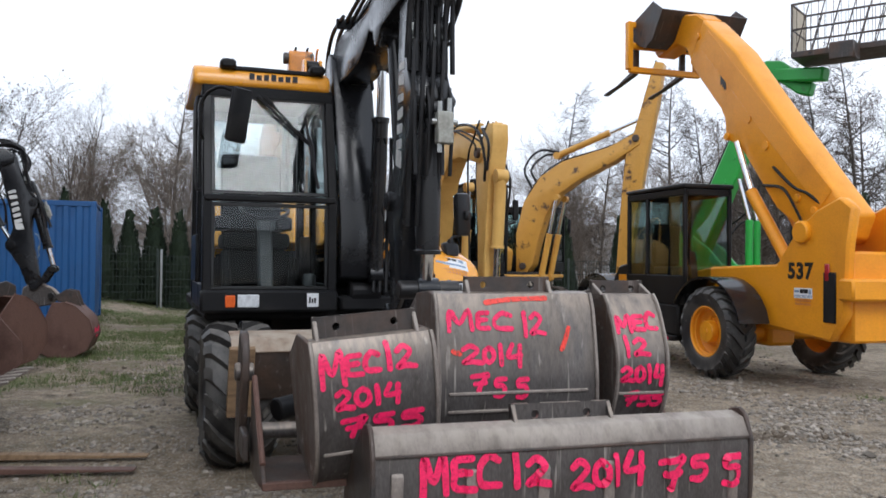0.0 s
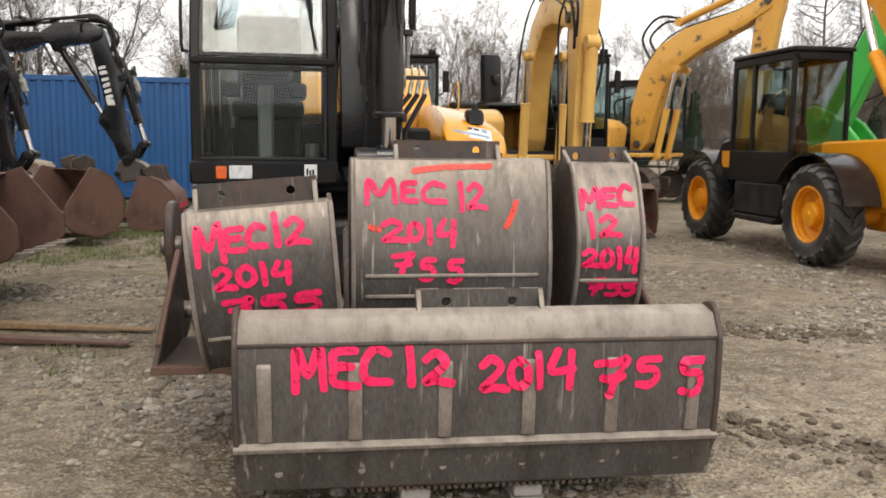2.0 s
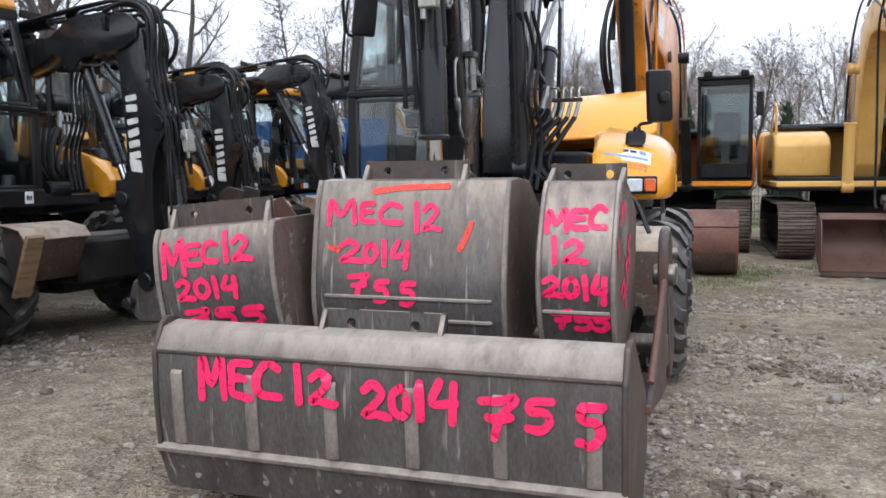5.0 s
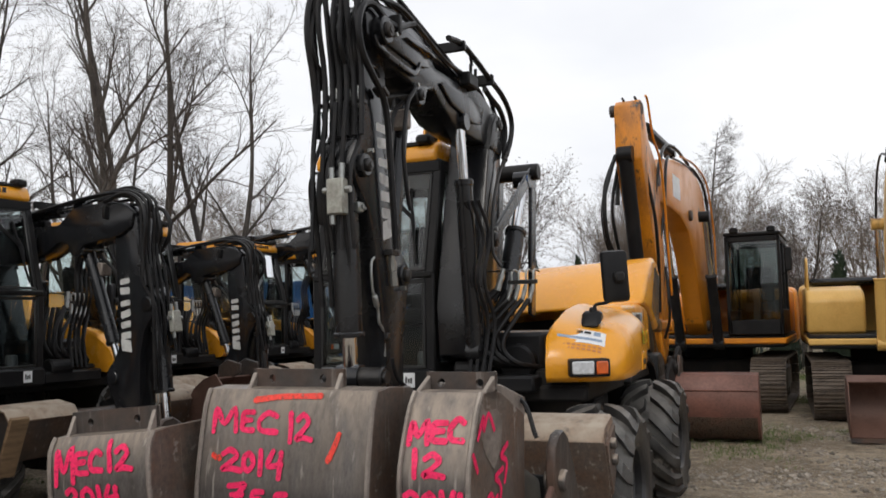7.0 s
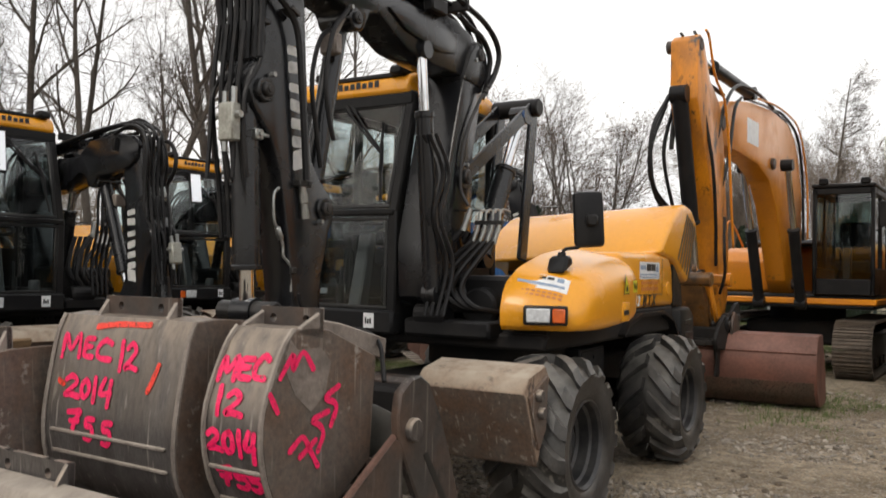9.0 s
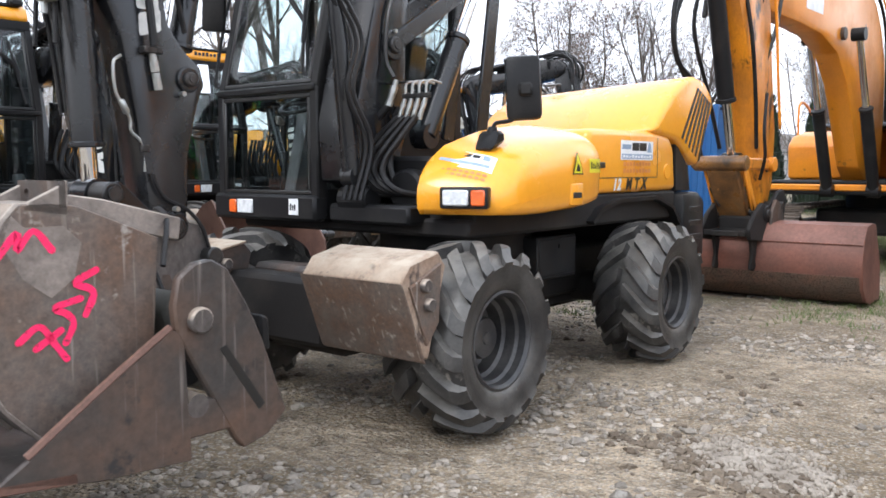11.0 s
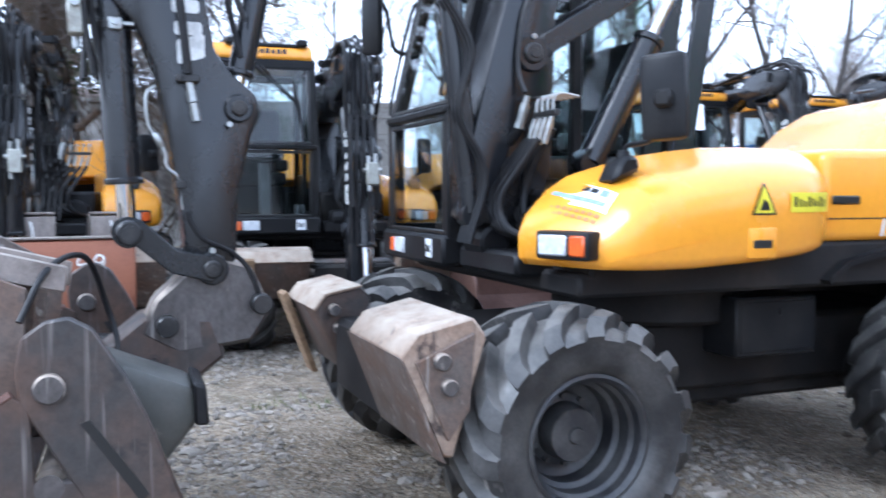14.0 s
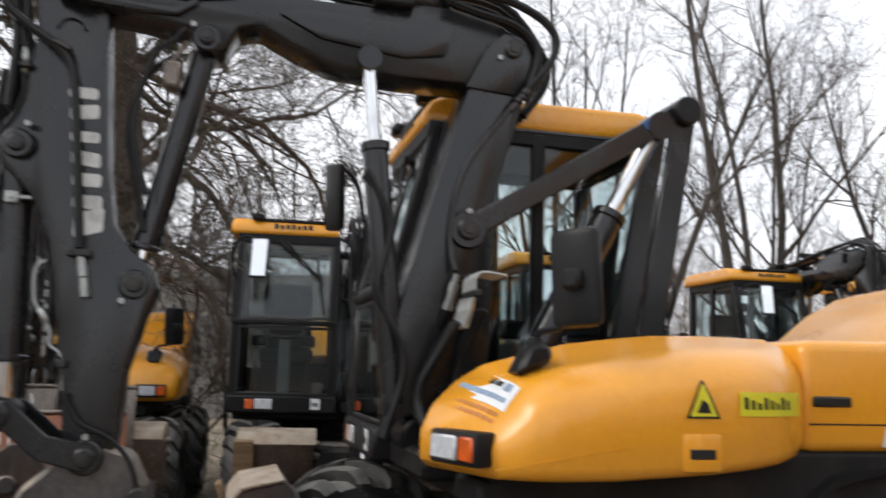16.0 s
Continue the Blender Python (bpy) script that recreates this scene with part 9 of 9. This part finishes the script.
UPRIGHT = dict(tip=3, count=(8, 7, 5, 3), bare=(0.28, 0.15, 0.15, 0.2), angle=(34, 38, 40, 42), length=(4.2, 1.9, 0.95, 0.5), cone=(0.45, 0.4, 0.3, 0.2), radius=(0.07, 0.024, 0.009, 0.0045), bend=(0.10, 0.12, 0.14, 0.16), droop=(0.07, 0.05, 0.03, 0.0), wood_levels=1)
ALDER = dict(count=(44, 7, 5), bare=(0.16, 0.12, 0.15), angle=(68, 46, 44), length=(2.5, 0.85, 0.42), cone=(0.72, 0.4, 0.3), radius=(0.035, 0.011, 0.005), bend=(0.10, 0.14, 0.16), droop=(0.03, 0.02, 0.0), wood_levels=1)
BUSHY = dict(tip=1, count=(10, 7, 5, 3), bare=(0.1, 0.1, 0.1, 0.2), angle=(30, 34, 36, 38), length=(2.6, 1.3, 0.7, 0.4), cone=(0.4, 0.3, 0.2, 0.1), radius=(0.03, 0.013, 0.008, 0.006), bend=(0.09, 0.11, 0.13, 0.15), droop=(0.06, 0.05, 0.02, 0.0), wood_levels=1)

tall = bare_tree("bare_tree", 3, 13.5, 3, UPRIGHT, "tall bare many-stemmed tree behind the parked row", BARK, TWIG, 0.15)
tall2 = bare_tree("bare_tree", 8, 12.5, 2, UPRIGHT, "tall bare forked tree with thin ascending branches", BARK, TWIG, 0.17)
alder = bare_tree("alder_tree", 21, 10.5, 1, ALDER, "slender bare alder with fine side branches and dark cones", BARK, TWIG, 0.13, leaves=(1, 0.032, 0.07, 2, TWIG))
alder2 = bare_tree("alder_tree", 34, 9.0, 1, ALDER, "slender bare tree with a few dry leaves", BARK, TWIG, 0.11, leaves=(2, 0.045, 0.07, 2, DRY_LEAF))
bushy = bare_tree("bushy_tree", 5, 6.0, 4, BUSHY, "pale twiggy thicket tree without leaves", TWIG_PALE, TWIG_PALE, 0.06)
leafy = bare_tree("half_bare_tree", 13, 7.8, 3, BUSHY, "half-bare tree with small dry brown leaves", BARK, TWIG, 0.10, leaves=(2, 0.045, 0.07, 1, DRY_LEAF))


def plant(tree, spots):
    tree.matrix_basis = pose(spots[0][0], spots[0][1], lie(spots[0][0], spots[0][1]), 0, 0, spots[0][3]) @ Matrix.Scale(spots[0][2], 4)
    for x, y, s, a in spots[1:]:
        c = copy_thing(tree, Matrix())
        c.matrix_basis = pose(x, y, lie(x, y), 0, 0, a) @ Matrix.Scale(s, 4)


plant(tall, [(-15.6, 12.6, 1.0, 0), (-17.5, 8.6, 0.9, 70), (-21, 14, 0.8, 230), (-17.2, 27, 0.6, 300), (-13.5, 31, 0.5, 120)])
plant(tall2, [(-15.0, 9.6, 0.85, 40), (-20, 18, 1.0, 280), (-18, 5.0, 0.7, 15), (-21, 31, 0.65, 75)])
plant(alder, [(13, 36, 1.0, 33), (16.2, 36, 0.95, 190), (5.3, 40, 0.92, 0), (10.2, 39, 1.0, 80), (12.8, 41, 0.9, 150), (18.5, 34, 1.05, 30), (21, 36.5, 1.0, 220), (24, 35, 0.95, 100), (-10.8, 33.5, 0.8, 10), (27, 38, 1.0, 45), (17.2, 35.0, 1.0, 140), (14.6, 37.2, 0.92, 260), (19.8, 37.5, 1.0, 310)])
plant(alder2, [(7.6, 42, 0.9, 15), (15.5, 38, 1.0, 90), (2.5, 43, 0.72, 190), (-18.5, 30.5, 0.8, 60), (20, 40, 1.1, 130), (-24, 27.5, 1.05, 240), (14, 44, 1.0, 300)])
spots = []
rng = random.Random(11)
for i in range(26):
    a = radians(rng.uniform(62, 172))
    d = rng.uniform(33, 44)
    spots.append((2 + d * math.cos(a), 3 + d * math.sin(a), rng.uniform(0.75, 1.15), rng.uniform(0, 360)))
for x, y in ((-9.5, 30), (-6.5, 31.5), (-3.5, 33), (0, 35), (4, 37), (-12, 28), (-22, 22), (-24, 16), (-25, 10)):
    spots.append((x, y, rng.uniform(0.75, 1.0), rng.uniform(0, 360)))
plant(bushy, spots)
plant(leafy, [(-20, 27, 0.86, 0), (-12.5, 30, 0.7, 90), (-13.0, 23.4, 0.8, 200), (-6.0, 29.5, 0.7, 300), (-16.5, 22.5, 0.9, 140), (-3.0, 31.5, 0.68, 30)])


def old_tree(m):
    """The thick, ivy-grown trunk with twisted drooping limbs."""
    rng = random.Random(77)
    wood, twigs = ([], []), ([], [])
    spec = dict(tip=3, count=(7, 6, 5, 4), bare=(0.25, 0.15, 0.15, 0.15), angle=(58, 50, 48, 45), length=(2.4, 1.3, 0.75, 0.42), cone=(0.2, 0.2, 0.2, 0.1), radius=(0.06, 0.025, 0.010, 0.005), bend=(0.28, 0.30, 0.28, 0.25), droop=(-0.06, -0.05, -0.04, -0.03), wood_levels=1)
    trunk = limb(rng, wood, (0, 0, -0.2), (-0.06, 0.05, 1), 9.5, 0.50, 0.30, 0.025, 0.02, 14, 14)
    fork = limb(rng, wood, trunk[0][7], (0.1, -0.5, 0.9), 5.5, 0.26, 0.12, 0.06, 0.05, 8, 10)
    for src, n, k0 in ((trunk, 17, 4), (fork, 4, 3)):
        for k in range(n):
            i = rng.randint(k0, len(src[0]) - 2)
            a = rng.uniform(0, 2 * math.pi) if k > 9 else radians(rng.uniform(35, 125))
            d = Vector((math.cos(a), math.sin(a), rng.uniform(0.1, 0.5)))
            q = limb(rng, wood, src[0][i], d, rng.uniform(3.6, 5.8), rng.uniform(0.05, 0.09), 0.018, 0.28, -0.03, 12, 7)
            branch_out(rng, wood, twigs, *q, 0, spec)
    for s in (1, -1):
        q = limb(rng, wood, trunk[0][5 if s > 0 else 6], (0.25, 1.0 * s, 0.22), 6.0, 0.075, 0.02, 0.26, -0.02, 14, 8)
        branch_out(rng, wood, twigs, *q, 0, spec)
    t = thing("old_tree", m, "old tree with a thick ivy-grown trunk and drooping twisted limbs", "tree")
    part("trunk", raw_mesh("trunk", wood, BARK_BROWN), None, t)
    part("crown", raw_mesh("crown", twigs, TWIG), None, t)["kind"] = "stuff"
    # hanging ivy runners on the trunk
    runners = ([], [])
    for i in range(90):
        a = rng.uniform(0, 2 * math.pi)
        k = rng.randint(2, 11)
        p = trunk[0][k] + Vector((math.cos(a), math.sin(a), 0)) * (trunk[2][k] * 0.98)
        limb(rng, runners, p, (math.cos(a) * 0.15, math.sin(a) * 0.15, -1), rng.uniform(0.5, 1.4), 0.018, 0.006, 0.10, 0, 6, 4)
    part("ivy", raw_mesh("ivy", runners, BARK_BROWN), None, t)["kind"] = "stuff"
    # mistletoe clumps
    for i in range(16):
        v = twigs[0][rng.randrange(len(twigs[0]))]
        pts = [v + Vector((rng.gauss(0, 0.16), rng.gauss(0, 0.16), rng.gauss(0, 0.14))) for _ in range(110)]
        part("mistletoe", raw_mesh("mistletoe", leaf_quads(rng, pts, 0.045, 0.05, 3), MISTLETOE), None, t, "dark green mistletoe clump")["kind"] = "stuff"
    return t


old_tree(pose(-8.9, 1.2, 0, 0, 0, 0))


def thuja(m):
    rng = random.Random(4)
    verts, faces = [], []
    H = 3.0
    for i in range(2600):
        z = H * (1 - math.sqrt(rng.random())) * 0.98 + 0.05
        R = 0.55 * (1 - z / H) ** 0.8 + 0.04
        a = rng.uniform(0, 2 * math.pi)
        R *= (0.82 + 0.25 * noise.noise(Vector((math.cos(a) * 2, math.sin(a) * 2, z * 2.2)))) * rng.uniform(0.75, 1.08)
        c = Vector((R * math.cos(a), R * math.sin(a), z))
        up = Vector((0.35 * math.cos(a) + rng.gauss(0, 0.15), 0.35 * math.sin(a) + rng.gauss(0, 0.15), 1)).normalized()
        s = Vector((-math.sin(a), math.cos(a), rng.gauss(0, 0.3))).normalized()
        L, w = rng.uniform(0.10, 0.2), rng.uniform(0.03, 0.06)
        k = len(verts)
        verts += [c - s * w * 0.5, c + s * w * 0.5 , c + s * w + up * L * 0.55, c + up * L, c - s * w + up * L * 0.5]
        faces.append((k, k + 1, k + 2, k + 3, k + 4))
    t = thing("conifer", m, "dark green columnar conifer in the hedge row behind the fence", "conifer", group="conifers behind the fence")
    bm = B()
    cyl(bm, (0, 0, -0.1), (0, 0, 2.6), 0.07, 0.01, 8)
    part("trunk", bm, BARK, t)
    bm = B()
    cyl(bm, (0, 0, 0.08), (0, 0, 2.75), 0.36, 0.02, 12)
    part("inner_foliage", bm, THUJA, t)
    part("crown", raw_mesh("crown", (verts, faces), THUJA), None, t)["kind"] = "stuff"
    return t


th = thuja(pose(-7.9, 25.6, 0, 0, 0, 0))
rng = random.Random(9)
for x, y, s in ((-10.0, 25.2, 0.9), (-8.6, 25.5, 1.05), (-7.2, 25.9, 0.9), (-9.3, 25.3, 0.95), (-6.6, 26.1, 1.1), (-5.4, 26.4, 0.85), (-4.0, 27.0, 1.05), (-2.4, 27.4, 0.95), (-0.6, 28.0, 1.1), (0.9, 28.4, 0.9), (2.4, 29.0, 1.0), (4.2, 29.4, 0.95), (6.2, 30.0, 1.05), (8.3, 30.6, 0.95),
                (10.2, 31.3, 1.0), (-10.9, 24.6, 0.95), (-12.3, 24.2, 1.1), (-13.8, 23.7, 0.9), (-15.2, 23.0, 1.05), (16.0, 32.5, 1.4), (18.2, 32.9, 1.3), (20.0, 33.2, 1.45), (22.1, 33.5, 1.3)):
    c = copy_thing(th, Matrix())
    c.matrix_basis = pose(x, y, lie(x, y), 0, 0, rng.uniform(0, 360)) @ Matrix.Diagonal((s * rng.uniform(0.9, 1.2), s * rng.uniform(0.9, 1.2), s * rng.uniform(0.9, 1.1), 1))


# ---- loose stones and grass ----
def scatter_stones(n, seed):
    rs = np.random.RandomState(seed)
    g = (1 + 5 ** 0.5) / 2
    ico = np.array([(-1, g, 0), (1, g, 0), (-1, -g, 0), (1, -g, 0), (0, -1, g), (0, 1, g), (0, -1, -g), (0, 1, -g), (g, 0, -1), (g, 0, 1), (-g, 0, -1), (-g, 0, 1)]) / 1.902
    tri = [(0, 11, 5), (0, 5, 1), (0, 1, 7), (0, 7, 10), (0, 10, 11), (1, 5, 9), (5, 11, 4), (11, 10, 2), (10, 7, 6), (7, 1, 8), (3, 9, 4), (3, 4, 2), (3, 2, 6), (3, 6, 8), (3, 8, 9), (4, 9, 5), (2, 4, 11), (6, 2, 10), (8, 6, 7), (9, 8, 1)]
    verts, faces = [], []
    made = 0
    while made < n:
        x, y = rs.uniform(-5.5, 5.5), rs.uniform(1.8, 15)
        dens = 0.18 + 1.5 * noise.noise(Vector((x * 0.7, y * 0.7, 5))) + 0.8 * noise.noise(Vector((x * 2.1, y * 2.1, 8)))
        near = 1.0 if y < 9 else 0.55
        if rs.rand() > dens * near:
            continue
        s = 0.007 + 0.022 * rs.rand() ** 2.6 + (rs.uniform(0.008, 0.03) if rs.rand() < 0.03 else 0)
        sc = s * np.array((rs.uniform(0.8, 1.5), rs.uniform(0.7, 1.2), rs.uniform(0.4, 0.8)))
        a = rs.uniform(0, 6.28)
        p = ico * sc * rs.uniform(0.8, 1.2, (12, 1))
        q = np.stack((p[:, 0] * np.cos(a) - p[:, 1] * np.sin(a), p[:, 0] * np.sin(a) + p[:, 1] * np.cos(a), p[:, 2]), 1) + (x, y, rough_ground(x, y) + sc[2] * 0.35)
        k = len(verts)
        verts += q.tolist()
        faces += [(k + i, k + j, k + l) for i, j, l in tri]
        made += 1
    me = bpy.data.meshes.new("loose_stones")
    me.from_pydata(verts, [], faces)
    m = STONE.copy()
    n_, l_ = m.node_tree.nodes, m.node_tree.links
    b = n_["Principled BSDF"]
    geo = n_.new("ShaderNodeNewGeometry")
    mr = n_.new("ShaderNodeMapRange")
    mr.inputs[3].default_value, mr.inputs[4].default_value = 0.5, 1.4
    mx = n_.new("ShaderNodeMixRGB")
    mx.blend_type = "MULTIPLY"
    mx.inputs[0].default_value = 1.0
    old = b.inputs["Base Color"].links[0].from_socket
    l_.new(geo.outputs["Random Per Island"], mr.inputs[0])
    l_.new(old, mx.inputs[1])
    l_.new(mr.outputs[0], mx.inputs[2])
    l_.new(mx.outputs[0], b.inputs["Base Color"])
    me.materials.append(m)
    return tagged(new("loose_stones", me), "loose grey and tan gravel stones on the yard", "gravel", kind="stuff")


scatter_stones(26000, 3)


def grass(n, seed):
    rng = random.Random(seed)
    verts, faces = [], []
    made = 0
    while made < n:
        x, y = rng.uniform(-12, 6), rng.uniform(4.5, 26)
        g = noise.noise(Vector((x * 0.45, y * 0.45, 21))) + 0.5 * noise.noise(Vector((x * 1.7, y * 1.7, 2)))
        want = 0.75 * smoothstep(-1.5, -5.0, x) * (0.2 + 0.6 * smoothstep(8.5, 11.0, y)) + 0.25 * smoothstep(8.5, 12, y) * smoothstep(-6, -2.2, -abs(x + 4.5)) + 0.05 * smoothstep(10, 16, y) + g * 1.05 - 0.42
        if x > -2.2 and y < 11:
            want -= 0.45
        if rng.random() > want:
            continue
        z = rough_ground(x, y)
        for _ in range(5):
            a = rng.uniform(0, 6.28)
            px, py = x + rng.gauss(0, 0.05), y + rng.gauss(0, 0.05)
            h, w = rng.uniform(0.025, 0.08), rng.uniform(0.004, 0.008)
            dx, dy = math.cos(a), math.sin(a)
            lx, ly = rng.gauss(0, 0.03), rng.gauss(0, 0.03)
            k = len(verts)
            verts += [(px - dx * w, py - dy * w, z - 0.005), (px + dx * w, py + dy * w, z - 0.005), (px + lx, py + ly, z + h)]
            faces.append((k, k + 1, k + 2))
        made += 1
    me = bpy.data.meshes.new("grass")
    me.from_pydata(verts, [], faces)
    me.materials.append(GRASS)
    return tagged(new("grass", me), "short patchy grass and weeds between the gravel", "grass", kind="stuff")


grass(17000, 6)


def gravel_heap(x0, y0, r, h, n, seed):
    """A low scraped-up heap of coarse gravel."""
    rs = np.random.RandomState(seed)
    bm = B()
    k = 22
    rings = [[(x0 + r * i / 8 * math.cos(2 * math.pi * j / k), y0 + r * 0.7 * i / 8 * math.sin(2 * math.pi * j / k)) for j in range(k)] for i in range(1, 9)]
    def top(x, y):
        d = min(1.0, math.hypot((x - x0) / r, (y - y0) / (r * 0.7)))
        return rough_ground(x, y) - 0.008 + h * (1 - d) ** 1.3 * (0.7 + 0.5 * noise.noise(Vector((x * 5, y * 5, 1))))
    rows = [[bm.verts.new((x, y, top(x, y))) for x, y in ring] for ring in rings]
    c = bm.verts.new((x0, y0, top(x0, y0)))
    for j in range(k):
        bm.faces.new((c, rows[0][j], rows[0][(j + 1) % k]))
    for a, b in zip(rows, rows[1:]):
        for j in range(k):
            bm.faces.new((a[j], b[j], b[(j + 1) % k], a[(j + 1) % k]))
    for i in range(n):
        a, d = rs.uniform(0, 6.28), r * rs.rand() ** 0.6
        x, y = x0 + d * math.cos(a), y0 + 0.7 * d * math.sin(a)
        s = rs.uniform(0.007, 0.022)
        m = pose(x, y, top(x, y) + s * 0.3, rs.uniform(0, 90), rs.uniform(0, 90), rs.uniform(0, 360)) @ Matrix.Diagonal((s * 1.3, s, s * 0.7, 1))
        bmesh.ops.create_icosphere(bm, subdivisions=1, radius=1.0, matrix=m)
    return solo("gravel_heap", bm, STONE, "low heap of coarse grey gravel on the yard", "gravel", kind="stuff", smooth=20)


gravel_heap(1.55, 7.95, 0.55, 0.06, 520, 5)


def mud_clods(n, seed):
    """Torn-up lumps of soil: scattered, and thrown up along two wheel ruts."""
    rs = np.random.RandomState(seed)
    ball = bmesh.new()
    bmesh.ops.create_icosphere(ball, subdivisions=2, radius=1.0)
    unit = np.array([v.co[:] for v in ball.verts])
    tri = [[v.index for v in f.verts] for f in ball.faces]
    ball.free()
    ruts = (((0.9, 7.75), (1.7, 7.75), (2.5, 7.55), (3.6, 7.9)), ((1.55, 5.3), (2.1, 5.1), (2.7, 4.7)))
    verts, faces = [], []
    while len(verts) < n * len(unit):
        if rs.rand() < 0.45:
            line = ruts[0 if rs.rand() < 0.8 else 1]
            i = rs.randint(len(line) - 1)
            u = rs.rand()
            x = line[i][0] + (line[i + 1][0] - line[i][0]) * u + rs.normal(0, 0.16)
            y = line[i][1] + (line[i + 1][1] - line[i][1]) * u + rs.normal(0, 0.13)
        else:
            x, y = rs.uniform(-5, 5.5), rs.uniform(2.2, 13)
            if noise.noise(Vector((x * 0.8, y * 0.8, 15))) + 0.5 * noise.noise(Vector((x * 2.5, y * 2.5, 4))) < 0.22:
                continue
        s = 0.006 + 0.026 * rs.rand() ** 3
        sc = s * np.array((rs.uniform(0.9, 1.7), rs.uniform(0.8, 1.3), rs.uniform(0.5, 0.9)))
        a = rs.uniform(0, 6.28)
        lump = np.array([1 + 0.7 * noise.noise(Vector(q * 2.1) + Vector((x * 9, y * 9, 0))) for q in unit])
        p = unit * lump[:, None] * sc
        q = np.stack((p[:, 0] * np.cos(a) - p[:, 1] * np.sin(a), p[:, 0] * np.sin(a) + p[:, 1] * np.cos(a), p[:, 2]), 1) + (x, y, rough_ground(x, y) + sc[2] * 0.2)
        k = len(verts)
        verts += q.tolist()
        faces += [(k + i, k + j, k + l) for i, j, l in tri]
    me = bpy.data.meshes.new("mud_clods")
    me.from_pydata(verts, [], faces)
    me.materials.append(CLOD)
    return tagged(new("mud_clods", me), "dark lumps of torn-up soil along wheel ruts", "soil", kind="stuff")


mud_clods(1500, 12)
